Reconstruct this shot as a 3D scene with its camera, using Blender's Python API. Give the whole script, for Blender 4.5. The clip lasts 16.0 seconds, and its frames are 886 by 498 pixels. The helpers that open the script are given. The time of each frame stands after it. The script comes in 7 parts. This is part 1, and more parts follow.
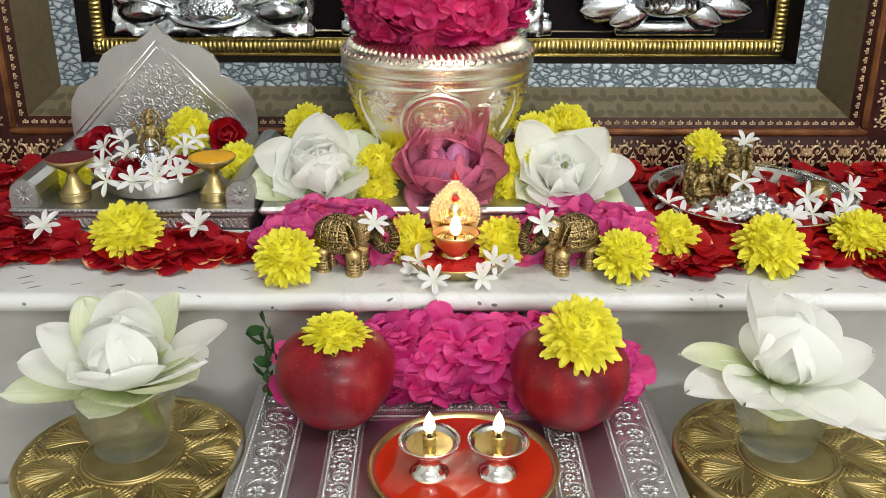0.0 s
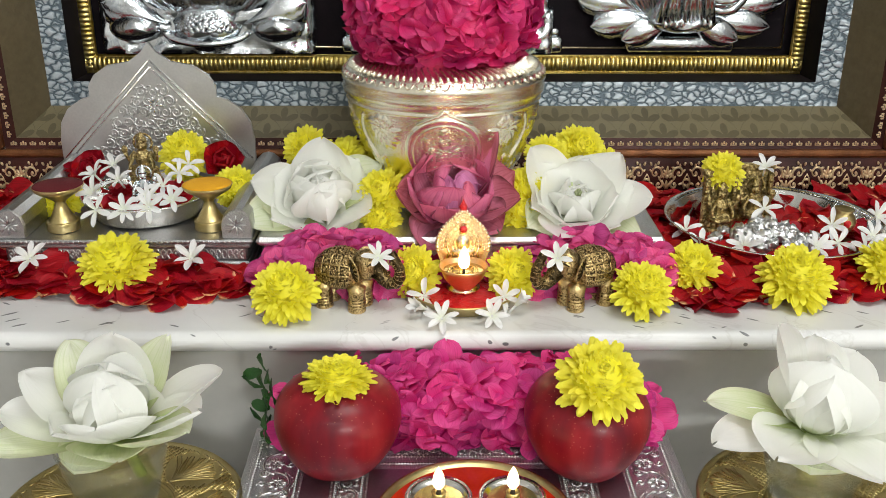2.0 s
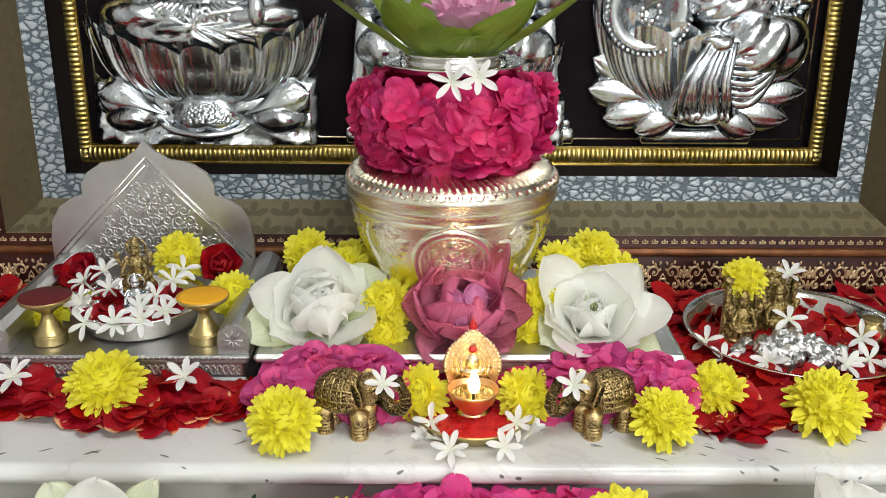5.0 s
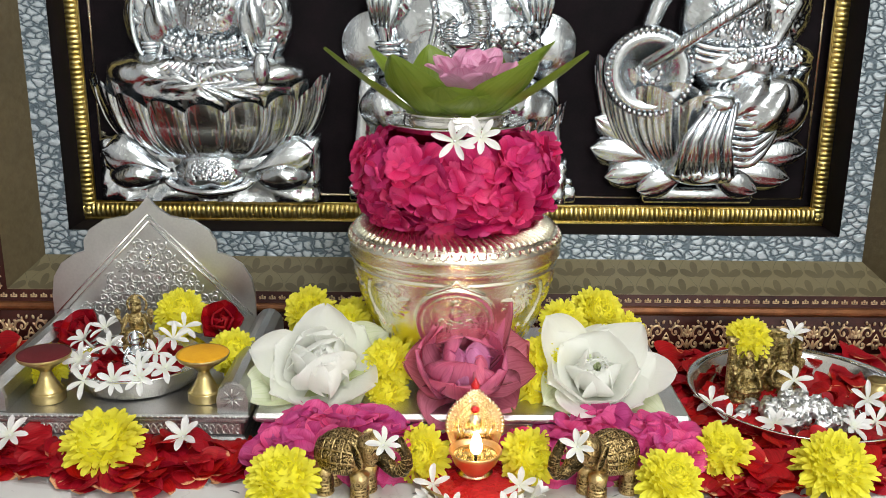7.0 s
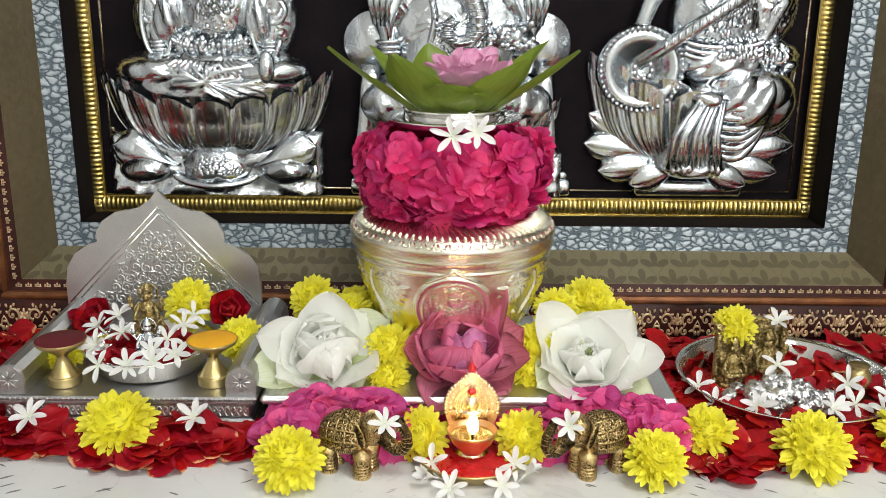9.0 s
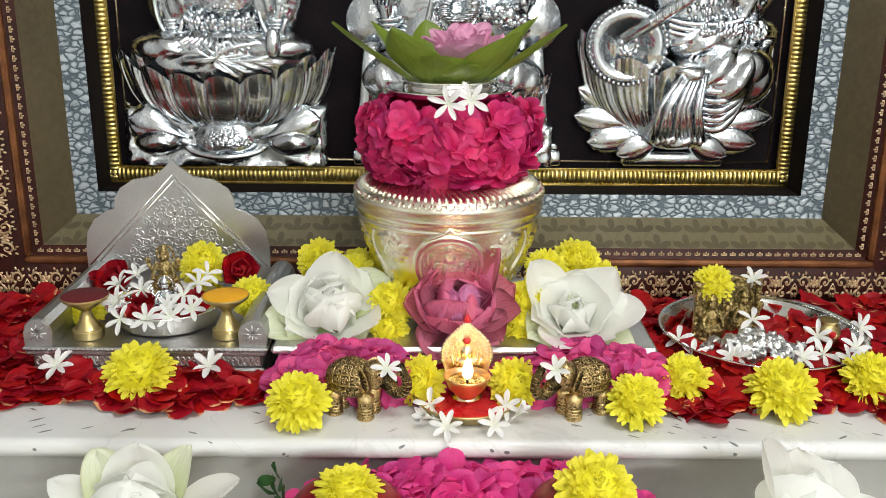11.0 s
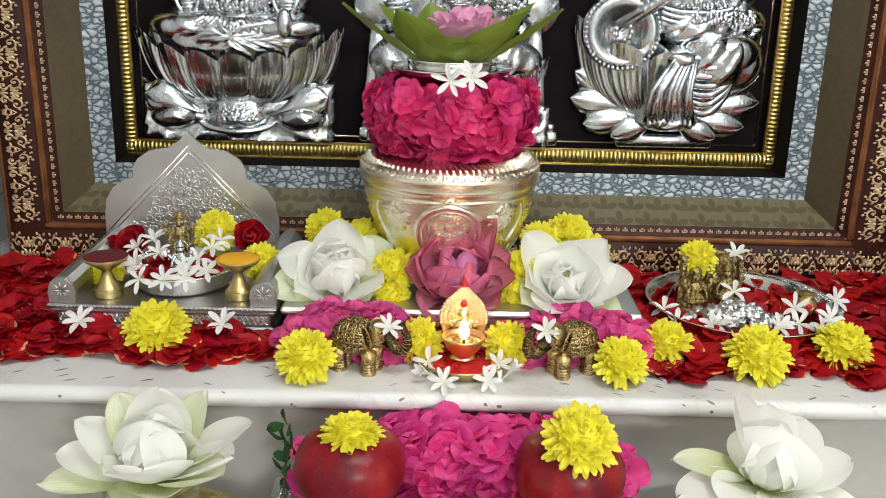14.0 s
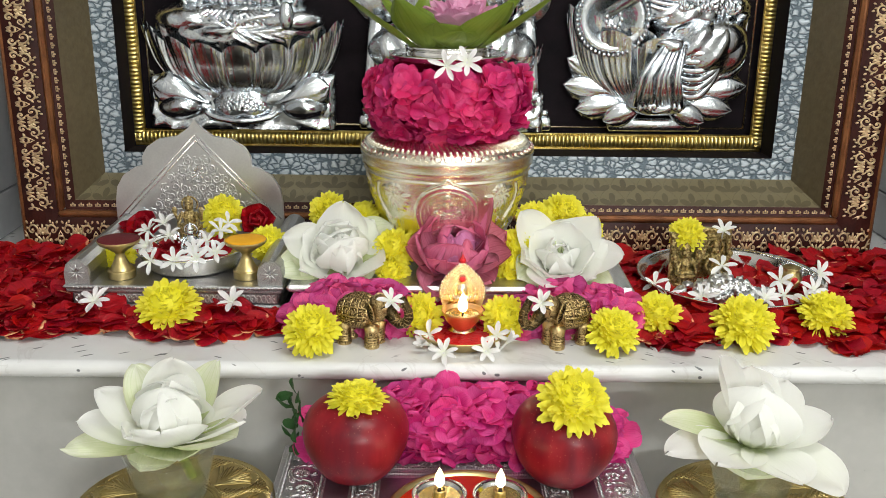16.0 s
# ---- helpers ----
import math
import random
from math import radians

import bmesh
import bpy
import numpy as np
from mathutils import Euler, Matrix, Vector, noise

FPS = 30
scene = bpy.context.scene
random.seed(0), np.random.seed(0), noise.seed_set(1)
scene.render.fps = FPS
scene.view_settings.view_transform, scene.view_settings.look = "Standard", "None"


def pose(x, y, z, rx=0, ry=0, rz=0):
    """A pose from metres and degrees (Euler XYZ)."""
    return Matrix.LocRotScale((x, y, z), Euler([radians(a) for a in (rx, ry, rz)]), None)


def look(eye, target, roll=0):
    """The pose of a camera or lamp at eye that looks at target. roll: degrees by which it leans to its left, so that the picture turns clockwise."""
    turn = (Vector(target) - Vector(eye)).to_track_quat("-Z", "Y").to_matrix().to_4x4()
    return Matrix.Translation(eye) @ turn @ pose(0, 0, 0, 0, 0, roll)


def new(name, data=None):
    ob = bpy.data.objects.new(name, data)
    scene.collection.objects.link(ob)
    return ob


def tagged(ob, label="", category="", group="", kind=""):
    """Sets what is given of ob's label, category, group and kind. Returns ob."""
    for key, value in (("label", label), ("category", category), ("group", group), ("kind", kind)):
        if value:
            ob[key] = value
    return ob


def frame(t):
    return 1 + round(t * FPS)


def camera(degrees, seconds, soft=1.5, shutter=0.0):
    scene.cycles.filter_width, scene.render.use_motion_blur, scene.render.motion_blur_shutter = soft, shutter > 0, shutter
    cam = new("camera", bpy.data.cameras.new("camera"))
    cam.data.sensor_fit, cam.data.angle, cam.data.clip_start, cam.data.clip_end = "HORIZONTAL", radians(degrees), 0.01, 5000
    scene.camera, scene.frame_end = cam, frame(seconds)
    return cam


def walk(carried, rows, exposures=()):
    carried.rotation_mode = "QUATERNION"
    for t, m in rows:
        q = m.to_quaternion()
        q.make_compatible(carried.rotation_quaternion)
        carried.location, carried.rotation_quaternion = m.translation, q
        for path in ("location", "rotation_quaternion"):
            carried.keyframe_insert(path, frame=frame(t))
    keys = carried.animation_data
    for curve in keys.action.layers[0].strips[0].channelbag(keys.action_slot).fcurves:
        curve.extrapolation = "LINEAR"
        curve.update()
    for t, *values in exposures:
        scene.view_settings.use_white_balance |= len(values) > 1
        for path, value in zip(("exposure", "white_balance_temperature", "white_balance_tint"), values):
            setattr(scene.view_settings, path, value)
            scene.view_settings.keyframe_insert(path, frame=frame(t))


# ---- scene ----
cam = camera(50.4, 16.0, soft=0.64)
METRES, EYE, TILT, LEAN, TURN = 0.37, 0.345, 0.0, 0.0, -0.7
ROWS = [
    (0.0, 0.0, 0.0, 0.0, 0.12, -22.22, -0.29),
    (0.5, -0.0043, 0.0115, 0.0035, 0.12, -22.19, -0.26),
    (1.0, -0.0079, 0.047, 0.0013, 0.11, -22.17, -0.24),
    (1.5, -0.0139, 0.0938, 0.0083, 0.1, -22.12, -0.22),
    (2.0, -0.0181, 0.1402, 0.0219, 0.09, -22.06, -0.2),
    (2.5, -0.023, 0.1932, 0.0347, 0.1, -22.02, -0.16),
    (3.0, -0.024, 0.2283, 0.0568, 0.12, -21.94, -0.2),
    (3.5, -0.0195, 0.2495, 0.0777, 0.11, -21.94, -0.2),
    (4.0, -0.0211, 0.2779, 0.0993, 0.14, -21.54, -0.23),
    (4.5, -0.0319, 0.3004, 0.1172, 0.21, -20.76, -0.37),
    (5.0, -0.036, 0.3169, 0.1395, 0.25, -19.49, -0.43),
    (7.5, -0.0402, 0.3254, 0.1426, 0.42, -15.92, -0.66),
    (8.0, -0.0466, 0.3131, 0.1429, 0.42, -16.21, -0.64),
    (8.5, -0.0408, 0.2781, 0.146, 0.41, -16.35, -0.62),
    (9.0, -0.0328, 0.2224, 0.159, 0.42, -16.36, -0.59),
    (9.5, -0.0299, 0.1648, 0.1548, 0.39, -16.35, -0.55),
    (12.0, -0.023, -0.004, 0.1377, 0.36, -17.47, -0.46),
    (12.5, -0.024, -0.0106, 0.1381, 0.54, -17.45, -1.03),
    (13.0, -0.0191, -0.0321, 0.129, 0.64, -17.5, -1.45),
    (13.5, -0.0208, -0.0791, 0.1285, 0.66, -17.64, -1.43),
    (14.0, -0.0221, -0.1339, 0.1325, 0.66, -17.69, -1.41),
    (14.5, -0.0252, -0.1682, 0.1184, 0.67, -17.71, -1.38),
    (15.0, -0.0233, -0.1862, 0.1224, 0.63, -17.73, -1.21),
    (15.5, -0.0084, -0.2055, 0.1044, 0.43, -17.73, -0.71),
    (16.0, -0.0153, -0.2616, 0.1111, 0.47, -17.74, -0.68),
]
walk(cam, [(t, pose(0, 0, EYE, TILT, LEAN, TURN) @ pose(METRES * x, METRES * y, METRES * z, 90 + pitch, roll, yaw)) for t, x, y, z, yaw, pitch, roll in ROWS],
     [(0.0, -0.12), (3.0, -0.11), (5.0, -0.10), (7.5, 0.0), (9.5, 0.02), (12.0, -0.05), (16.0, -0.06)])

# ---- light ----
world = bpy.data.worlds.new("world")
scene.world = world
world.use_nodes = True
world.node_tree.nodes["Background"].inputs[0].default_value = (0.9, 0.95, 1.0, 1)
world.node_tree.nodes["Background"].inputs[1].default_value = 0.05


def area_lamp(name, x, y, z, sx, sy, watts, colour, target):
    d = bpy.data.lights.new(name, "AREA")
    d.shape, d.size, d.size_y, d.energy, d.color = "RECTANGLE", sx, sy, watts, colour
    o = new(name, d)
    o.matrix_world = look((x, y, z), target)
    return o


def flame_lamp(x, y, z, watts):
    d = bpy.data.lights.new("flame_light", "POINT")
    d.energy, d.color, d.shadow_soft_size = watts, (1.0, 0.70, 0.40), 0.004
    o = new("flame_light", d)
    o.location = (x, y, z)


area_lamp("ceiling_panel_light", 0.40, 0.12, 1.44, 0.9, 0.5, 11.7, (0.965, 0.99, 0.965), (0.40, 0.12, 0))
area_lamp("ceiling_tube_light", -0.1, -1.3, 1.44, 1.3, 0.16, 9.0, (0.97, 0.99, 0.965), (-0.1, -1.3, 0))
# Unseen tube added behind the camera to brighten surfaces that face the front.
area_lamp("added_front_fill_light", 0.7, -2.24, 0.95, 1.2, 0.10, 57.0, (0.97, 0.995, 0.98), (0.1, 0.9, 0.1))


# ---- materials ----
def material(name):
    m = bpy.data.materials.new(name)
    m.use_nodes = True
    nt = m.node_tree
    return m, nt, nt.nodes["Principled BSDF"]


def node(nt, kind, operation="", feature="", **inputs):
    n = nt.nodes.new(kind)
    if operation:
        n.operation = operation
    if feature:
        n.feature = feature
    for k, v in inputs.items():
        s = n.inputs[int(k[1:])] if k[0] == "i" and k[1:].isdigit() else n.inputs[k.replace("_", " ")]
        if isinstance(v, bpy.types.NodeSocket):
            nt.links.new(v, s)
        else:
            s.default_value = v
    return n


def rgba(c):
    return (c[0], c[1], c[2], 1.0)


def coords(nt, which="Object", scale=(1, 1, 1)):
    tc = node(nt, "ShaderNodeTexCoord")
    mp = node(nt, "ShaderNodeMapping", Vector=tc.outputs[which], Scale=scale)
    return mp.outputs[0]


def ramp(nt, fac, stops):
    n = node(nt, "ShaderNodeValToRGB", Fac=fac)
    e = n.color_ramp.elements
    while len(e) < len(stops):
        e.new(0.5)
    for el, (p, c) in zip(e, stops):
        el.position, el.color = p, rgba(c) if len(c) == 3 else c
    return n.outputs[0]


def mix(nt, fac, a, b, blend="MIX"):
    n = nt.nodes.new("ShaderNodeMix")
    n.data_type, n.blend_type = "RGBA", blend
    for s, v in ((n.inputs[0], fac), (n.inputs[6], a), (n.inputs[7], b)):
        if isinstance(v, bpy.types.NodeSocket):
            nt.links.new(v, s)
        else:
            s.default_value = v if isinstance(v, float) else rgba(v)
    return n.outputs[2]


def maths(nt, op, a, b=0.0, clamp=False):
    n = nt.nodes.new("ShaderNodeMath")
    n.operation, n.use_clamp = op, clamp
    for s, v in ((n.inputs[0], a), (n.inputs[1], b)):
        if isinstance(v, bpy.types.NodeSocket):
            nt.links.new(v, s)
        else:
            s.default_value = v
    return n.outputs[0]


def bump(nt, bsdf, height, strength=0.3, distance=0.001):
    b = node(nt, "ShaderNodeBump", Strength=strength, Distance=distance, Height=height)
    nt.links.new(b.outputs[0], bsdf.inputs["Normal"])


def link(nt, out, bsdf, name):
    nt.links.new(out, bsdf.inputs[name])


def simple(name, a, b, rough=0.5, metal=0.0, scale=40.0, fine=400.0, relief=0.2, dist=0.0005, rough_var=0.1, coat=0.0, random=0.0):
    """Colour between a and b in two scales of noise, with uneven gloss and a fine relief."""
    m, nt, s = material(name)
    co = coords(nt)
    n1 = node(nt, "ShaderNodeTexNoise", Vector=co, Scale=scale, Detail=4.0)
    n2 = node(nt, "ShaderNodeTexNoise", Vector=co, Scale=fine, Detail=3.0)
    f = maths(nt, "ADD", maths(nt, "MULTIPLY", n1.outputs[0], 0.7), maths(nt, "MULTIPLY", n2.outputs[0], 0.3))
    col = ramp(nt, f, [(0.35, a), (0.65, b)])
    if random:
        r = node(nt, "ShaderNodeObjectInfo").outputs["Random"]
        hs = node(nt, "ShaderNodeHueSaturation", Color=col, Value=maths(nt, "ADD", 1.0 - random, maths(nt, "MULTIPLY", r, 2 * random)))
        col = hs.outputs[0]
    link(nt, col, s, "Base Color")
    s.inputs["Metallic"].default_value = metal
    link(nt, maths(nt, "ADD", rough - rough_var / 2, maths(nt, "MULTIPLY", n1.outputs[0], rough_var)), s, "Roughness")
    s.inputs["Coat Weight"].default_value = coat
    if relief:
        bump(nt, s, n2.outputs[0], relief, dist)
    return m


def petal_material(name, base, mid, tip, vein=(0.8, 0.8, 0.8), rough=0.5, through_light=0.35, random=0.12, veins=26.0, edge=None, hue=0.0, spread=0.42, crinkle=1.6):
    """A petal: colour runs from base to tip along v, with fine veins along it, some light shining through."""
    m, nt, s = material(name)
    uv = node(nt, "ShaderNodeTexCoord").outputs["UV"]
    sep = node(nt, "ShaderNodeSeparateXYZ", Vector=uv)
    ns = node(nt, "ShaderNodeTexNoise", Vector=coords(nt), Scale=120.0, Detail=3.0)
    v = maths(nt, "ADD", sep.outputs[1], maths(nt, "MULTIPLY", maths(nt, "SUBTRACT", ns.outputs[0], 0.5), 0.3))
    col = ramp(nt, v, [(0.03, base), (spread, mid), (0.95, tip)])
    st = node(nt, "ShaderNodeTexNoise", Vector=node(nt, "ShaderNodeMapping", Vector=uv, Scale=(veins, 1.5, 1.0)).outputs[0], Scale=1.0, Detail=2.0)
    col = mix(nt, ramp(nt, st.outputs[0], [(0.35, (1, 1, 1)), (0.55, (0, 0, 0))]), col, vein, "MULTIPLY")
    if edge:
        e = maths(nt, "ABSOLUTE", maths(nt, "SUBTRACT", sep.outputs[0], 0.5))
        e = maths(nt, "ADD", e, maths(nt, "MULTIPLY", ns.outputs[0], 0.12))
        col = mix(nt, ramp(nt, e, [(0.47, (0, 0, 0)), (0.58, (1, 1, 1))]), col, edge)
    r = node(nt, "ShaderNodeObjectInfo").outputs["Random"]
    ri = node(nt, "ShaderNodeNewGeometry").outputs["Random Per Island"]
    rr = maths(nt, "MULTIPLY", maths(nt, "ADD", r, ri), 0.5)
    hs = node(nt, "ShaderNodeHueSaturation", Color=col, Value=maths(nt, "ADD", 1.0 - random, maths(nt, "MULTIPLY", rr, 2 * random)))
    if hue:
        link(nt, maths(nt, "ADD", 0.5 - hue, maths(nt, "MULTIPLY", rr, 2 * hue)), hs, "Hue")
    link(nt, hs.outputs[0], s, "Base Color")
    s.inputs["Roughness"].default_value = rough
    s.inputs["Specular IOR Level"].default_value = 0.35
    cr = node(nt, "ShaderNodeTexNoise", Vector=coords(nt), Scale=85.0, Detail=4.0)
    bump(nt, s, maths(nt, "ADD", st.outputs[0], maths(nt, "MULTIPLY", cr.outputs[0], crinkle)), 0.4, 0.0011)
    tr = node(nt, "ShaderNodeBsdfTranslucent", Color=hs.outputs[0])
    ms = node(nt, "ShaderNodeMixShader", Fac=through_light)
    nt.links.new(s.outputs[0], ms.inputs[1])
    nt.links.new(tr.outputs[0], ms.inputs[2])
    nt.links.new(ms.outputs[0], nt.nodes["Material Output"].inputs[0])
    return m


def marble(name, light, shade, fleck, veins=True, rough=0.22):
    m, nt, s = material(name)
    co = coords(nt)
    n1 = node(nt, "ShaderNodeTexNoise", Vector=co, Scale=5.0, Detail=6.0, Roughness=0.6)
    n2 = node(nt, "ShaderNodeTexNoise", Vector=co, Scale=90.0, Detail=4.0)
    col = ramp(nt, n1.outputs[0], [(0.3, shade), (0.55, light)])
    col = mix(nt, 0.06, col, n2.outputs[0], "OVERLAY")
    if veins:
        # short slanting dark flecks and a few soft stains
        for angle, sx, sy, share in ((-0.55, 30, 150, 0.76), (0.5, 38, 190, 0.85)):
            tw = node(nt, "ShaderNodeTexNoise", Vector=co, Scale=60.0, Detail=2.0)
            wc = node(nt, "ShaderNodeVectorMath", "ADD", i0=co, i1=node(nt, "ShaderNodeVectorMath", "SCALE", i0=tw.outputs["Color"], Scale=0.004).outputs[0]).outputs[0]
            rot = node(nt, "ShaderNodeMapping", Vector=wc, Rotation=(0, 0, angle)).outputs[0]
            vo = node(nt, "ShaderNodeTexVoronoi", Vector=node(nt, "ShaderNodeMapping", Vector=rot, Scale=(sx, sy, 110)).outputs[0], Scale=1.0)
            pick = maths(nt, "GREATER_THAN", node(nt, "ShaderNodeSeparateXYZ", Vector=vo.outputs["Color"]).outputs[0], share)
            f = maths(nt, "MULTIPLY", ramp(nt, vo.outputs["Distance"], [(0.16, (0.85, 0.85, 0.85)), (0.23, (0, 0, 0))]), pick)
            col = mix(nt, f, col, fleck)
        w = node(nt, "ShaderNodeTexNoise", Vector=co, Scale=9.0, Detail=5.0, Distortion=1.2)
        v = maths(nt, "ABSOLUTE", maths(nt, "SUBTRACT", w.outputs[0], 0.5))
        col = mix(nt, ramp(nt, v, [(0.0, (0.35, 0.35, 0.35)), (0.012, (0, 0, 0))]), col, (0.7, 0.68, 0.65), "MULTIPLY")
    link(nt, col, s, "Base Color")
    link(nt, maths(nt, "ADD", rough - 0.05, maths(nt, "MULTIPLY", n2.outputs[0], 0.1)), s, "Roughness")
    bump(nt, s, n2.outputs[0], 0.04, 0.0005)
    return m


def embossed(name, a, b, scale, rough=0.25, strength=0.6, dist=0.0012, metal=1.0, dirt=None):
    """Sheet metal with a pressed leafy pattern: warped cells and rings, darker in the hollows."""
    m, nt, s = material(name)
    co = coords(nt)
    wr = node(nt, "ShaderNodeTexNoise", Vector=co, Scale=scale * 0.6, Detail=2.0)
    wco = node(nt, "ShaderNodeVectorMath", "ADD", i0=co, i1=node(nt, "ShaderNodeVectorMath", "SCALE", i0=wr.outputs["Color"], Scale=0.6 / scale).outputs[0]).outputs[0]
    v = node(nt, "ShaderNodeTexVoronoi", feature="SMOOTH_F1", Vector=wco, Scale=scale, Smoothness=0.3)
    rings = maths(nt, "SINE", maths(nt, "MULTIPLY", v.outputs["Distance"], 26.0))
    fine = node(nt, "ShaderNodeTexNoise", Vector=co, Scale=scale * 9, Detail=3.0)
    h = maths(nt, "ADD", maths(nt, "MULTIPLY", rings, 0.5), maths(nt, "MULTIPLY", fine.outputs[0], 0.5))
    col = ramp(nt, h, [(0.0, b), (0.6, a)])
    link(nt, col, s, "Base Color")
    s.inputs["Metallic"].default_value = metal
    link(nt, maths(nt, "ADD", rough - 0.06, maths(nt, "MULTIPLY", fine.outputs[0], 0.12)), s, "Roughness")
    bump(nt, s, h, strength, dist)
    return m


MARBLE = marble("white_marble", (0.70, 0.70, 0.69), (0.60, 0.60, 0.59), (0.06, 0.065, 0.07), rough=0.30)
GREY_MARBLE = marble("grey_marble", (0.44, 0.435, 0.41), (0.34, 0.335, 0.315), (0.2, 0.2, 0.2), veins=False, rough=0.3)
TILE = marble("wall_tile", (0.46, 0.47, 0.48), (0.38, 0.39, 0.40), (0.3, 0.3, 0.3), veins=False, rough=0.18)
PAINT = simple("wall_paint", (0.74, 0.73, 0.70), (0.80, 0.79, 0.77), 0.6, relief=0.1, scale=3.0)
CEIL = simple("ceiling_paint", (0.80, 0.80, 0.79), (0.84, 0.84, 0.83), 0.7, relief=0.1, scale=3.0)
FLOORM = simple("floor_tile", (0.42, 0.38, 0.34), (0.55, 0.50, 0.46), 0.25, scale=4.0, relief=0.02)
SILVER = simple("polished_silver", (0.84, 0.83, 0.80), (0.93, 0.92, 0.90), 0.16, 1.0, relief=0.08, scale=30)
SILVER_EMB = embossed("embossed_silver", (0.92, 0.92, 0.92), (0.74, 0.74, 0.75), 260.0, 0.30, 0.34, 0.0006)
SILVER_OLD = embossed("worn_embossed_silver", (0.54, 0.54, 0.54), (0.42, 0.42, 0.43), 250.0, 0.36, 0.22, 0.0005)


def stippled_silver():
    """Pale champagne silver with a fine punched ground."""
    m, nt, s = material("stippled_silver")
    co = coords(nt)
    vo = node(nt, "ShaderNodeTexVoronoi", Vector=co, Scale=620.0)
    n1 = node(nt, "ShaderNodeTexNoise", Vector=co, Scale=45.0, Detail=4.0)
    link(nt, ramp(nt, n1.outputs[0], [(0.3, (0.90, 0.84, 0.68)), (0.7, (0.97, 0.93, 0.81))]), s, "Base Color")
    s.inputs["Metallic"].default_value = 1.0
    link(nt, maths(nt, "ADD", 0.13, maths(nt, "MULTIPLY", n1.outputs[0], 0.12)), s, "Roughness")
    bump(nt, s, vo.outputs["Distance"], 0.30, 0.0008)
    return m


POT_SILVER = stippled_silver()
PLANK = embossed("plank_silver", (0.84, 0.83, 0.87), (0.62, 0.61, 0.66), 230.0, 0.34, 0.30, 0.0004)
# Silver foil; the mauve it reflects is put into the base colour.
MAUVE_REFLECTION_FOIL = simple("mauve_reflection_foil", (0.40, 0.32, 0.41), (0.54, 0.45, 0.54), 0.40, 1.0, relief=0.1, scale=14)
SILVER_DULL = simple("brushed_silver", (0.58, 0.58, 0.58), (0.72, 0.72, 0.71), 0.36, 1.0, relief=0.12, scale=18)
CHROME = simple("chromed_relief", (0.62, 0.66, 0.69), (0.75, 0.785, 0.815), 0.17, 1.0, relief=0.30, scale=60, fine=260, dist=0.0016)
BRASS = simple("brass", (0.50, 0.39, 0.16), (0.68, 0.55, 0.27), 0.34, 1.0, relief=0.08)
BRASS_OLD = simple("old_brass", (0.16, 0.11, 0.04), (0.66, 0.52, 0.24), 0.34, 1.0, relief=0.8, scale=330, fine=420, dist=0.0030)
GOLD = simple("gilt_metal", (0.92, 0.72, 0.44), (0.99, 0.86, 0.62), 0.26, 1.0, relief=0.1)
GOLD_RIB = simple("gilt_moulding", (0.60, 0.44, 0.11), (0.90, 0.74, 0.32), 0.34, 1.0, relief=0.1, scale=120)
COPPER = simple("copper_line", (0.13, 0.045, 0.016), (0.28, 0.11, 0.04), 0.32, 0.5, relief=0.1)
FOIL = simple("crumpled_foil", (0.82, 0.83, 0.84), (0.95, 0.95, 0.95), 0.32, 1.0, relief=0.5, fine=500, dist=0.001)
COPPER_CUP = simple("copper_cup", (0.80, 0.46, 0.20), (0.92, 0.62, 0.34), 0.40, 1.0, relief=0.1)
BRASS_TRAY = simple("pressed_brass", (0.42, 0.33, 0.13), (0.62, 0.51, 0.25), 0.36, 1.0, relief=0.2, fine=700)
SCROLL = simple("scroll_gilt", (0.56, 0.40, 0.22), (0.86, 0.70, 0.46), 0.34, 0.75, relief=0.15, scale=90)
MAROON = simple("maroon_lacquer", (0.022, 0.006, 0.005), (0.055, 0.013, 0.009), 0.42, relief=0.1, scale=25)
def black_cloth():
    m = simple("black_velvet", (0.004, 0.003, 0.004), (0.010, 0.006, 0.008), 0.8, relief=0.1)
    m.node_tree.nodes["Principled BSDF"].inputs["Specular IOR Level"].default_value = 0.12
    return m


BLACK = black_cloth()
MAROON.node_tree.nodes["Principled BSDF"].inputs["Specular IOR Level"].default_value = 0.18
YELLOW = petal_material("yellow_petal", (0.90, 0.74, 0.02), (0.95, 0.87, 0.03), (0.96, 0.91, 0.10), (0.97, 0.95, 0.8), 0.5, 0.35, 0.05, hue=0.004, crinkle=0.2)
WHITEP = petal_material("white_petal", (0.86, 0.89, 0.76), (0.90, 0.905, 0.89), (0.91, 0.91, 0.91), (0.93, 0.93, 0.92), 0.45, 0.3, 0.04)
LOTUSW = petal_material("white_lotus_petal", (0.70, 0.76, 0.46), (0.95, 0.955, 0.90), (0.955, 0.955, 0.93), (0.99, 0.995, 0.985), 0.4, 0.50, 0.02, 30, spread=0.24, crinkle=0.8)
LOTUSG = petal_material("green_lotus_petal", (0.42, 0.52, 0.16), (0.70, 0.77, 0.44), (0.84, 0.87, 0.70), (0.90, 0.93, 0.82), 0.42, 0.35, 0.06, 30, edge=(0.66, 0.66, 0.44))
LOTUSP = petal_material("purple_lotus_petal", (0.94, 0.60, 0.78), (0.88, 0.34, 0.54), (0.80, 0.20, 0.34), (0.90, 0.80, 0.88), 0.42, 0.42, 0.20, 40, edge=(0.26, 0.06, 0.09), hue=0.014)
LOTUSV = petal_material("mauve_lotus_petal", (0.90, 0.58, 0.80), (0.84, 0.40, 0.66), (0.76, 0.28, 0.52), (0.90, 0.82, 0.90), 0.40, 0.42, 0.14, 40, hue=0.012)
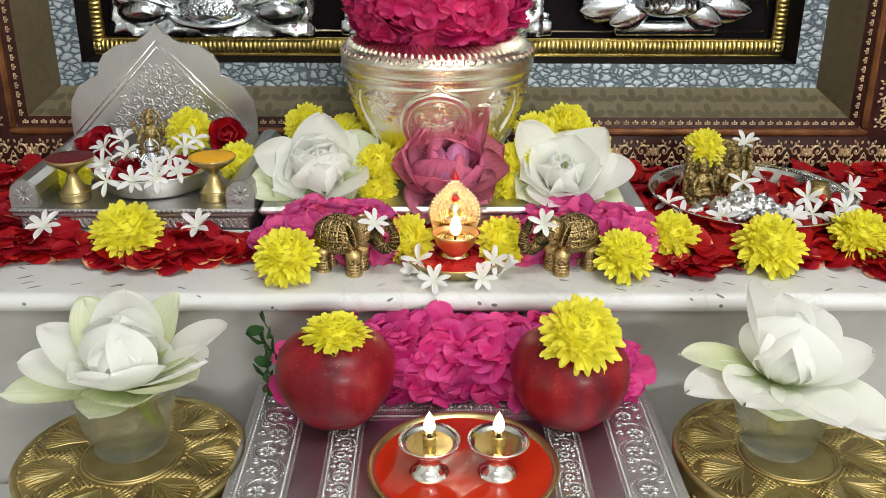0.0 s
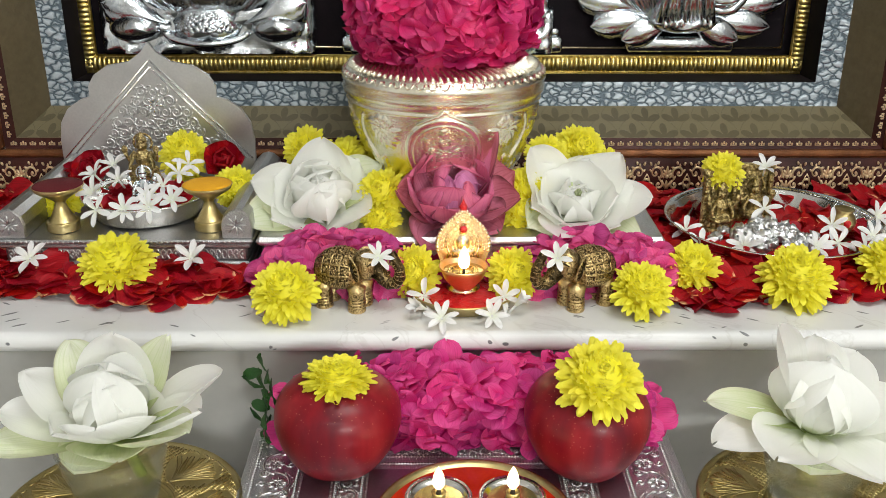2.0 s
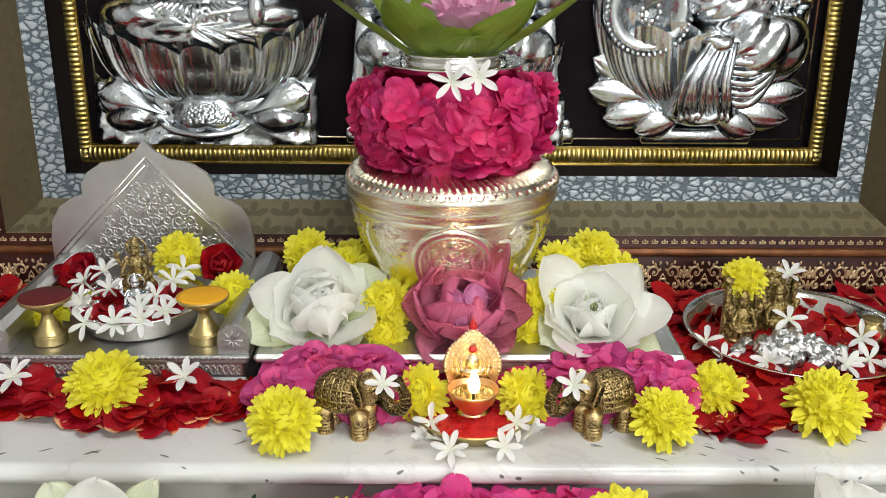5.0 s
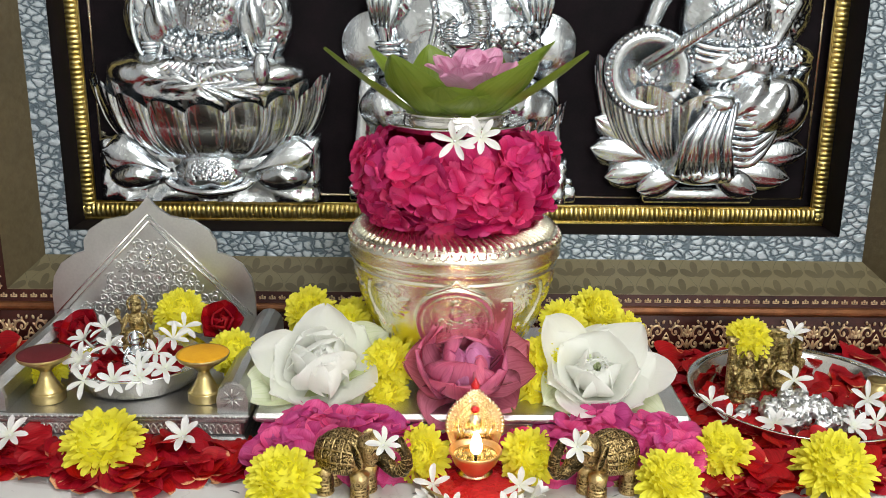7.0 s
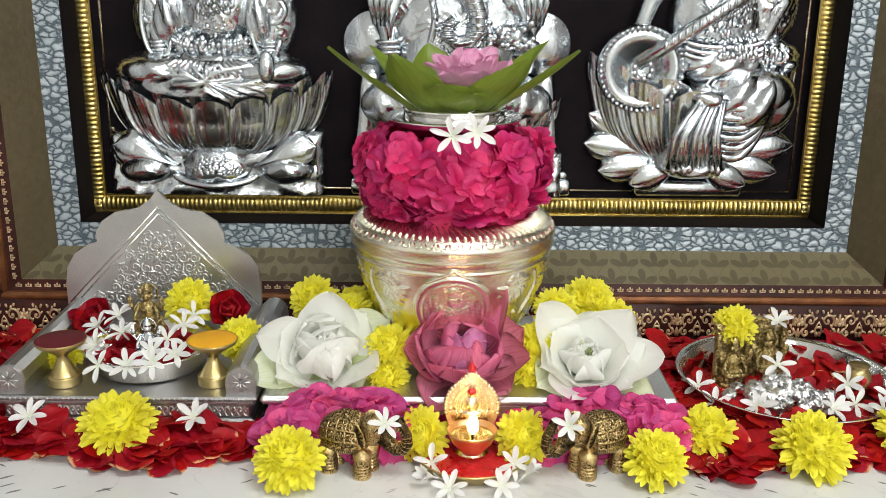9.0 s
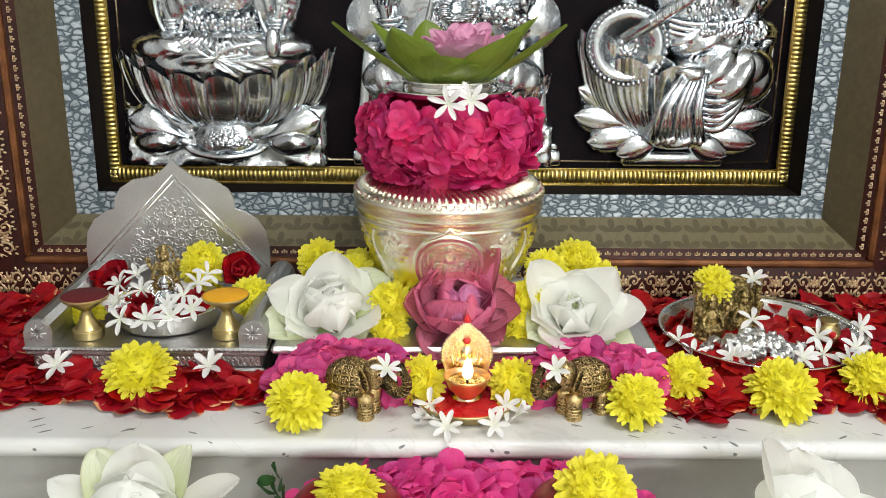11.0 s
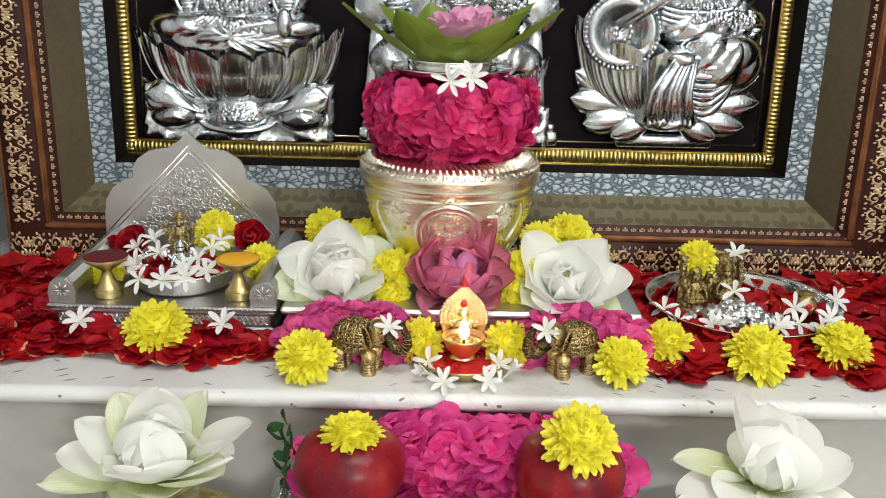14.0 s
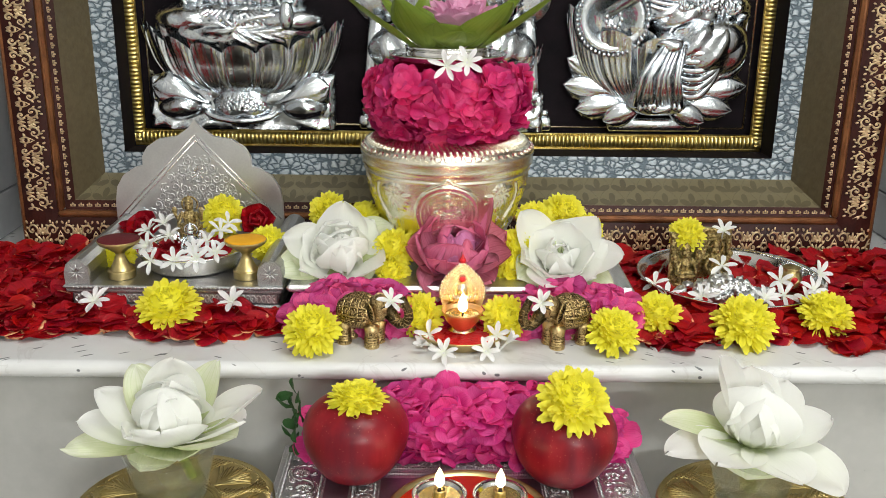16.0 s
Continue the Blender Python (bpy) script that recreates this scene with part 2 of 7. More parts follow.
LOTUSD = petal_material("faded_lotus_petal", (0.80, 0.40, 0.54), (0.72, 0.26, 0.38), (0.52, 0.14, 0.21), (0.84, 0.72, 0.76), 0.48, 0.36, 0.24, 34, edge=(0.16, 0.05, 0.05), hue=0.016)
LOTUSK = petal_material("pink_lotus_petal", (0.94, 0.86, 0.84), (0.93, 0.70, 0.79), (0.84, 0.42, 0.62), (0.9, 0.7, 0.8), 0.42, 0.3, 0.10, 30)
MAGENTA = petal_material("magenta_petal", (0.62, 0.010, 0.13), (0.70, 0.022, 0.165), (0.78, 0.060, 0.235), (0.88, 0.70, 0.80), 0.45, 0.34, 0.30, hue=0.010, crinkle=0.9)
MAGENTA_C = petal_material("fuchsia_petal", (0.62, 0.014, 0.17), (0.74, 0.030, 0.255), (0.82, 0.085, 0.34), (0.88, 0.70, 0.80), 0.45, 0.36, 0.28, hue=0.014, crinkle=0.9)
MAGENTA_B = petal_material("mauve_petal", (0.60, 0.020, 0.16), (0.72, 0.055, 0.25), (0.78, 0.11, 0.33), (0.88, 0.72, 0.82), 0.45, 0.34, 0.30, hue=0.018, crinkle=0.9)
RED = petal_material("red_rose_petal", (0.86, 0.48, 0.24), (0.46, 0.004, 0.016), (0.38, 0.003, 0.013), (0.7, 0.5, 0.5), 0.5, 0.22, 0.35, hue=0.008, spread=0.10)
LEAF = petal_material("green_leaf", (0.24, 0.32, 0.06), (0.20, 0.27, 0.036), (0.17, 0.24, 0.030), (0.8, 0.86, 0.7), 0.32, 0.18, 0.1, 20)
DARKLEAF = petal_material("dark_leaf", (0.03, 0.09, 0.02), (0.035, 0.11, 0.03), (0.04, 0.13, 0.03), (0.8, 0.8, 0.7), 0.4, 0.2, 0.1)
STEM = simple("lotus_stem", (0.16, 0.20, 0.03), (0.26, 0.32, 0.08), 0.5)
KUMKUM = simple("kumkum_powder", (0.085, 0.003, 0.006), (0.14, 0.006, 0.010), 0.9, relief=0.8, fine=900)
TURMERIC = simple("turmeric_powder", (0.72, 0.32, 0.006), (0.85, 0.44, 0.012), 0.85, relief=0.8, fine=900)
REDPASTE = simple("red_paste", (0.50, 0.008, 0.012), (0.70, 0.022, 0.030), 0.28, relief=0.8, scale=90, fine=260, dist=0.002)
REDWATER = simple("red_water", (0.42, 0.018, 0.005), (0.52, 0.032, 0.008), 0.06, relief=0.0, scale=12, rough_var=0.03, coat=0.5)
OIL = simple("lamp_oil", (0.60, 0.44, 0.16), (0.75, 0.58, 0.26), 0.08, 0.85, relief=0.0)
WICK = simple("burnt_wick", (0.012, 0.010, 0.009), (0.04, 0.03, 0.025), 0.9)


def apple_skin():
    m, nt, s = material("apple_skin")
    co = coords(nt)
    mp = node(nt, "ShaderNodeMapping", Vector=co, Scale=(60, 60, 6))
    st = node(nt, "ShaderNodeTexNoise", Vector=mp.outputs[0], Scale=1.0, Detail=3.0)
    big = node(nt, "ShaderNodeTexNoise", Vector=co, Scale=18.0, Detail=2.0)
    f = maths(nt, "ADD", maths(nt, "MULTIPLY", st.outputs[0], 0.55), maths(nt, "MULTIPLY", big.outputs[0], 0.45))
    col = ramp(nt, f, [(0.34, (0.10, 0.003, 0.010)), (0.50, (0.20, 0.006, 0.012)), (0.70, (0.31, 0.022, 0.026))])
    vo = node(nt, "ShaderNodeTexVoronoi", Vector=co, Scale=300.0)
    spots = ramp(nt, vo.outputs["Distance"], [(0.06, (1, 1, 1)), (0.17, (0, 0, 0))])
    col = mix(nt, maths(nt, "MULTIPLY", spots, 0.4), col, (0.62, 0.30, 0.18))
    link(nt, col, s, "Base Color")
    s.inputs["Roughness"].default_value = 0.36
    s.inputs["Specular IOR Level"].default_value = 0.25
    s.inputs["Coat Weight"].default_value = 0.04
    s.inputs["Coat Roughness"].default_value = 0.12
    bump(nt, s, big.outputs[0], 0.1, 0.002)
    return m


APPLE = apple_skin()


def damask_cloth():
    """Brown-grey brocade: rows of offset leafy ovals in a paler thread."""
    m, nt, s = material("damask_cloth")
    uv = node(nt, "ShaderNodeTexCoord").outputs["UV"]
    sep = node(nt, "ShaderNodeSeparateXYZ", Vector=uv)
    u, v = sep.outputs[0], sep.outputs[1]
    row = maths(nt, "FLOOR", v)
    uu = maths(nt, "ADD", u, maths(nt, "MULTIPLY", row, 0.5))
    fu = maths(nt, "SUBTRACT", maths(nt, "FRACT", uu), 0.5)
    fv = maths(nt, "SUBTRACT", maths(nt, "FRACT", v), 0.5)
    fu = maths(nt, "MULTIPLY", fu, 1.7)
    up = maths(nt, "SUBTRACT", 0.44, fv)
    d = maths(nt, "SQRT", maths(nt, "ADD", maths(nt, "MULTIPLY", fu, fu), maths(nt, "MULTIPLY", up, up)))
    ang = maths(nt, "ARCTAN2", fu, up)
    lobes = maths(nt, "ABSOLUTE", maths(nt, "COSINE", maths(nt, "MULTIPLY", ang, 2.7)))
    leaf = maths(nt, "LESS_THAN", d, maths(nt, "ADD", 0.20, maths(nt, "MULTIPLY", lobes, 0.66)))
    leaf = maths(nt, "MULTIPLY", leaf, maths(nt, "LESS_THAN", maths(nt, "ABSOLUTE", ang), 1.75))
    au = maths(nt, "ABSOLUTE", fu)
    ogee = maths(nt, "ABSOLUTE", maths(nt, "SUBTRACT", maths(nt, "ADD", maths(nt, "MULTIPLY", au, au), maths(nt, "MULTIPLY", maths(nt, "ABSOLUTE", fv), 0.85)), 0.62))
    line = maths(nt, "LESS_THAN", ogee, 0.022)
    pat = maths(nt, "SUBTRACT", 1.0, maths(nt, "MAXIMUM", leaf, line))
    th = node(nt, "ShaderNodeTexNoise", Vector=coords(nt), Scale=900.0, Detail=2.0)
    st = node(nt, "ShaderNodeTexNoise", Vector=coords(nt), Scale=14.0, Detail=4.0)
    a = ramp(nt, st.outputs[0], [(0.3, (0.075, 0.060, 0.026)), (0.7, (0.105, 0.084, 0.040))])
    col = mix(nt, maths(nt, "MULTIPLY", pat, 0.85), a, (0.175, 0.146, 0.078))
    link(nt, col, s, "Base Color")
    s.inputs["Roughness"].default_value = 0.42
    s.inputs["Sheen Weight"].default_value = 0.2
    bump(nt, s, maths(nt, "ADD", th.outputs[0], pat), 0.4, 0.0004)
    return m


def plain_brocade():
    m, nt, s = material("plain_brocade")
    co = coords(nt)
    n = node(nt, "ShaderNodeTexNoise", Vector=co, Scale=120.0, Detail=4.0)
    n2 = node(nt, "ShaderNodeTexNoise", Vector=co, Scale=8.0, Detail=3.0)
    link(nt, ramp(nt, maths(nt, "MULTIPLY", maths(nt, "ADD", n.outputs[0], n2.outputs[0]), 0.5), [(0.35, (0.076, 0.058, 0.028)), (0.62, (0.112, 0.086, 0.045))]), s, "Base Color")
    s.inputs["Roughness"].default_value = 0.4
    bump(nt, s, n.outputs[0], 0.7, 0.002)
    return m


def pebble_foil():
    """Silver border pressed into rounded pebbles with dark seams."""
    m, nt, s = material("pebbled_silver_border")
    co = coords(nt, scale=(0.85, 0.6, 1.2))
    wr = node(nt, "ShaderNodeTexNoise", Vector=co, Scale=130.0)
    wco = node(nt, "ShaderNodeVectorMath", "ADD", i0=co, i1=node(nt, "ShaderNodeVectorMath", "SCALE", i0=wr.outputs["Color"], Scale=0.0065).outputs[0]).outputs[0]
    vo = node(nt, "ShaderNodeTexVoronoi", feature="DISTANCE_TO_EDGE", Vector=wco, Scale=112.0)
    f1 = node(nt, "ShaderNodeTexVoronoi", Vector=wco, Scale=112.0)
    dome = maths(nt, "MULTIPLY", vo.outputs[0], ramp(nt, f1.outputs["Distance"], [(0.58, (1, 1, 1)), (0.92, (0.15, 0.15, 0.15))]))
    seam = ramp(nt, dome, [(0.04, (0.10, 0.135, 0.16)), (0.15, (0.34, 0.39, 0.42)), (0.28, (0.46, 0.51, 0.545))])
    big = node(nt, "ShaderNodeTexNoise", Vector=co, Scale=12.0, Detail=3.0)
    col = mix(nt, 0.35, seam, ramp(nt, big.outputs[0], [(0.3, (0.5, 0.55, 0.58)), (0.7, (1, 1, 1))]), "MULTIPLY")
    link(nt, col, s, "Base Color")
    s.inputs["Metallic"].default_value = 0.2
    s.inputs["Roughness"].default_value = 0.40
    bump(nt, s, ramp(nt, dome, [(0.0, (0, 0, 0)), (0.12, (0.6, 0.6, 0.6)), (0.4, (1, 1, 1))]), 0.7, 0.0015)
    return m


DAMASK, BROCADE, PEBBLE = damask_cloth(), plain_brocade(), pebble_foil()


def bronze_carved():
    m, nt, s = material("carved_bronze")
    co = coords(nt)
    vo = node(nt, "ShaderNodeTexVoronoi", feature="SMOOTH_F1", Vector=co, Scale=170.0, Smoothness=0.2)
    r = maths(nt, "SINE", maths(nt, "MULTIPLY", vo.outputs["Distance"], 19.0))
    n = node(nt, "ShaderNodeTexNoise", Vector=co, Scale=240.0, Detail=3.0, Distortion=1.5)
    h = maths(nt, "ADD", maths(nt, "MULTIPLY", r, 0.10), n.outputs[0])
    # Colour goes darker in hollows and brighter on raised edges, by mesh pointiness.
    convex = node(nt, "ShaderNodeNewGeometry").outputs["Pointiness"]
    f = maths(nt, "ADD", maths(nt, "MULTIPLY", h, 0.95), maths(nt, "MULTIPLY", maths(nt, "SUBTRACT", convex, 0.48), 3.2))
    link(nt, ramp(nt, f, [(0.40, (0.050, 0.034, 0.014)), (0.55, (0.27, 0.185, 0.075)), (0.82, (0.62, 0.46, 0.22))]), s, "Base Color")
    s.inputs["Metallic"].default_value = 0.9
    s.inputs["Roughness"].default_value = 0.32
    bump(nt, s, h, 0.6, 0.0010)
    return m


BRONZE = bronze_carved()


def glass(name, ior, clear):
    """Clear, smooth solid that bends light; part of the light goes straight on, as through thin walls."""
    m, nt, s = material(name)
    g = node(nt, "ShaderNodeBsdfGlass", Color=rgba((0.985, 0.995, 0.985)), Roughness=0.0, IOR=ior)
    tr = node(nt, "ShaderNodeBsdfTransparent", Color=rgba((0.985, 0.995, 0.985)))
    ms = node(nt, "ShaderNodeMixShader", Fac=clear)
    nt.links.new(g.outputs[0], ms.inputs[1])
    nt.links.new(tr.outputs[0], ms.inputs[2])
    nt.links.new(ms.outputs[0], nt.nodes["Material Output"].inputs[0])
    return m


GLASS, WATER = glass("clear_glass", 1.42, 0.66), glass("water", 1.28, 0.82)


def glow(name, colour, strength):
    m, nt, s = material(name)
    s.inputs["Base Color"].default_value = rgba(colour)
    s.inputs["Emission Color"].default_value = rgba(colour)
    s.inputs["Emission Strength"].default_value = strength
    return m


FLAME = glow("flame", (1.0, 0.80, 0.42), 9.0)
LAMPFACE = glow("lamp_diffuser", (1.0, 0.99, 0.97), 3.0)


# ---- mesh tools ----
class Shape:
    """Gathers vertices, faces and petal coordinates of one mesh."""

    def __init__(self):
        self.v, self.f, self.uv = [], [], []

    def add(self, verts, faces, m=None, uv=None):
        n = len(self.v)
        for i, p in enumerate(verts):
            p = Vector(p)
            self.v.append(m @ p if m else p)
            self.uv.append(uv[i] if uv else (0.5, 0.5))
        self.f += [tuple(n + i for i in q) for q in faces]
        return self

    def mesh(self, name, mat, smooth=True):
        me = bpy.data.meshes.new(name)
        me.from_pydata([tuple(p) for p in self.v], [], self.f)
        me.materials.append(mat)
        lay = me.uv_layers.new(name="UVMap")
        idx = np.zeros(len(me.loops), dtype=np.int32)
        me.loops.foreach_get("vertex_index", idx)
        lay.data.foreach_set("uv", np.array(self.uv, dtype=np.float32)[idx].ravel())
        me.polygons.foreach_set("use_smooth", [smooth] * len(me.polygons))
        me.update()
        return me

    def tidy(self, name, mat, smooth=True):
        """As mesh(), with the normals turned outwards."""
        me = self.mesh(name, mat, smooth)
        bm = bmesh.new()
        bm.from_mesh(me)
        bmesh.ops.recalc_face_normals(bm, faces=bm.faces)
        bm.to_mesh(me)
        bm.free()
        return me


def thing(name, label, category, m=None, data=None, group="", kind=""):
    ob = new(name, data)
    if m is not None:
        ob.matrix_world = m
    return tagged(ob, label, category, group, kind)


def part(name, me, parent, m=None, label=""):
    ob = new(name, me)
    ob.parent = parent
    if m is not None:
        ob.matrix_local = m
    if label:
        ob["label"] = label
    return ob


def lathe(profile, n=48, s=None, m=None, closed=False):
    """Turns (radius, height) pairs about z."""
    s = s or Shape()
    v, f = [], []
    k = len(profile)
    for j in range(n):
        a = 2 * math.pi * j / n
        for r, z in profile:
            v.append((r * math.cos(a), r * math.sin(a), z))
    for j in range(n):
        b = (j + 1) % n
        for i in range(k - 1 + (1 if closed else 0)):
            i2 = (i + 1) % k
            f.append((j * k + i, b * k + i, b * k + i2, j * k + i2))
    return s.add(v, f, m)


def box(x0, x1, y0, y1, z0, z1, bev=0.002, s=None, m=None):
    """A box with chamfered edges."""
    s = s or Shape()
    b = min(bev, (x1 - x0) * 0.45, (y1 - y0) * 0.45, (z1 - z0) * 0.45)
    rings = []
    for z, i in ((z0, b), (z0 + b, 0), (z1 - b, 0), (z1, b)):
        rings.append([(x0 + i, y0 + b, z), (x0 + b, y0 + i, z), (x1 - b, y0 + i, z), (x1 - i, y0 + b, z),
                      (x1 - i, y1 - b, z), (x1 - b, y1 - i, z), (x0 + b, y1 - i, z), (x0 + i, y1 - b, z)])
    v = [p for r in rings for p in r]
    f = [tuple(range(7, -1, -1)), tuple(range(24, 32))]
    for k in range(3):
        for j in range(8):
            f.append((k * 8 + j, k * 8 + (j + 1) % 8, k * 8 + 8 + (j + 1) % 8, k * 8 + 8 + j))
    return s.add(v, f, m)


def ball(x, y, z, rx, ry, rz, nu=14, nv=9, s=None, m=None):
    s = s or Shape()
    v, f = [(x, y, z - rz)], []
    for i in range(1, nv):
        t = math.pi * i / nv - math.pi / 2
        for j in range(nu):
            a = 2 * math.pi * j / nu
            v.append((x + rx * math.cos(t) * math.cos(a), y + ry * math.cos(t) * math.sin(a), z + rz * math.sin(t)))
    v.append((x, y, z + rz))
    last = len(v) - 1
    for j in range(nu):
        b = (j + 1) % nu
        f.append((0, 1 + b, 1 + j))
        for i in range(nv - 2):
            p = 1 + i * nu
            f.append((p + j, p + b, p + nu + b, p + nu + j))
        p = 1 + (nv - 2) * nu
        f.append((p + j, p + b, last))
    return s.add(v, f, m)


def tube(points, radius, n=6, s=None, m=None, flat=1.0, taper=None):
    """A round bar along points. radius may shrink along it by taper(t)."""
    s = s or Shape()
    pts = [Vector(p) for p in points]
    v, f = [], []
    up = Vector((0.0213, 0.9, 0.31)).normalized()
    for i, p in enumerate(pts):
        d = (pts[min(i + 1, len(pts) - 1)] - pts[max(i - 1, 0)]).normalized()
        a = d.cross(up)
        a = a.normalized() if a.length > 1e-5 else Vector((1, 0, 0))
        b = a.cross(d).normalized()
        r = radius * (taper(i / (len(pts) - 1)) if taper else 1.0)
        for j in range(n):
            t = 2 * math.pi * j / n
            v.append(p + a * (r * math.cos(t)) + b * (r * flat * math.sin(t)))
    for i in range(len(pts) - 1):
        for j in range(n):
            k = (j + 1) % n
            f.append((i * n + j, i * n + k, i * n + n + k, i * n + n + j))
    f.append(tuple(range(n - 1, -1, -1)))
    f.append(tuple(range((len(pts) - 1) * n, len(pts) * n)))
    return s.add(v, f, m)


def petal(L, W, a0, a1, cup=0.3, r0=0.0, tip=1.0, nu=4, nv=7, wave=0.0, seed=0, s=None, m=None, wide=0.55, fold=0.0, blunt=0.04):
    """A petal that starts at radius r0 and leans a0 degrees from upright at its base to a1 at its tip, hollowed by cup towards the axis."""
    s = s or Shape()
    rnd = random.Random(seed)
    ph = rnd.uniform(0, 6.28)
    v, f, uv = [], [], []
    r, z, last = r0, 0.0, 0.0
    n2 = 2 * nu
    for i in range(nv + 1):
        t = 1 - (1 - i / nv) ** 1.6
        th = radians(a0 + (a1 - a0) * t)
        r += math.sin(th) * L * (t - last)
        z += math.cos(th) * L * (t - last)
        last = t
        if t < wide:
            w = 0.32 + 0.68 * math.sin(0.5 * math.pi * t / wide) ** 0.9
        else:
            q = (t - wide) / (1 - wide)
            w = max(0.0, 1 - q ** (1.5 + tip * 0.6)) ** (0.68 - 0.09 * min(tip, 2.0))
        w = max(w, blunt) * W
        for j in range(n2 + 1):
            u = (j - nu) / nu
            c = cup * w * u * u + wave * L * math.sin(ph + 5 * t + 3.1 * u) * t + fold * L * t * t * t * (1 - u * u)
            v.append((u * w * (1 - 0.18 * cup * u * u), r - math.cos(th) * c, z + math.sin(th) * c))
            uv.append((0.5 + 0.5 * u, t))
    for i in range(nv):
        for j in range(n2):
            a = i * (n2 + 1) + j
            f.append((a, a + 1, a + n2 + 2, a + n2 + 1))
    return s.add(v, f, m, uv)


def turned(a, tilt=0.0, x=0.0, y=0.0, z=0.0, size=1.0):
    return Matrix.Translation((x, y, z)) @ Euler((radians(tilt), 0, radians(a))).to_matrix().to_4x4() @ Matrix.Diagonal((size, size, size, 1))


def facing(p, direction, spin=0.0, size=1.0):
    """A pose at p with local z along direction, turned by spin degrees about it."""
    q = Vector(direction).to_track_quat("Z", "Y").to_matrix().to_4x4()
    return Matrix.Translation(p) @ q @ pose(0, 0, 0, 0, 0, spin) @ Matrix.Diagonal((size, size, size, 1))


def spiral(cx, cy, r, turns=1.4, start=0.0, way=1, n=18):
    out = []
    for i in range(n + 1):
        t = i / n
        rr = r * (1 - 0.86 * t)
        a = radians(start) + way * 2 * math.pi * turns * t
        out.append((cx + rr * math.cos(a), cy + rr * math.sin(a)))
    return out


def emboss(lines, place, radius, n=5, s=None, taper=None):
    """Raised lines drawn in a plane and laid on a surface by place(u, v)."""
    s = s or Shape()
    for ln in lines:
        tube([place(*p) for p in ln], radius, n, s, taper=taper)
    return s


def dots(points, place, radius, s=None):
    s = s or Shape()
    for p in points:
        c = place(*p)
        ball(c[0], c[1], c[2], radius, radius, radius, 6, 4, s)
    return s


# ---- structure ----
def slab(name, x0, x1, y0, y1, z0, z1, mat, bev=0.002):
    return tagged(new(name, box(x0, x1, y0, y1, z0, z1, bev).tidy(name, mat, False)), kind="structure")


AX0, AX1, BACK = -0.605, 0.635, 1.235
LOW = -0.115
STEP = -0.205
slab("floor", -1.7, 1.7, -2.3, 1.4, -0.96, -0.90, FLOORM)
slab("ceiling", -1.7, 1.7, -2.3, 1.4, 1.5, 1.56, CEIL)
slab("wall_south", -1.7, 1.7, -2.36, -2.302, -0.9, 1.5, PAINT)
slab("wall_west", -1.76, -1.702, -2.3, 1.4, -0.9, 1.5, PAINT)
slab("wall_east", 1.702, 1.76, -2.3, 1.4, -0.9, 1.5, PAINT)
slab("wall_north", -1.7, 1.7, BACK, 1.40, -0.9, 1.5, PAINT)
slab("alcove_side_wall", AX0 - 0.20, AX0, 0.70, BACK - 0.002, 0.0, 1.5, PAINT)
slab("alcove_side_wall", AX1, AX1 + 0.20, 0.70, BACK - 0.002, 0.0, 1.5, PAINT)
slab("altar_riser", -0.80, 0.83, 0.760, BACK - 0.002, -0.9, -0.0185, GREY_MARBLE)
slab("lower_step", -0.80, 0.83, 0.15, 0.758, -0.9, STEP, GREY_MARBLE, 0.006)
# marble wall tiles, with open joints
for side, x in (("wall_tile", AX0), ("wall_tile", AX1)):
    d = 1 if x < 0 else -1
    for i in range(5):
        for j in range(2):
            a, b = sorted((x + d * 0.0005, x + d * 0.008))
            tagged(new(side, box(a, b, 0.705 + j * 0.262, 0.965 + j * 0.262, 0.0015 + 0.062 * (i > 0) + max(0, i - 1) * 0.302, 0.0615 if i == 0 else 0.0635 + 0.300 * i, 0.0015).tidy("wall_tile", TILE, False)), kind="structure")


def altar_slab():
    s = Shape()
    prof = [(0.90, -0.018)]
    for i in range(17):
        a = -math.pi / 2 - math.pi * i / 16
        prof.append((0.746 + 0.009 * math.cos(a), -0.009 + 0.009 * math.sin(a)))
    prof += [(0.76, 0.0), (BACK - 0.003, 0.0), (BACK - 0.003, -0.018)]
    v, f = [], []
    k = len(prof)
    xs = [AX0 - 0.15 + 0.02 * i for i in range(78)]
    for x in xs:
        for y, z in prof:
            v.append((x, y, z))
    for i in range(len(xs) - 1):
        for j in range(k):
            f.append((i * k + j, i * k + (j + 1) % k, i * k + k + (j + 1) % k, i * k + k + j))
    me = s.add(v, f).tidy("marble_ledge", MARBLE, False)
    tagged(new("marble_ledge", me), kind="structure")


altar_slab()
# ceiling lights as seen in the bright metal; the wall tube is unseen, added
tl = thing("front_fill_tube", "unseen white fill tube in a slim holder, added high on the wall", "tube light", pose(0.7, -2.302, 0.95))
part("holder", box(-0.64, 0.64, 0.0, 0.03, -0.03, 0.03, 0.006).tidy("holder", CEIL, False), tl)
part("tube", tube([(-0.6, 0.045, 0), (0.6, 0.045, 0)], 0.013, 12).mesh("tube", LAMPFACE), tl)
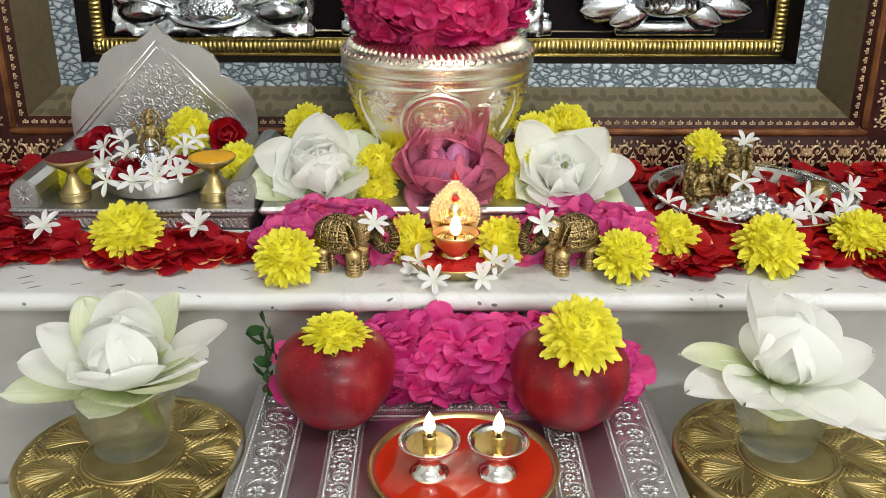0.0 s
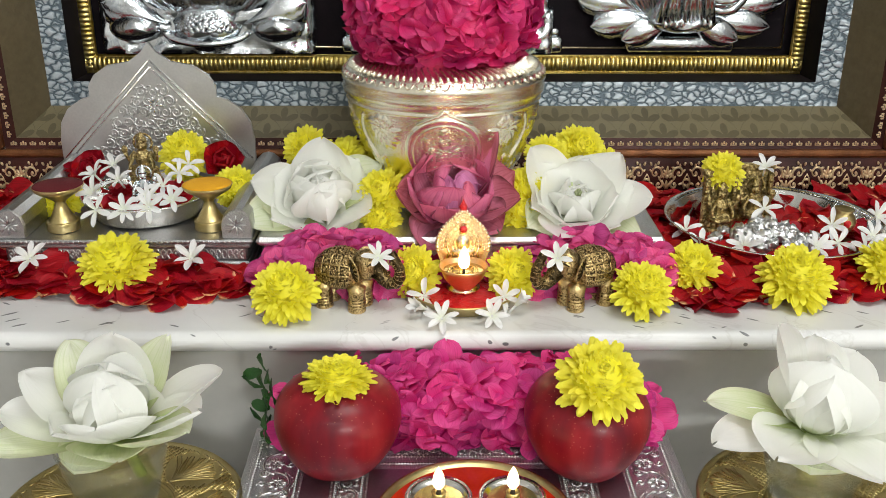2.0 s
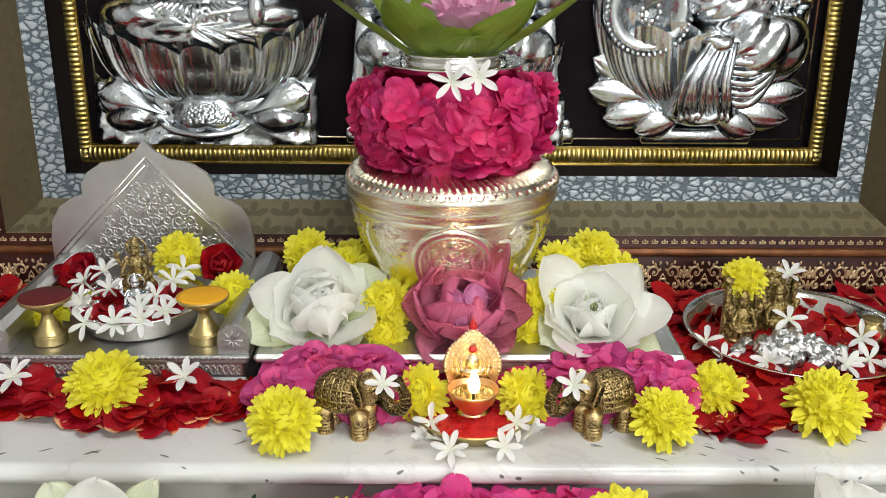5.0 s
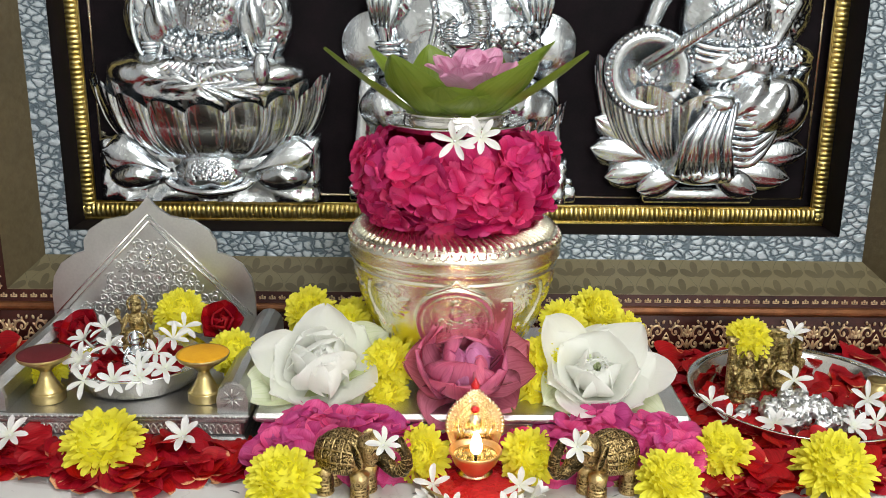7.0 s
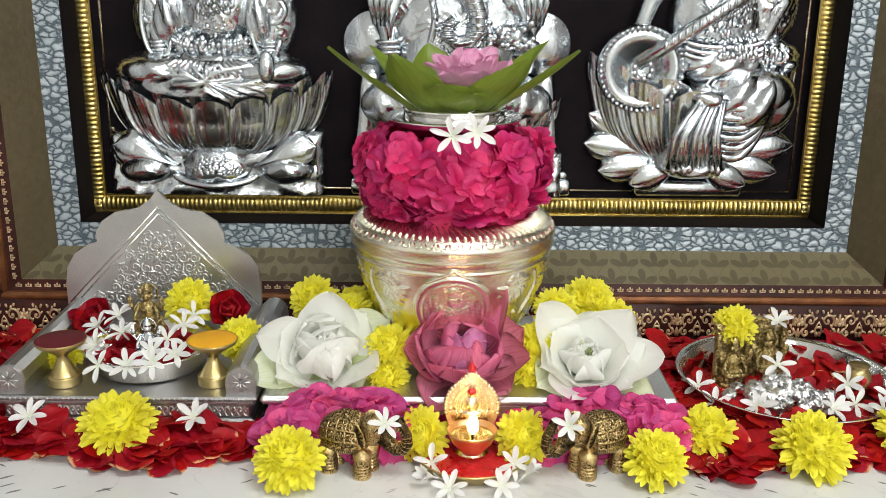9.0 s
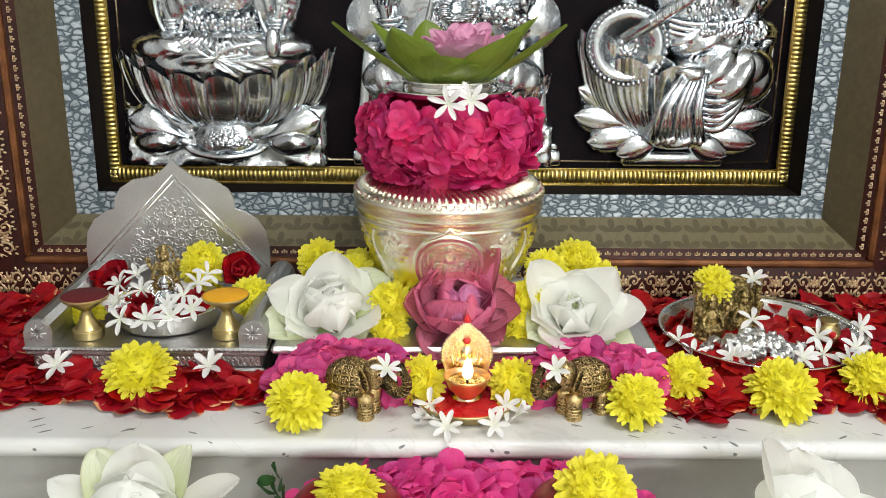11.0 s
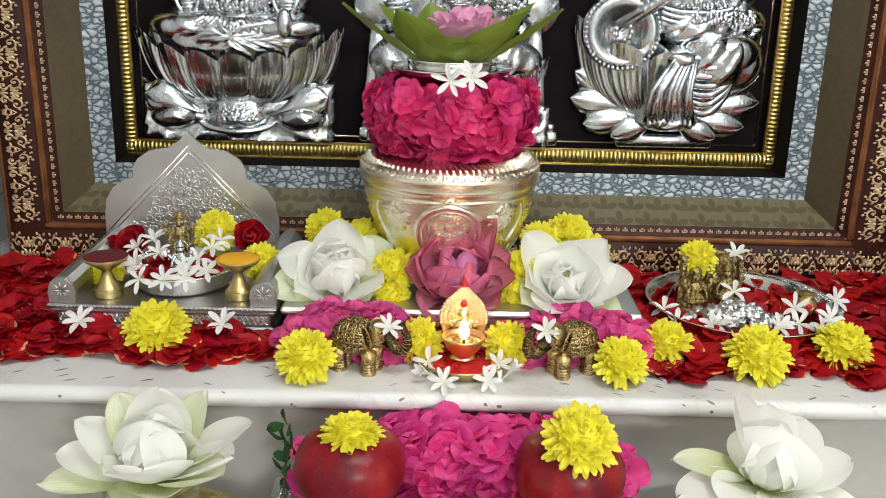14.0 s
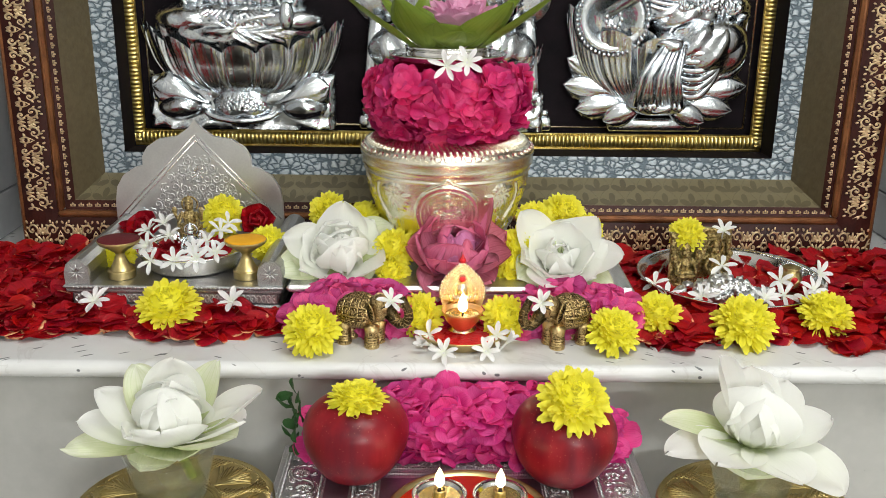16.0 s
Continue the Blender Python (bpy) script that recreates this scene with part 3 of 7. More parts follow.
for nm, x, y, sx, sy in (("ceiling_panel", 0.40, 0.12, 0.9, 0.5), ("ceiling_tube", -0.1, -1.3, 1.3, 0.16)):
    lamp = thing(nm, "flat white ceiling light with a slim metal rim", "ceiling light", pose(x, y, 1.5))
    rim = box(-sx / 2 - 0.02, sx / 2 + 0.02, -sy / 2 - 0.02, sy / 2 + 0.02, -0.03, 0.0, 0.004)
    part("frame", rim.tidy("frame", SILVER_DULL, False), lamp)
    part("diffuser", box(-sx / 2, sx / 2, -sy / 2, sy / 2, -0.034, -0.0305, 0.001).tidy("diffuser", LAMPFACE, False), lamp)


# ---- the big picture frame ----
MX0, MX1, MZ0, MZ1 = -0.451, 0.470, 0.094, 0.80


def ring_strip(d0, y0, d1, y1, mat, name, parent, label="", steps=1, shape=None, sides=(0, 1, 2, 3)):
    """A flat or curved band round the picture, between the distances d0 and d1 outside the border's outer line."""
    s = Shape()
    rows = []
    for i in range(steps + 1):
        t = i / steps
        d, y = (d0 + (d1 - d0) * t, y0 + (y1 - y0) * t) if shape is None else shape(t)
        rows.append([(MX0 - d, y, MZ0 - d), (MX1 + d, y, MZ0 - d), (MX1 + d, y, MZ1 + d), (MX0 - d, y, MZ1 + d)])
    for side in sides:
        b = (side + 1) % 4
        v, uv = [], []
        for i, r in enumerate(rows):
            v += [r[side], r[b]]
            length = (Vector(r[side]) - Vector(r[b])).length
            off = (length - 0.9) / 2
            uv += [(-off / 0.035, 2 * i / steps), ((0.9 + off) / 0.035, 2 * i / steps)]
        f = [(2 * i, 2 * i + 1, 2 * i + 3, 2 * i + 2) for i in range(steps)]
        s.add(v, f, None, uv)
    return part(name, s.mesh(name, mat, False), parent, None, label)


def bars(d, y, depth, width, mat, name, parent, bev=0.003):
    """Four mitre-less bars round the picture with their outer edge at d."""
    x0, x1, z0, z1 = MX0 - d, MX1 + d, MZ0 - d, MZ1 + d
    for a in ((x0, x1, z0, z0 + width), (x0, x1, z1 - width, z1), (x0, x0 + width, z0 + width, z1 - width), (x1 - width, x1, z0 + width, z1 - width)):
        part(name, box(a[0], a[1], y, y + depth, a[2], a[3], bev).tidy(name, mat, False), parent)


def ribbed_bar(length):
    """A gilt half-round moulding cut into short ribs."""
    s = Shape()
    n = int(length / 0.0056)
    p = length / n
    for i in range(n):
        v, f = [], []
        for k, (t, sc) in enumerate(((0.05, 0.80), (0.16, 1.0), (0.84, 1.0), (0.95, 0.80))):
            for j in range(7):
                a = math.pi * j / 6
                v.append(((i + t) * p, -0.0070 * sc * math.sin(a) ** 0.6, 0.0066 - 0.0095 * math.cos(a)))
        for k in range(3):
            for j in range(6):
                f.append((k * 7 + j, k * 7 + j + 1, k * 7 + 8 + j, k * 7 + 7 + j))
        s.add(v, f)
    v = [(0, -0.003, -0.0035), (length, -0.003, -0.0035), (length, -0.003, 0.016), (0, -0.003, 0.016)]
    s.add(v, [(0, 1, 2, 3)])
    for z in (-0.0042, 0.0172):
        tube([(0, -0.0035, z), (length, -0.0035, z)], 0.0014, 6, s)
    return s.mesh("ribbed_moulding", GOLD_RIB, True)


def scroll_motif():
    """One repeat of the gilt scrollwork: two leafy volutes about a little flower."""
    flat = lambda u, v: Vector((u, 0.0, v))
    thin = lambda t: 1.25 - 0.85 * t
    s = Shape()

    def lobe(x, z, a, L, w):
        m = pose(x, 0, z) @ Euler((0, radians(90 - a), 0)).to_matrix().to_4x4()
        ball(0, 0, L / 2, w, 0.0013, L / 2, 7, 5, s, m)

    for d in (-1, 1):
        big = [(d * x, z) for x, z in spiral(0.0135, 0.0035, 0.0080, 1.15, 215, -1, 20)]
        low = [(d * x, z) for x, z in spiral(0.0090, -0.0085, 0.0048, 1.2, 120, 1, 16)]
        link_up = [(d * 0.0005, -0.0125), (d * 0.005, -0.0055), (d * 0.0085, -0.0035), (d * 0.0075, 0.0015)]
        tail = [(d * 0.0225, -0.0125), (d * 0.0195, -0.0070), (d * 0.0215, -0.0010), (d * 0.0243, 0.0030)]
        emboss([big, low, link_up, tail], flat, 0.0013, 5, s, thin)
        for i in (1, 4, 7, 10):
            x, z = big[i]
            out = math.degrees(math.atan2(z - 0.0035, x - d * 0.0135))
            lobe(x, z, out + d * 35, 0.0048, 0.0013)
        for x, z, a, L in ((0.0075, -0.0045, 60, 0.006), (0.0195, -0.0070, 200, 0.0055), (0.0205, -0.0040, 20, 0.005), (0.0225, -0.0125, 95, 0.005), (0.0190, 0.0110, 60, 0.0045), (0.0120, 0.0120, 110, 0.004)):
            lobe(d * x, z, a if d > 0 else 180 - a, L, 0.0015)
        ball(d * 0.0135, 0, 0.0035, 0.0019, 0.0018, 0.0019, 7, 5, s)
        ball(d * 0.0090, 0, -0.0085, 0.0013, 0.0014, 0.0013, 7, 5, s)
    for a in (20, 55, 90, 125, 160):
        lobe(0, 0.0005, a, 0.0105 if a == 90 else 0.0080, 0.0017)
    ball(0, 0, 0.0, 0.0024, 0.0022, 0.0024, 8, 5, s)
    lobe(0, -0.0035, -90, 0.0095, 0.0016)
    return s.mesh("scroll_ornament", SCROLL)


def picture_frame():
    fr = thing("picture_frame", "deep maroon and gilt picture frame with scrollwork and brocade slip", "picture frame", pose(0, 0, 0))
    # outer moulding: a solid band with a rounded face
    D = 0.092
    face = lambda t: (0.044 + (D - 0.044) * t, 1.081 - 0.006 * math.sin(math.pi * t))
    ring_strip(0, 0, 0, 0, MAROON, "outer_moulding", fr, "dark maroon lacquered moulding", 6, face)
    ring_strip(D, 1.081, D, 1.20, MAROON, "frame_side", fr)
    ring_strip(0.026, 1.092, 0.037, 1.085, MAROON, "bead_band", fr)
    bars(0.0455, 1.0765, 0.012, 0.0085, COPPER, "copper_ridge", fr)
    bars(D + 0.001, 1.0775, 0.01, 0.005, COPPER, "copper_edge", fr)
    for k in (0, 2):
        ring_strip(0.0, 1.138, 0.026, 1.092, DAMASK, "brocade_slip", fr, "olive brown brocade with a woven leaf pattern", sides=(k,))
        ring_strip(0.0, 1.138, 0.026, 1.092, BROCADE, "plain_slip", fr, "plain sandy olive cloth slip", sides=(k + 1,))
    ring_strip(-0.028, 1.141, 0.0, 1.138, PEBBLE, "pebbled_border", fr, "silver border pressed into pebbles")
    ring_strip(-0.028, 1.141, -0.026, 1.201, BLACK, "box_side", fr)
    back = Shape().add([(MX0, 1.212, MZ0), (MX1, 1.212, MZ0), (MX1, 1.212, MZ1), (MX0, 1.212, MZ1)], [(0, 1, 2, 3)])
    part("back_panel", back.mesh("back_panel", BLACK, False), fr)
    part("backing_board", box(MX0 - 0.08, MX1 + 0.08, 1.2135, 1.222, MZ0 - 0.08, MZ1 + 0.08, 0.002).tidy("backing_board", MAROON, False), fr)
    # small gilt crowns along the bead band
    crown = Shape()
    for d in (-1, 0, 1):
        ball(d * 0.0026, 0, 0.0012 if d == 0 else 0.0, 0.0013, 0.0010, 0.0021 if d == 0 else 0.0016, 6, 4, crown)
    tube([(-0.0036, 0, -0.0016), (0.0036, 0, -0.0016)], 0.0006, 5, crown)
    # gilt inner frame
    gx0, gx1, gz0, gz1 = MX0 + 0.023, MX1 - 0.024, MZ0 + 0.031, MZ1 - 0.03
    hor, ver = ribbed_bar(gx1 - gx0), ribbed_bar(gz1 - gz0)
    part("gilt_moulding", hor, fr, pose(gx0, 1.200, gz0), "ribbed gilt inner moulding")
    part("gilt_moulding", hor, fr, pose(gx1, 1.200, gz1, 0, 180, 0))
    part("gilt_moulding", ver, fr, pose(gx0, 1.200, gz1, 0, 90, 0))
    part("gilt_moulding", ver, fr, pose(gx1, 1.200, gz0, 0, -90, 0))
    i = 0.0245
    for a, b in (((gx0 + i, gz0 + i), (gx1 - i, gz0 + i)), ((gx0 + i, gz0 + i), (gx0 + i, gz1 - i)), ((gx1 - i, gz0 + i), (gx1 - i, gz1 - i))):
        part("gilt_fillet", tube([(a[0], 1.210, a[1]), (b[0], 1.210, b[1])], 0.0017, 8).mesh("gilt_fillet", GOLD), fr)
    me = scroll_motif()
    pitch, zc = 0.0455, MZ0 - 0.0665
    n = 24
    for k in range(n):
        part("scroll_ornament", me, fr, pose(MX0 - 0.066 + (MX1 - MX0 + 0.132) * k / (n - 1), 1.0755, zc) @ Matrix.Diagonal((0.96, 1.2, 1.14, 1)))
    for k in range(1, 12):
        for x, r in ((MX0 - 0.066, 90), (MX1 + 0.066, -90)):
            part("scroll_ornament", me, fr, pose(x, 1.0755, zc + 0.008 + pitch * k, 0, r, 0) @ Matrix.Diagonal((0.96, 1.2, 1.14, 1)))
    cm = crown.mesh("bead_crown", SCROLL)
    for k in range(92):
        part("bead_crown", cm, fr, pose(MX0 - 0.028 + (MX1 - MX0 + 0.056) * k / 91, 1.0875, MZ0 - 0.0315))
    for k in range(1, 34):
        for x, r in ((MX0 - 0.0315, 90), (MX1 + 0.0315, -90)):
            part("bead_crown", cm, fr, pose(x, 1.0875, MZ0 - 0.0315 + 0.0107 * k, 0, r, 0))
    return fr


picture_frame()


# ---- silvered relief plaques inside the frame ----
def relief_petal(s, x, z, a, L, W, y=1.196, bulge=0.012, out=0.0, blunt=1.45):
    """A fluted, pointed lotus petal in low relief, from (x, z) outwards at a degrees from upright."""
    nu, nv = 5, 9
    v, f = [], []
    ca, sa = math.cos(radians(a)), math.sin(radians(a))
    for i in range(nv + 1):
        t = i / nv
        w = W * math.sin(math.pi * (0.06 + 0.94 * t) ** blunt) ** 0.55 + 0.0004
        for j in range(-nu, nu + 1):
            u = j / nu
            px, pz = u * w, t * L
            h = bulge * (1 - u * u) ** 0.6 * (0.55 + 0.45 * math.sin(math.pi * t)) + 0.0012 * math.cos(u * 11) * t
            v.append((x + px * ca + pz * sa, y - h - out * t ** 0.7, z - px * sa + pz * ca))
    k = 2 * nu + 1
    for i in range(nv):
        for j in range(2 * nu):
            f.append((i * k + j, i * k + j + 1, i * k + k + j + 1, i * k + k + j))
    s.add(v, f)


def fluted(s, x, z, rx, rz, ry, flutes=18, amp=0.06, y=1.208, lean=0.5):
    """A swelling form whose surface runs in soft, slightly bent folds."""
    nu, nv = 64, 12
    v, f = [(x, y - ry, z)], []
    for i in range(1, nv + 1):
        t = math.sin(0.5 * math.pi * i / nv)
        for j in range(nu):
            a = 2 * math.pi * j / nu
            px, pz = t * math.cos(a), t * math.sin(a)
            c = px * 1.1 + lean * pz * (1 if x < 0 else -1) + 0.5 * px * pz
            h = ry * math.sqrt(max(0.0, 1 - t * t)) + 1.1 * amp * ry * math.sin(flutes * 0.62 * c + noise.noise((px * 2, pz * 2, x * 50))) * (1 - t ** 4)
            v.append((x + rx * px, y - h, z + rz * pz))
    for j in range(nu):
        b = (j + 1) % nu
        f.append((0, 1 + j, 1 + b))
        for i in range(nv - 1):
            p = 1 + i * nu
            f.append((p + j, p + nu + j, p + nu + b, p + b))
    s.add(v, f)


def bowl_of_petals(s, cx, z0, z1, half, n=9, depth=0.034):
    """The open lotus that each form sits in: a flaring half bowl of fluted, round-topped petals, two rows deep."""
    for row, (grow, deep, shift) in enumerate(((1.10, 0.72, 0.5), (1.0, 1.0, 0.0))):
        v, f = [], []
        nu, nv = 150, 26
        for i in range(nv + 1):
            t = i / nv
            rad = half * (0.20 + 0.80 * math.sin(0.5 * math.pi * t) ** 0.85)
            for j in range(nu + 1):
                phi = -math.pi / 2 + math.pi * j / nu
                g = (phi / math.pi * n + shift + 0.5 * (n % 2 == 0)) % 1 - 0.5 if n % 2 == 0 else (phi / math.pi * n + shift + 0.5) % 1 - 0.5
                c = abs(math.cos(math.pi * g))
                out = 0.0075 * c ** 0.5 * t ** 0.7 + 0.0013 * math.cos(2 * math.pi * g * 7) * t * (1.15 - t) * 2.2
                out += 0.0036 * math.exp(-((abs(g) - 0.35) / 0.05) ** 2) * min(1.0, max(0.0, (t - 0.35) * 4))
                out += 0.010 * max(0.0, t - 0.82) / 0.18 * c
                z = z0 + (z1 - z0) * grow * (t ** 1.55 * (0.80 + 0.30 * math.sin(phi) ** 2) + 0.20 * c ** 0.6 * t ** 5)
                v.append((cx + (rad + 0.4 * out) * math.sin(phi), 1.2075 - depth * deep * rad / half * math.cos(phi) - out * (0.25 + 0.75 * math.cos(phi)), z))
        for i in range(nv):
            for j in range(nu):
                a = i * (nu + 1) + j
                f.append((a, a + 1, a + nu + 2, a + nu + 1))
        s.add(v, f)


def worked(s, x, z, rx, rz, ry, seed, y=1.206, grain=9.0, amp=0.0040):
    """A swelling form whose whole surface is chased into small bosses and curls."""
    nu, nv = 72, 22
    v, f = [(x, y - ry, z)], []
    for i in range(1, nv + 1):
        t = math.sin(0.5 * math.pi * i / nv)
        for j in range(nu):
            a = 2 * math.pi * j / nu
            px, pz = t * math.cos(a), t * math.sin(a)
            q = (px * grain * rx / 0.04, pz * grain * rz / 0.04, seed * 3.7)
            h = ry * math.sqrt(max(0.0, 1 - t * t)) + amp * (0.5 - abs(noise.noise(q))) * (1 - t ** 6) + 0.35 * amp * noise.noise((q[0] * 2.6, q[1] * 2.6, 5.0))
            v.append((x + rx * px, y - h, z + rz * pz))
    for j in range(nu):
        b = (j + 1) % nu
        f.append((0, 1 + j, 1 + b))
        for i in range(nv - 1):
            p = 1 + i * nu
            f.append((p + j, p + nu + j, p + nu + b, p + b))
    s.add(v, f)


def base_block(s, x0, x1, z0, z1):
    """The wavy rock that carries the lotus."""
    nx, nz = 44, 12
    v, f = [], []
    for i in range(nz + 1):
        for j in range(nx + 1):
            u, w = j / nx, i / nz
            x, z = x0 + (x1 - x0) * u, z0 + (z1 - z0) * w
            h = 0.022 + 0.0065 * noise.noise((x * 30, z * 110, 3.1)) + 0.003 * noise.noise((x * 90, z * 190, 7.7)) + 0.002 * math.sin(z * 900 + 30 * noise.noise((x * 20, z * 20, 1.0)))
            e = min(u, 1 - u, w * 0.5 + 0.02, (1 - w) * 0.6) * 130
            v.append((x, 1.210 - (h + 0.007 * (1 - w)) * min(1.0, max(0.0, e)), z + (0.006 * noise.noise((x * 50, 1.0, 2.0)) if i == nz else 0)))
    for i in range(nz):
        for j in range(nx):
            a = i * (nx + 1) + j
            f.append((a, a + 1, a + nx + 2, a + nx + 1))
    s.add(v, f)


def arm(s, pts, r):
    tube([(x, 1.193, z) for x, z in pts], r, 10, s, None, 1.0, lambda t: 1.15 - 0.4 * t)
    for k in range(3):
        x, z = pts[-2][0] * (0.7 - 0.12 * k) + pts[-1][0] * (0.3 + 0.12 * k), pts[-2][1] * (0.7 - 0.12 * k) + pts[-1][1] * (0.3 + 0.12 * k)
        ball(x, 1.193, z, r * 1.25, r * 1.25, r * 0.35, 10, 5, s)


def beads(s, pts, r, y):
    for (x, z) in pts:
        ball(x, y, z, r, r, r, 6, 4, s)


def arc(cx, cz, rx, rz, a0, a1, n):
    return [(cx + rx * math.cos(radians(a0 + (a1 - a0) * i / n)), cz + rz * math.sin(radians(a0 + (a1 - a0) * i / n))) for i in range(n + 1)]


def jewels(s, x, z, rx, rz, y, n, seed, size=0.0034):
    """A crust of small bosses, as on a worked breastplate."""
    rnd = random.Random(seed)
    for k in range(n):
        a, q = rnd.uniform(0, 6.283), rnd.random() ** 0.5
        px, pz = q * math.cos(a), q * math.sin(a)
        r = size * rnd.uniform(0.5, 1.25)
        ball(x + rx * px, y + 0.020 * q * q, z + rz * pz, r, r * 0.8, r * rnd.uniform(0.6, 1.6), 7, 5, s)


def relief_left():
    s = Shape()
    base_block(s, -0.402, -0.145, 0.147, 0.222)
    bowl_of_petals(s, -0.270, 0.186, 0.262, 0.130, 9, 0.040)
    for d in (-1, 1):
        fluted(s, -0.272 + d * 0.084, 0.177, 0.032, 0.019, 0.026, 7, 0.05, 1.189)
        for k, (a, L) in enumerate(((72, 0.078),)):
            relief_petal(s, -0.272 + d * (0.045 + 0.012 * k), 0.182 - 0.006 * k, d * a, L, 0.024, 1.183, 0.012, 0.0, 2.8)
    # a heap in a dish before it
    fluted(s, -0.272, 0.176, 0.046, 0.034, 0.030, 15, 0.03, 1.200)
    for k in range(240):
        a, q = random.uniform(0, 3.14), random.random() ** 0.5
        ball(-0.272 + 0.040 * q * math.cos(a), 1.167 + 0.022 * q * q, 0.174 + 0.030 * q * math.sin(a), 0.004, 0.003, 0.0024, 6, 4, s)
    tube([(x, 1.180 - 0.014 * (1 - abs(x + 0.272) / 0.05), z) for x, z in arc(-0.272, 0.172, 0.048, 0.012, 180, 360, 20)], 0.0045, 8, s)
    # folded cloth, waist, arms
    fluted(s, -0.272, 0.282, 0.116, 0.040, 0.044, 58, 0.11, 1.202)
    fluted(s, -0.335, 0.292, 0.050, 0.024, 0.040, 12, 0.03, 1.200)
    fluted(s, -0.208, 0.292, 0.050, 0.022, 0.040, 12, 0.03, 1.200)
    for k in range(4):
        tube([(x, 1.176 + 0.02 * abs(x + 0.272) / 0.04, z) for x, z in arc(-0.270, 0.325 - 0.007 * k, 0.040, 0.008, 190, 350, 14)], 0.0034, 7, s)
    beads(s, arc(-0.270, 0.330, 0.042, 0.010, 190, 350, 22), 0.0032, 1.174)
    worked(s, -0.268, 0.372, 0.046, 0.062, 0.028, 1)
    worked(s, -0.268, 0.425, 0.066, 0.036, 0.028, 2)
    for d in (-1, 1):
        worked(s, -0.268 + d * 0.066, 0.352, 0.030, 0.046, 0.022, 3 + d, 1.206, 7.0)
        tube([(x, 1.186, z) for x, z in spiral(-0.268 + d * 0.070, 0.362, 0.022, 1.6, 90, d, 26)], 0.0036, 7, s)
        tube([(x, 1.182, z) for x, z in arc(-0.268 + d * 0.062, 0.350, 0.018, 0.044, 30, 330, 24)], 0.0032, 7, s)
    for d in (-1, 1):
        arm(s, [(-0.268 + d * 0.055, 0.43), (-0.268 + d * 0.075, 0.385), (-0.268 + d * 0.066, 0.335), (-0.268 + d * 0.060, 0.300)], 0.011)
        arm(s, [(-0.268 + d * 0.058, 0.44), (-0.268 + d * 0.095, 0.40), (-0.268 + d * 0.088, 0.44), (-0.268 + d * 0.10, 0.49)], 0.010)
        for k in range(3):
            beads(s, arc(-0.268, 0.43, 0.016 + 0.012 * k, 0.05 + 0.012 * k, 200, 340, 18), 0.0026, 1.168)
        fluted(s, -0.268 + d * 0.052, 0.350, 0.020, 0.034, 0.02, 9, 0.08, 1.196)
    jewels(s, -0.268, 0.372, 0.036, 0.052, 1.174, 170, 1)
    jewels(s, -0.268, 0.322, 0.056, 0.014, 1.170, 110, 2, 0.0040)
    jewels(s, -0.268, 0.425, 0.052, 0.026, 1.172, 120, 3)
    for k in range(13):
        x = -0.272 + 0.0135 * (k - 6)
        tube([(-0.272 + 0.4 * (x + 0.272), 1.166, 0.305), (-0.272 + 0.8 * (x + 0.272), 1.160 + 0.012 * abs(x + 0.272) / 0.08, 0.290), (x, 1.172 + 0.02 * abs(x + 0.272) / 0.08, 0.266)], 0.0042, 7, s, None, 1.0, lambda t: 1.0 - 0.3 * t)
    ball(-0.204, 1.158, 0.300, 0.010, 0.008, 0.019, 12, 8, s)
    ball(-0.268, 1.194, 0.500, 0.032, 0.024, 0.042, 18, 12, s)
    fluted(s, -0.268, 0.575, 0.036, 0.055, 0.022, 11, 0.05, 1.200)
    return s.mesh("silver_relief_plaque", CHROME)


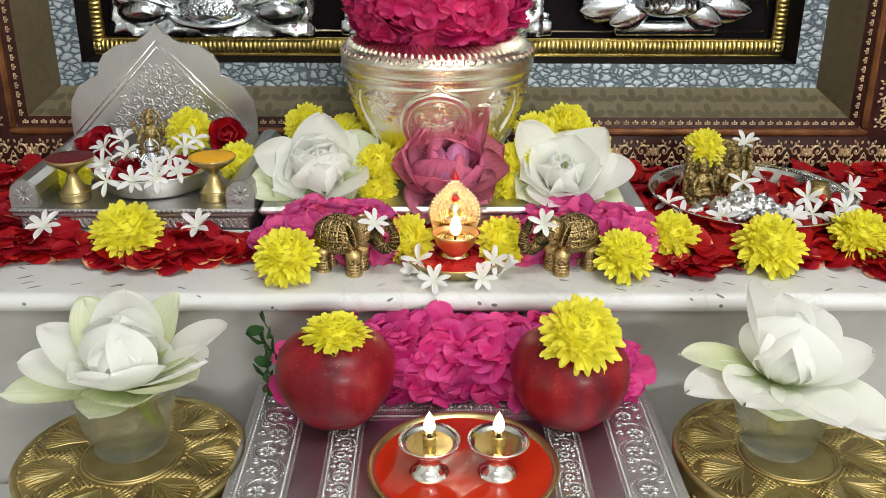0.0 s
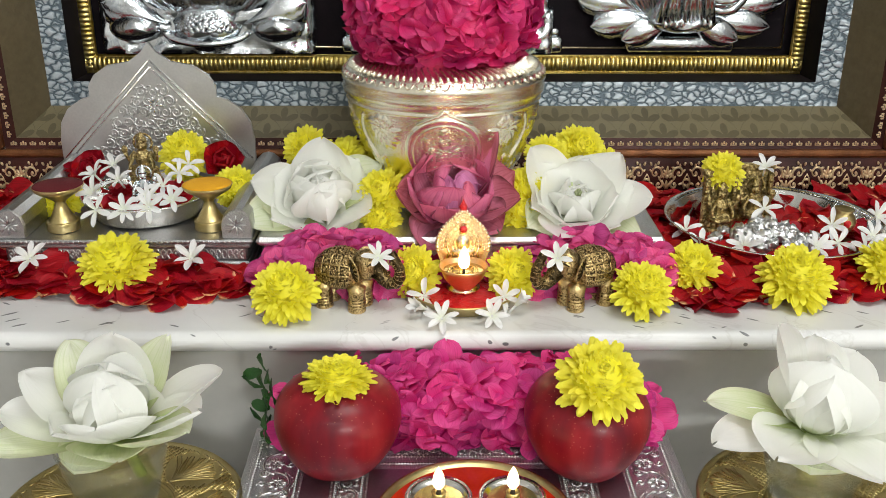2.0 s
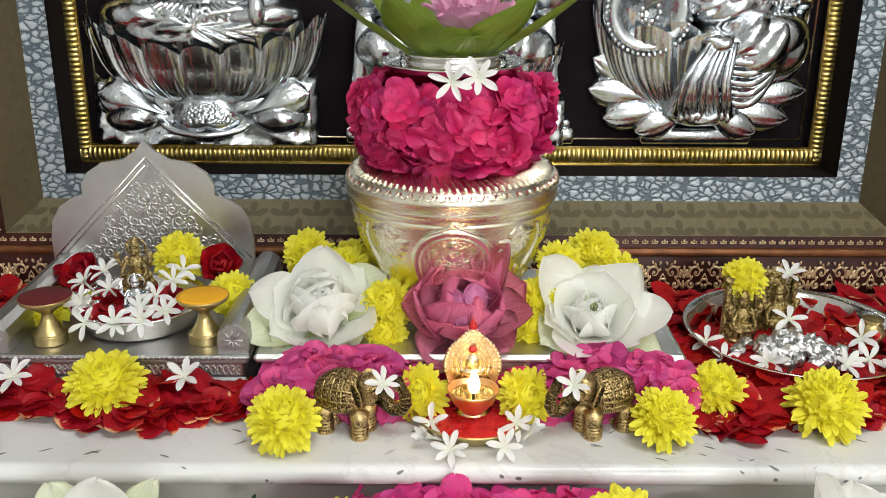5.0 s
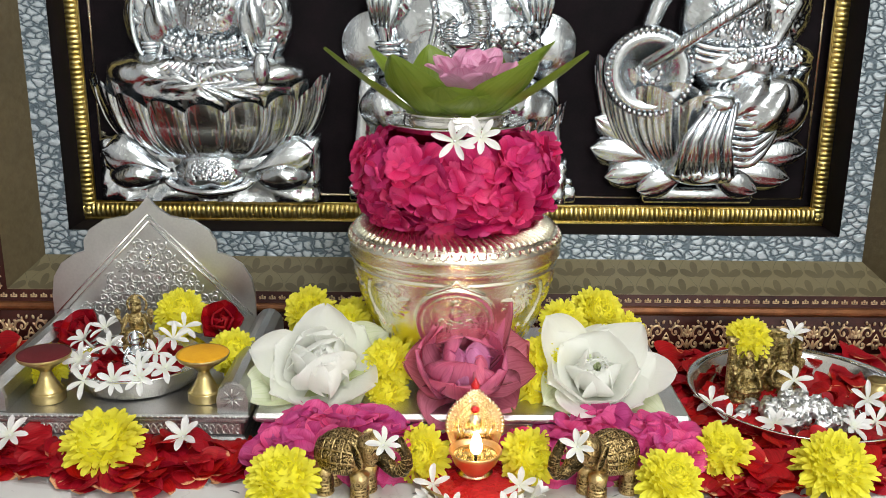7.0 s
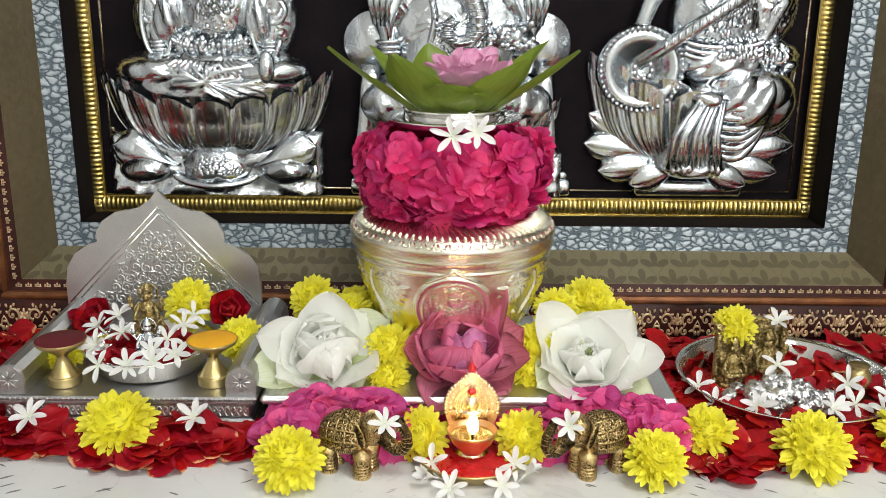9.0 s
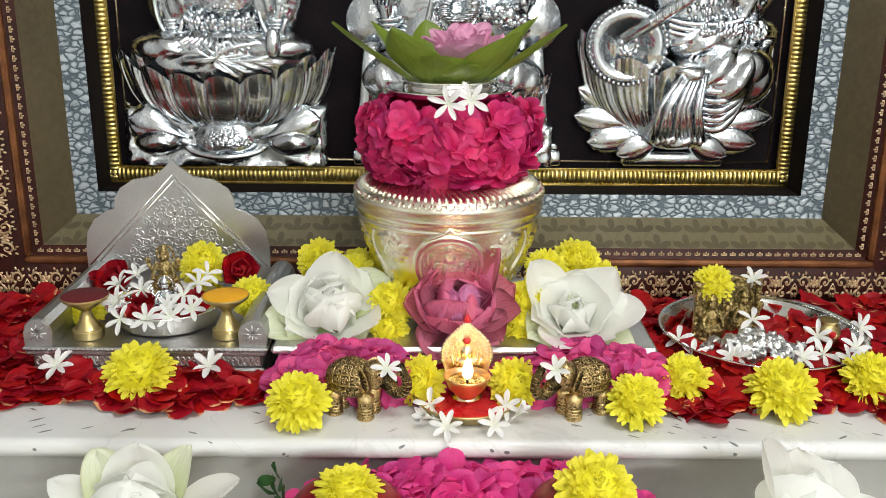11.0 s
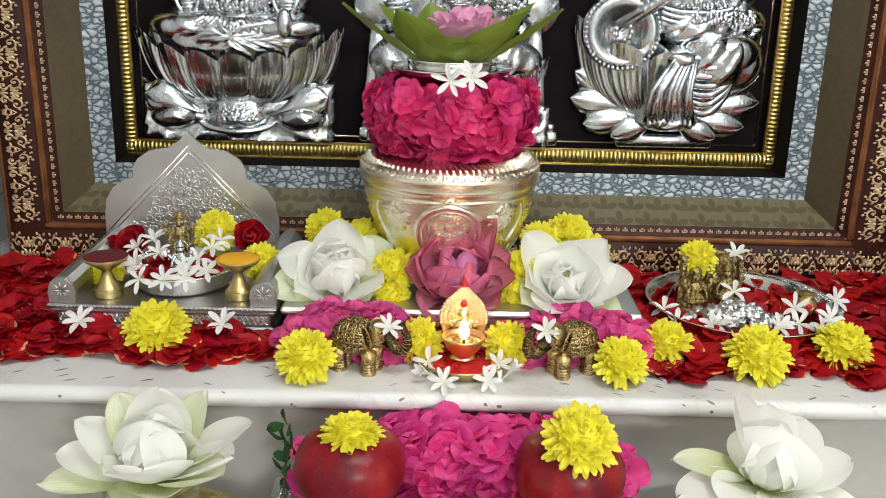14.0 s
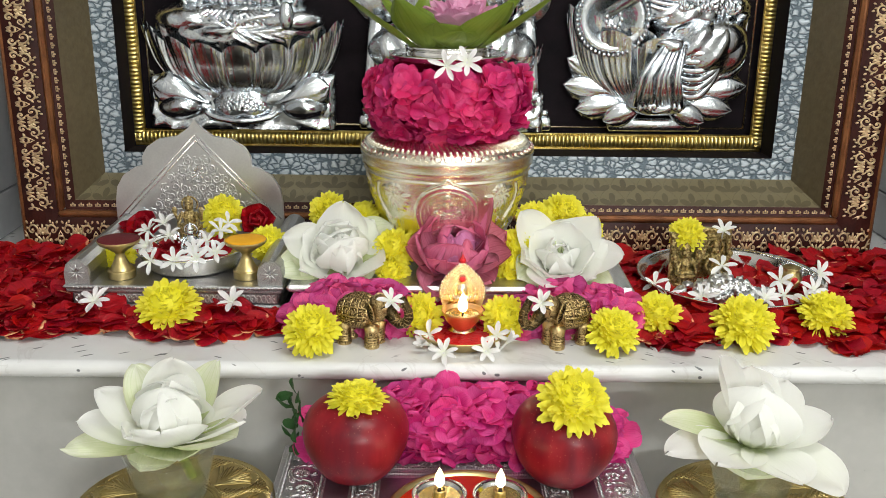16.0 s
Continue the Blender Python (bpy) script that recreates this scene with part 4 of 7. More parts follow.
def relief_middle():
    s = Shape()
    base_block(s, -0.108, 0.142, 0.147, 0.200)
    for x in (-0.104, 0.140):
        box(x - 0.010, x + 0.010, 1.188, 1.2115, 0.147, 0.166, 0.003, s)
        box(x - 0.006, x + 0.006, 1.190, 1.2115, 0.165, 0.176, 0.003, s)
    bowl_of_petals(s, 0.017, 0.170, 0.236, 0.112)
    for d in (-1, 1):
        lathe([(0, -0.004), (0.036, -0.004), (0.038, 0.0), (0.036, 0.004), (0, 0.005)], 40, s, pose(0.012 + d * 0.096, 1.208, 0.325, 90, 0, 0))
        fluted(s, 0.012 + d * 0.066, 0.255, 0.050, 0.036, 0.036, 14, 0.06, 1.204)
        arm(s, [(0.012 + d * 0.06, 0.400), (0.012 + d * 0.085, 0.345), (0.012 + d * 0.078, 0.300), (0.012 + d * 0.082, 0.350)], 0.013)
        tube([(0.012 + d * (0.030 + 0.004 * math.sin(k)), 1.176, 0.42 - 0.014 * k) for k in range(9)], 0.0045, 8, s)
        beads(s, [(0.012 + d * (0.042 - 0.0016 * k), 0.42 - 0.0065 * k) for k in range(18)], 0.0030, 1.172)
        fluted(s, 0.012 + d * 0.050, 0.47, 0.042, 0.055, 0.02, 7, 0.05, 1.204)
    ball(0.012, 1.202, 0.305, 0.070, 0.034, 0.070, 40, 24, s)
    worked(s, 0.012, 0.345, 0.078, 0.050, 0.024, 9, 1.200)
    worked(s, 0.012, 0.43, 0.052, 0.058, 0.034, 11, 1.196)
    for d in (-1, 1):
        worked(s, 0.012 + d * 0.072, 0.385, 0.034, 0.050, 0.022, 12 + d, 1.204, 7.0)
    trunk = [(0.010, 0.42), (0.016, 0.40), (0.026, 0.38), (0.034, 0.362), (0.034, 0.342), (0.024, 0.330), (0.010, 0.328), (0.000, 0.336), (0.000, 0.348), (0.008, 0.354)]
    tube([(x, 1.160, z) for x, z in trunk], 0.0135, 12, s, None, 1.0, lambda t: 1.1 - 0.6 * t)
    for k in range(22):
        i = k / 22 * (len(trunk) - 1)
        a, b = trunk[int(i)], trunk[int(i) + 1]
        ball(a[0] + (b[0] - a[0]) * (i % 1), 1.156, a[1] + (b[1] - a[1]) * (i % 1), 0.0146 * (1.08 - 0.6 * k / 22), 0.012, 0.0022, 8, 5, s)
    fluted(s, 0.072, 0.335, 0.030, 0.020, 0.034, 9, 0.06, 1.196)
    for k in range(40):
        ball(0.072 + random.uniform(-0.026, 0.026), 1.164, 0.335 + random.uniform(-0.012, 0.016), 0.004, 0.004, 0.004, 6, 4, s)
    jewels(s, 0.012, 0.318, 0.046, 0.020, 1.166, 120, 4)
    jewels(s, 0.012, 0.285, 0.058, 0.016, 1.166, 90, 5)
    for d in (-1, 1):
        for k in range(4):
            tube([(0.012 + d * (0.082 + 0.004 * k), 1.180, 0.345 + 0.001 * k), (0.012 + d * (0.078 + 0.007 * k), 1.172, 0.372), (0.012 + d * (0.076 + 0.008 * k), 1.174, 0.392 + 0.004 * (k % 2))], 0.0040, 8, s, None, 1.0, lambda t: 1.0 - 0.3 * t)
        tube([(0.012 + d * (0.100 + 0.012 * t), 1.196, 0.30 - 0.13 * t) for t in (0, 0.3, 0.6, 1.0)], 0.012, 8, s, None, 0.5)
    fluted(s, 0.012, 0.54, 0.045, 0.06, 0.02, 11, 0.05, 1.204)
    return s.mesh("silver_relief_plaque", CHROME)


def relief_right():
    s = Shape()
    box(0.227, 0.358, 1.190, 1.2115, 0.147, 0.166, 0.004, s)
    for d in (-1, 1):
        for k, (a, L, x0, z0) in enumerate(((112, 0.058, 0.016, 0.184), (98, 0.074, 0.034, 0.188), (82, 0.078, 0.048, 0.200), (64, 0.070, 0.058, 0.215))):
            relief_petal(s, 0.290 + d * x0, z0, d * a, L, 0.019, 1.192 + 0.004 * k, 0.010)
    bowl_of_petals(s, 0.289, 0.182, 0.278, 0.118, 6)
    relief_petal(s, 0.262, 0.196, 95, 0.056, 0.014, 1.166, 0.010)
    fluted(s, 0.291, 0.186, 0.044, 0.016, 0.044, 14, 0.05, 1.196)
    # skirt: one sheet in soft pleats, spreading downwards
    nu, nv = 60, 12
    v, f = [], []
    for i in range(nv + 1):
        t = i / nv
        for j in range(nu + 1):
            u = j / nu
            x = 0.280 + (u - 0.5) * (0.040 + 0.030 * t) + 0.022 * (1 - t)
            y = 1.176 - 0.018 * math.sin(math.pi * u) - 0.0026 * math.sin(u * 40 + 2.5 * t + 2 * math.sin(6 * u)) * (0.3 + t)
            v.append((x, y + 0.010 * t * t, 0.275 - 0.088 * t + 0.004 * math.sin(u * 40)))
    for i in range(nv):
        for j in range(nu):
            a = i * (nu + 1) + j
            f.append((a, a + nu + 1, a + nu + 2, a + 1))
    s.add(v, f)
    for k in range(6):
        tube([(x, 1.160 + 0.026 * abs(x - 0.340) / 0.07, z) for x, z in arc(0.330, 0.292 - 0.003 * k, 0.062 - 0.004 * k, 0.036 + 0.0085 * k, 238, 352, 16)], 0.0048, 8, s, None, 0.6)
    fluted(s, 0.368, 0.272, 0.042, 0.034, 0.042, 8, 0.02, 1.200)
    fluted(s, 0.300, 0.268, 0.030, 0.018, 0.046, 8, 0.04, 1.194)
    # the round sounding body of the long instrument and its neck
    lathe([(0, -0.006), (0.014, -0.004), (0.030, 0.003), (0.038, 0.010), (0.043, 0.008), (0.049, 0.004), (0.051, -0.004), (0.048, -0.012)], 48, s, pose(0.222, 1.178, 0.300, 90, 0, 0))
    beads(s, arc(0.222, 0.300, 0.047, 0.047, 0, 350, 46), 0.0030, 1.168)
    beads(s, arc(0.222, 0.300, 0.010, 0.010, 0, 320, 8), 0.0040, 1.162)
    tube([(0.215, 1.166, 0.306), (0.30, 1.166, 0.362), (0.42, 1.168, 0.441)], 0.0085, 10, s)
    for k in range(22):
        ball(0.245 + 0.0074 * k, 1.158, 0.327 + 0.0049 * k, 0.0022, 0.003, 0.0060, 6, 4, s)
    worked(s, 0.314, 0.355, 0.058, 0.064, 0.026, 6)
    worked(s, 0.316, 0.425, 0.066, 0.036, 0.026, 7)
    worked(s, 0.372, 0.372, 0.034, 0.050, 0.022, 8, 1.207, 7.0)
    for k in range(7):
        tube([(x, 1.174 + 0.012 * abs(x - 0.30) / 0.05, z) for x, z in arc(0.285 + 0.006 * k, 0.345, 0.030 + 0.004 * k, 0.070, 250, 330, 12)], 0.0028, 6, s)
    for k in range(3):
        tube([(x, 1.172, z) for x, z in arc(0.315, 0.335 - 0.007 * k, 0.046, 0.010, 190, 350, 14)], 0.0032, 7, s)
    arm(s, [(0.262, 0.42), (0.232, 0.375), (0.222, 0.345), (0.226, 0.315)], 0.011)
    arm(s, [(0.36, 0.42), (0.385, 0.375), (0.365, 0.335), (0.335, 0.315)], 0.010)
    arm(s, [(0.355, 0.285), (0.375, 0.290), (0.395, 0.300), (0.402, 0.310)], 0.009)
    fluted(s, 0.385, 0.315, 0.026, 0.018, 0.02, 9, 0.1, 1.200)
    beads(s, arc(0.312, 0.42, 0.035, 0.06, 200, 340, 24), 0.0028, 1.170)
    jewels(s, 0.318, 0.352, 0.044, 0.050, 1.174, 170, 8)
    jewels(s, 0.330, 0.318, 0.050, 0.016, 1.166, 110, 9, 0.0040)
    jewels(s, 0.386, 0.315, 0.017, 0.013, 1.178, 30, 10, 0.0045)
    fluted(s, 0.315, 0.306, 0.060, 0.026, 0.034, 16, 0.07, 1.200)
    fluted(s, 0.352, 0.262, 0.060, 0.044, 0.046, 14, 0.09, 1.200)
    for k in range(10):
        x = 0.262 + 0.0052 * k
        tube([(0.290 + 0.003 * k, 1.156, 0.270), (x + 0.004 * math.sin(1.7 * k), 1.152, 0.228), (x - 0.004 + 0.0015 * k, 1.158, 0.188)], 0.0038, 7, s, None, 1.0, lambda t: 0.8 + 0.4 * t)
    for k in range(9):
        ball(0.264 + 0.0065 * k, 1.158, 0.186 + 0.002 * (k % 2), 0.0042, 0.005, 0.0070, 8, 6, s)
    ball(0.315, 1.194, 0.500, 0.032, 0.024, 0.042, 18, 12, s)
    fluted(s, 0.315, 0.575, 0.036, 0.055, 0.022, 11, 0.05, 1.200)
    return s.mesh("silver_relief_plaque", CHROME)


for make in (relief_left, relief_middle, relief_right):
    thing("silver_relief_plaque", "shining silver relief of a seated form on a lotus", "relief plaque", pose(0, 0, 0), make(), "silver reliefs in the frame")


# ---- flowers ----
def mum_meshes(seed):
    """Three layers of a chrysanthemum: spread outer rays, cupped middle rays, tight heart."""
    rnd = random.Random(seed)
    out = []
    for name, n, a_lo, a_hi, L, W, rise, c0, c1 in (("outer_petals", 92, 70, 112, 0.0285, 0.0028, 0.012, -14, 26), ("middle_petals", 150, 34, 76, 0.0252, 0.0025, 0.013, -22, 18), ("heart_petals", 150, 0, 40, 0.0178, 0.0020, 0.0160, -34, 8)):
        s = Shape()
        for i in range(n):
            q = (i + 0.5) / n
            a = a_hi + (a_lo - a_hi) * q + rnd.uniform(-7, 7)
            sp = i * 137.508 + rnd.uniform(-9, 9)
            ln = L * rnd.uniform(0.82, 1.08) * (1 - 0.08 * q)
            petal(ln, W * rnd.uniform(0.85, 1.25), a, a + rnd.uniform(c0, c1), 0.40, 0.0012, 2.0, 1, 5, 0.02, rnd.random(), s, pose(0, 0, rise, 0, 0, sp), 0.74, 0.0, 0.30)
        out.append((name, s.mesh(name, YELLOW)))
    return out


MUM_CORE = ball(0, 0, 0.0165, 0.0185, 0.0185, 0.0155, 16, 10).mesh("core", YELLOW)
MUMS = [mum_meshes(11 + k) for k in range(4)]
mum_count = [0]


def mum(p, direction, spin=0.0, size=1.0, label="bright yellow chrysanthemum head with layered petals", group="yellow chrysanthemums"):
    k = mum_count[0]
    mum_count[0] += 1
    ob = thing("chrysanthemum", label, "flower", facing(p, direction, spin, size), None, group)
    for name, me in MUMS[k % 4]:
        part(name, me, ob)
    part("core", MUM_CORE, ob)
    return ob


def jasmine_mesh(seed, n=6, open_a=74):
    rnd = random.Random(seed)
    s = Shape()
    for i in range(n):
        a = 360 * i / n + rnd.uniform(-9, 9)
        petal(0.0175 * rnd.uniform(0.88, 1.1), 0.0031 * rnd.uniform(0.85, 1.15), open_a - 30 + rnd.uniform(-8, 8), open_a + rnd.uniform(2, 34), 0.35, 0.0012, 0.7, 2, 5, 0.03, rnd.random(), s, pose(0, 0, 0.004, 0, 0, a), 0.62, 0.0, 0.1)
    return s.mesh("petals", WHITEP)


JASMINE = [jasmine_mesh(31, 6), jasmine_mesh(32, 7, 80), jasmine_mesh(33, 6, 66), jasmine_mesh(34, 5, 84)]
BUD = jasmine_mesh(35, 6, 22)
STALK = tube([(0, 0, 0.0045), (0.0003, 0, -0.002), (0.0012, 0.0004, -0.009)], 0.0012, 6).mesh("stalk", WHITEP)
jas_count = [0]


def jasmine(p, direction=(0, -0.4, 1), spin=0.0, size=1.0, bud=False):
    k = jas_count[0]
    jas_count[0] += 1
    ob = thing("jasmine_flower", "half-closed white crape jasmine flower" if bud else "white crape jasmine flower with narrow open petals", "flower", facing(p, direction, spin, size * 0.86), None, "white jasmine flowers")
    part("petals", BUD if bud else JASMINE[k % 4], ob)
    part("stalk", STALK, ob)
    return ob


def lotus(name, label, m, rings, seed, stamens=None, group="", single=(), tip=1.3, wide=0.56, wave=0.030):
    """rings: count, length, half width, base lean, tip lean, cup, base radius, material, first angle. single: petals one by one, with their own angle."""
    rnd = random.Random(seed)
    ob = thing(name, label, "flower", m, None, group)
    todo = [(first + 360 * i / n + rnd.uniform(-9, 9), L * rnd.uniform(0.92, 1.07), W * rnd.uniform(0.90, 1.10), a0 + rnd.uniform(-6, 6), a1 + rnd.uniform(-10, 10), cup, r0, mat) for n, L, W, a0, a1, cup, r0, mat, first in rings for i in range(n)]
    for k, (a, L, W, a0, a1, cup, r0, mat) in enumerate(todo + list(single)):
        s = petal(L, W, a0, a1, cup, r0, (tip if a1 < 20 else tip * 0.35) + 0.6 * rnd.random(), 7, 14, wave * rnd.uniform(0.4, 1.3), rnd.random(), None, None, wide + rnd.uniform(-0.05, 0.05))
        # crumple the rim and fold the tip a little to one side
        ph, side = rnd.uniform(0, 6.28), rnd.uniform(-0.10, 0.10)
        for i, p in enumerate(s.v):
            u, v = s.uv[i][0] * 2 - 1, s.uv[i][1]
            lift = L * (0.022 * u * u * math.sin(9 * v + ph) + 0.012 * math.sin(4 * u + 7 * v + ph)) * v
            s.v[i] = p + Vector((side * L * v ** 3, lift, lift * 0.6))
        part("petal", s.mesh("petal", mat), ob, pose(0, 0, 0.0006 * (k % 5), 0, 0, a - 90))
    if stamens:
        s = Shape()
        for i in range(stamens):
            a, t = rnd.uniform(0, 6.28), rnd.uniform(0.1, 0.45)
            r = rnd.uniform(0.001, 0.006)
            tube([(r * math.cos(a), r * math.sin(a), 0.004), ((r + 0.02 * t) * math.cos(a), (r + 0.02 * t) * math.sin(a), 0.030), ((r + 0.03 * t) * math.cos(a), (r + 0.03 * t) * math.sin(a), 0.038)], 0.0013, 5, s)
        part("stamen_tuft", s.mesh("stamen_tuft", LOTUSG), ob, None, "pale green stamens")
    return ob


def floret_mesh(seed, mat):
    rnd = random.Random(seed)
    s = Shape()
    for i in range(5):
        petal(0.0195 * rnd.uniform(0.82, 1.12), 0.0108 * rnd.uniform(0.85, 1.12), 56 + rnd.uniform(-26, 16), 84 + rnd.uniform(-24, 34), 0.14, 0.001, 1.6, 3, 6, 0.085, rnd.random(), s, pose(0, 0, 0, 0, 0, 72 * i + rnd.uniform(-12, 12)), 0.62, 0.0, 0.1)
    return s.mesh("floret", mat)


FLORETS = [floret_mesh(50 + k, MAGENTA) for k in range(7)]
FLORETS_C = [floret_mesh(70 + k, MAGENTA_C) for k in range(6)]
FLORETS_B = [floret_mesh(60 + k, MAGENTA_B) for k in range(5)]
ROSEP = []
for k in range(6):
    rr = random.Random(80 + k)
    ROSEP.append(petal(0.030 * rr.uniform(0.8, 1.1), 0.0175 * rr.uniform(0.85, 1.1), 60, 118 + rr.uniform(-30, 16), 0.30 * rr.uniform(-0.4, 1.0), 0.0, 2.6, 3, 8, 0.08, k, None, pose(0, -0.013, 0), 0.64, 0.0, 0.2))


# ---- red petals strewn on the ledge ----
def blocked(x, y):
    """Where the silver seat, the tray and the thali stand."""
    if -0.408 < x < -0.168 and 0.852 < y < 1.06:
        return True
    if -0.168 < x < 0.205 and 0.79 < y < 1.07:
        return True
    return (x - 0.335) ** 2 + (y - 0.935) ** 2 < 0.085 ** 2


def front(x):
    """The ragged front line of the strewn petals."""
    if x < -0.16:
        return 0.80 + 0.014 * math.sin(x * 31) + 0.05 * max(0.0, -0.43 - x)
    return 0.792 + 0.012 * math.sin(x * 40 + 1.0)


def petal_bed():
    rnd = random.Random(5)
    s = Shape()
    loose = []
    for zone, n in (((-0.59, -0.125), 800), ((0.20, 0.62), 700)):
        k = 0
        while k < n:
            x, y = rnd.uniform(*zone), rnd.uniform(0.775, 1.062)
            if y < front(x) or blocked(x, y):
                continue
            k += 1
            z = 0.002 + 0.015 * rnd.random() ** 1.3 * min(1.0, (y - front(x)) / 0.05 + 0.2)
            m = Matrix.Translation((x, y, z)) @ Euler((rnd.uniform(-0.36, 0.36), rnd.uniform(-0.36, 0.36), rnd.uniform(0, 6.28))).to_matrix().to_4x4() @ Matrix.Scale(rnd.uniform(0.75, 1.15), 4)
            b = ROSEP[rnd.randrange(6)]
            if y < front(x) + 0.035 and len(loose) < 130:
                loose.append((m, rnd.randrange(6)))
            else:
                s.add(b.v, b.f, m, b.uv)
    tagged(new("rose_petal_bed", s.mesh("rose_petal_bed", RED)), "thick bed of dark red rose petals strewn over the ledge", "rose petals", "", "stuff")
    meshes = [b.mesh("rose_petal", RED) for b in ROSEP]
    for m, i in loose:
        thing("rose_petal", "loose red rose petal on the marble ledge", "petal", m, meshes[i], "loose red rose petals")


petal_bed()


# ---- magenta garlands ----
def garland(name, label, points, meshes, seed, size=1.0):
    """points: place and outward direction of each floret."""
    rnd = random.Random(seed)
    ob = thing(name, label, "garland", pose(0, 0, 0))
    for p, d in points:
        d = Vector(d) + Vector((rnd.uniform(-0.42, 0.42), rnd.uniform(-0.42, 0.42), rnd.uniform(-0.42, 0.42)))
        part("floret", meshes[rnd.randrange(len(meshes))], ob, facing(p, d, rnd.uniform(0, 360), size * rnd.uniform(0.85, 1.15)))
    return ob


KX, KY = 0.005, 0.965
pts = []
for i in range(128):
    a = 2 * math.pi * (i * 0.61803 % 1)
    t = (i + 0.5) / 128
    ph = radians(-76 + 132 * t)
    r = 0.060 + 0.022 * math.cos(ph)
    pts.append(((KX + r * math.cos(a), KY + r * math.sin(a), 0.2275 + 0.032 * math.sin(ph)), (math.cos(a) * math.cos(ph), math.sin(a) * math.cos(ph), math.sin(ph))))
kal_garland = garland("flower_garland", "thick magenta garland wound round the neck of the silver pot", pts, FLORETS, 3)
part("core", lathe([(0.045, 0.180), (0.066, 0.186), (0.076, 0.205), (0.074, 0.230), (0.060, 0.244), (0.045, 0.248)], 40).mesh("core", MAGENTA), kal_garland, pose(KX, KY, 0.010))

pts = []
for i in range(92):
    t = (i * 0.61803) % 1
    x = -0.118 + 0.285 * t
    ph = radians(-75 + 200 * ((i + 0.5) / 92))
    h = 0.033 * (1 - 0.42 * abs(2 * t - 1) ** 3)
    pts.append(((x, 0.712 - 0.024 * math.cos(ph), LOW + 0.034 + h + (h - 0.006) * math.sin(ph)), (0.35 * (2 * t - 1), -math.cos(ph), math.sin(ph))))
front_garland = garland("flower_garland", "bright magenta flower garland laid behind two apples", pts, FLORETS_C, 4, 1.16)
part("core", ball(0.025, 0.720, LOW + 0.066, 0.145, 0.022, 0.030, 24, 10).mesh("core", MAGENTA_C), front_garland)
for i in range(16):
    a = i * 137.5
    s = petal(0.021, 0.0052, 50, 85, 0.2, 0.002, 0.3, 1, 4, 0.08, i)
    part("leaf", s.mesh("leaf", DARKLEAF), front_garland, facing((-0.133 - 0.002 * (i % 3), 0.700 - 0.004 * (i % 4), -0.050 + 0.0042 * (i - 4)), (-1, -0.6, 0.5 * math.sin(a)), a), "small dark green leaf")

for x0, x1, seed in ((-0.155, -0.030, 6), (0.078, 0.203, 7)):
    pts = []
    n = 46
    for i in range(n):
        t = (i * 0.61803) % 1
        x = x0 + (x1 - x0) * t
        ph = radians(-30 + 150 * ((i + 0.5) / n))
        h = 0.031 * (1 - 0.6 * abs(2 * t - 1) ** 3)
        pts.append(((x, 0.838 - 0.022 * math.cos(ph), 0.010 + (h - 0.008) * max(0.0, math.sin(ph) + 0.2)), (0.4 * (2 * t - 1), -math.cos(ph), math.sin(ph) + 0.2)))
    g = garland("flower_cluster", "cluster of mauve pink florets lying on the marble", pts, FLORETS_B, seed, 1.18)
    part("core", ball((x0 + x1) / 2, 0.842, 0.010, (x1 - x0) / 2, 0.020, 0.020, 20, 8).mesh("core", MAGENTA_B), g)
# a low line of the same florets between the elephants
pts = [((-0.045 + 0.135 * ((i * 0.618) % 1), 0.845 + 0.012 * math.sin(i), 0.009 + 0.006 * (i % 3)), (0, -0.8, 0.8)) for i in range(16)]
garland("flower_cluster", "low line of deep pink florets behind the lamp", pts, FLORETS, 8, 0.9)


# ---- silver tray, pot and its top ----
def silver_tray():
    ob = thing("silver_plank", "low silver-covered plank with pressed pattern on the marble ledge", "plank", pose(0, 0, 0))
    part("top", box(-0.166, 0.206, 0.845, 1.060, 0.034, 0.042, 0.003).tidy("top", SILVER_EMB, False), ob)
    part("body", box(-0.160, 0.200, 0.851, 1.054, 0.0, 0.0335, 0.002).tidy("body", SILVER_EMB, False), ob)


silver_tray()


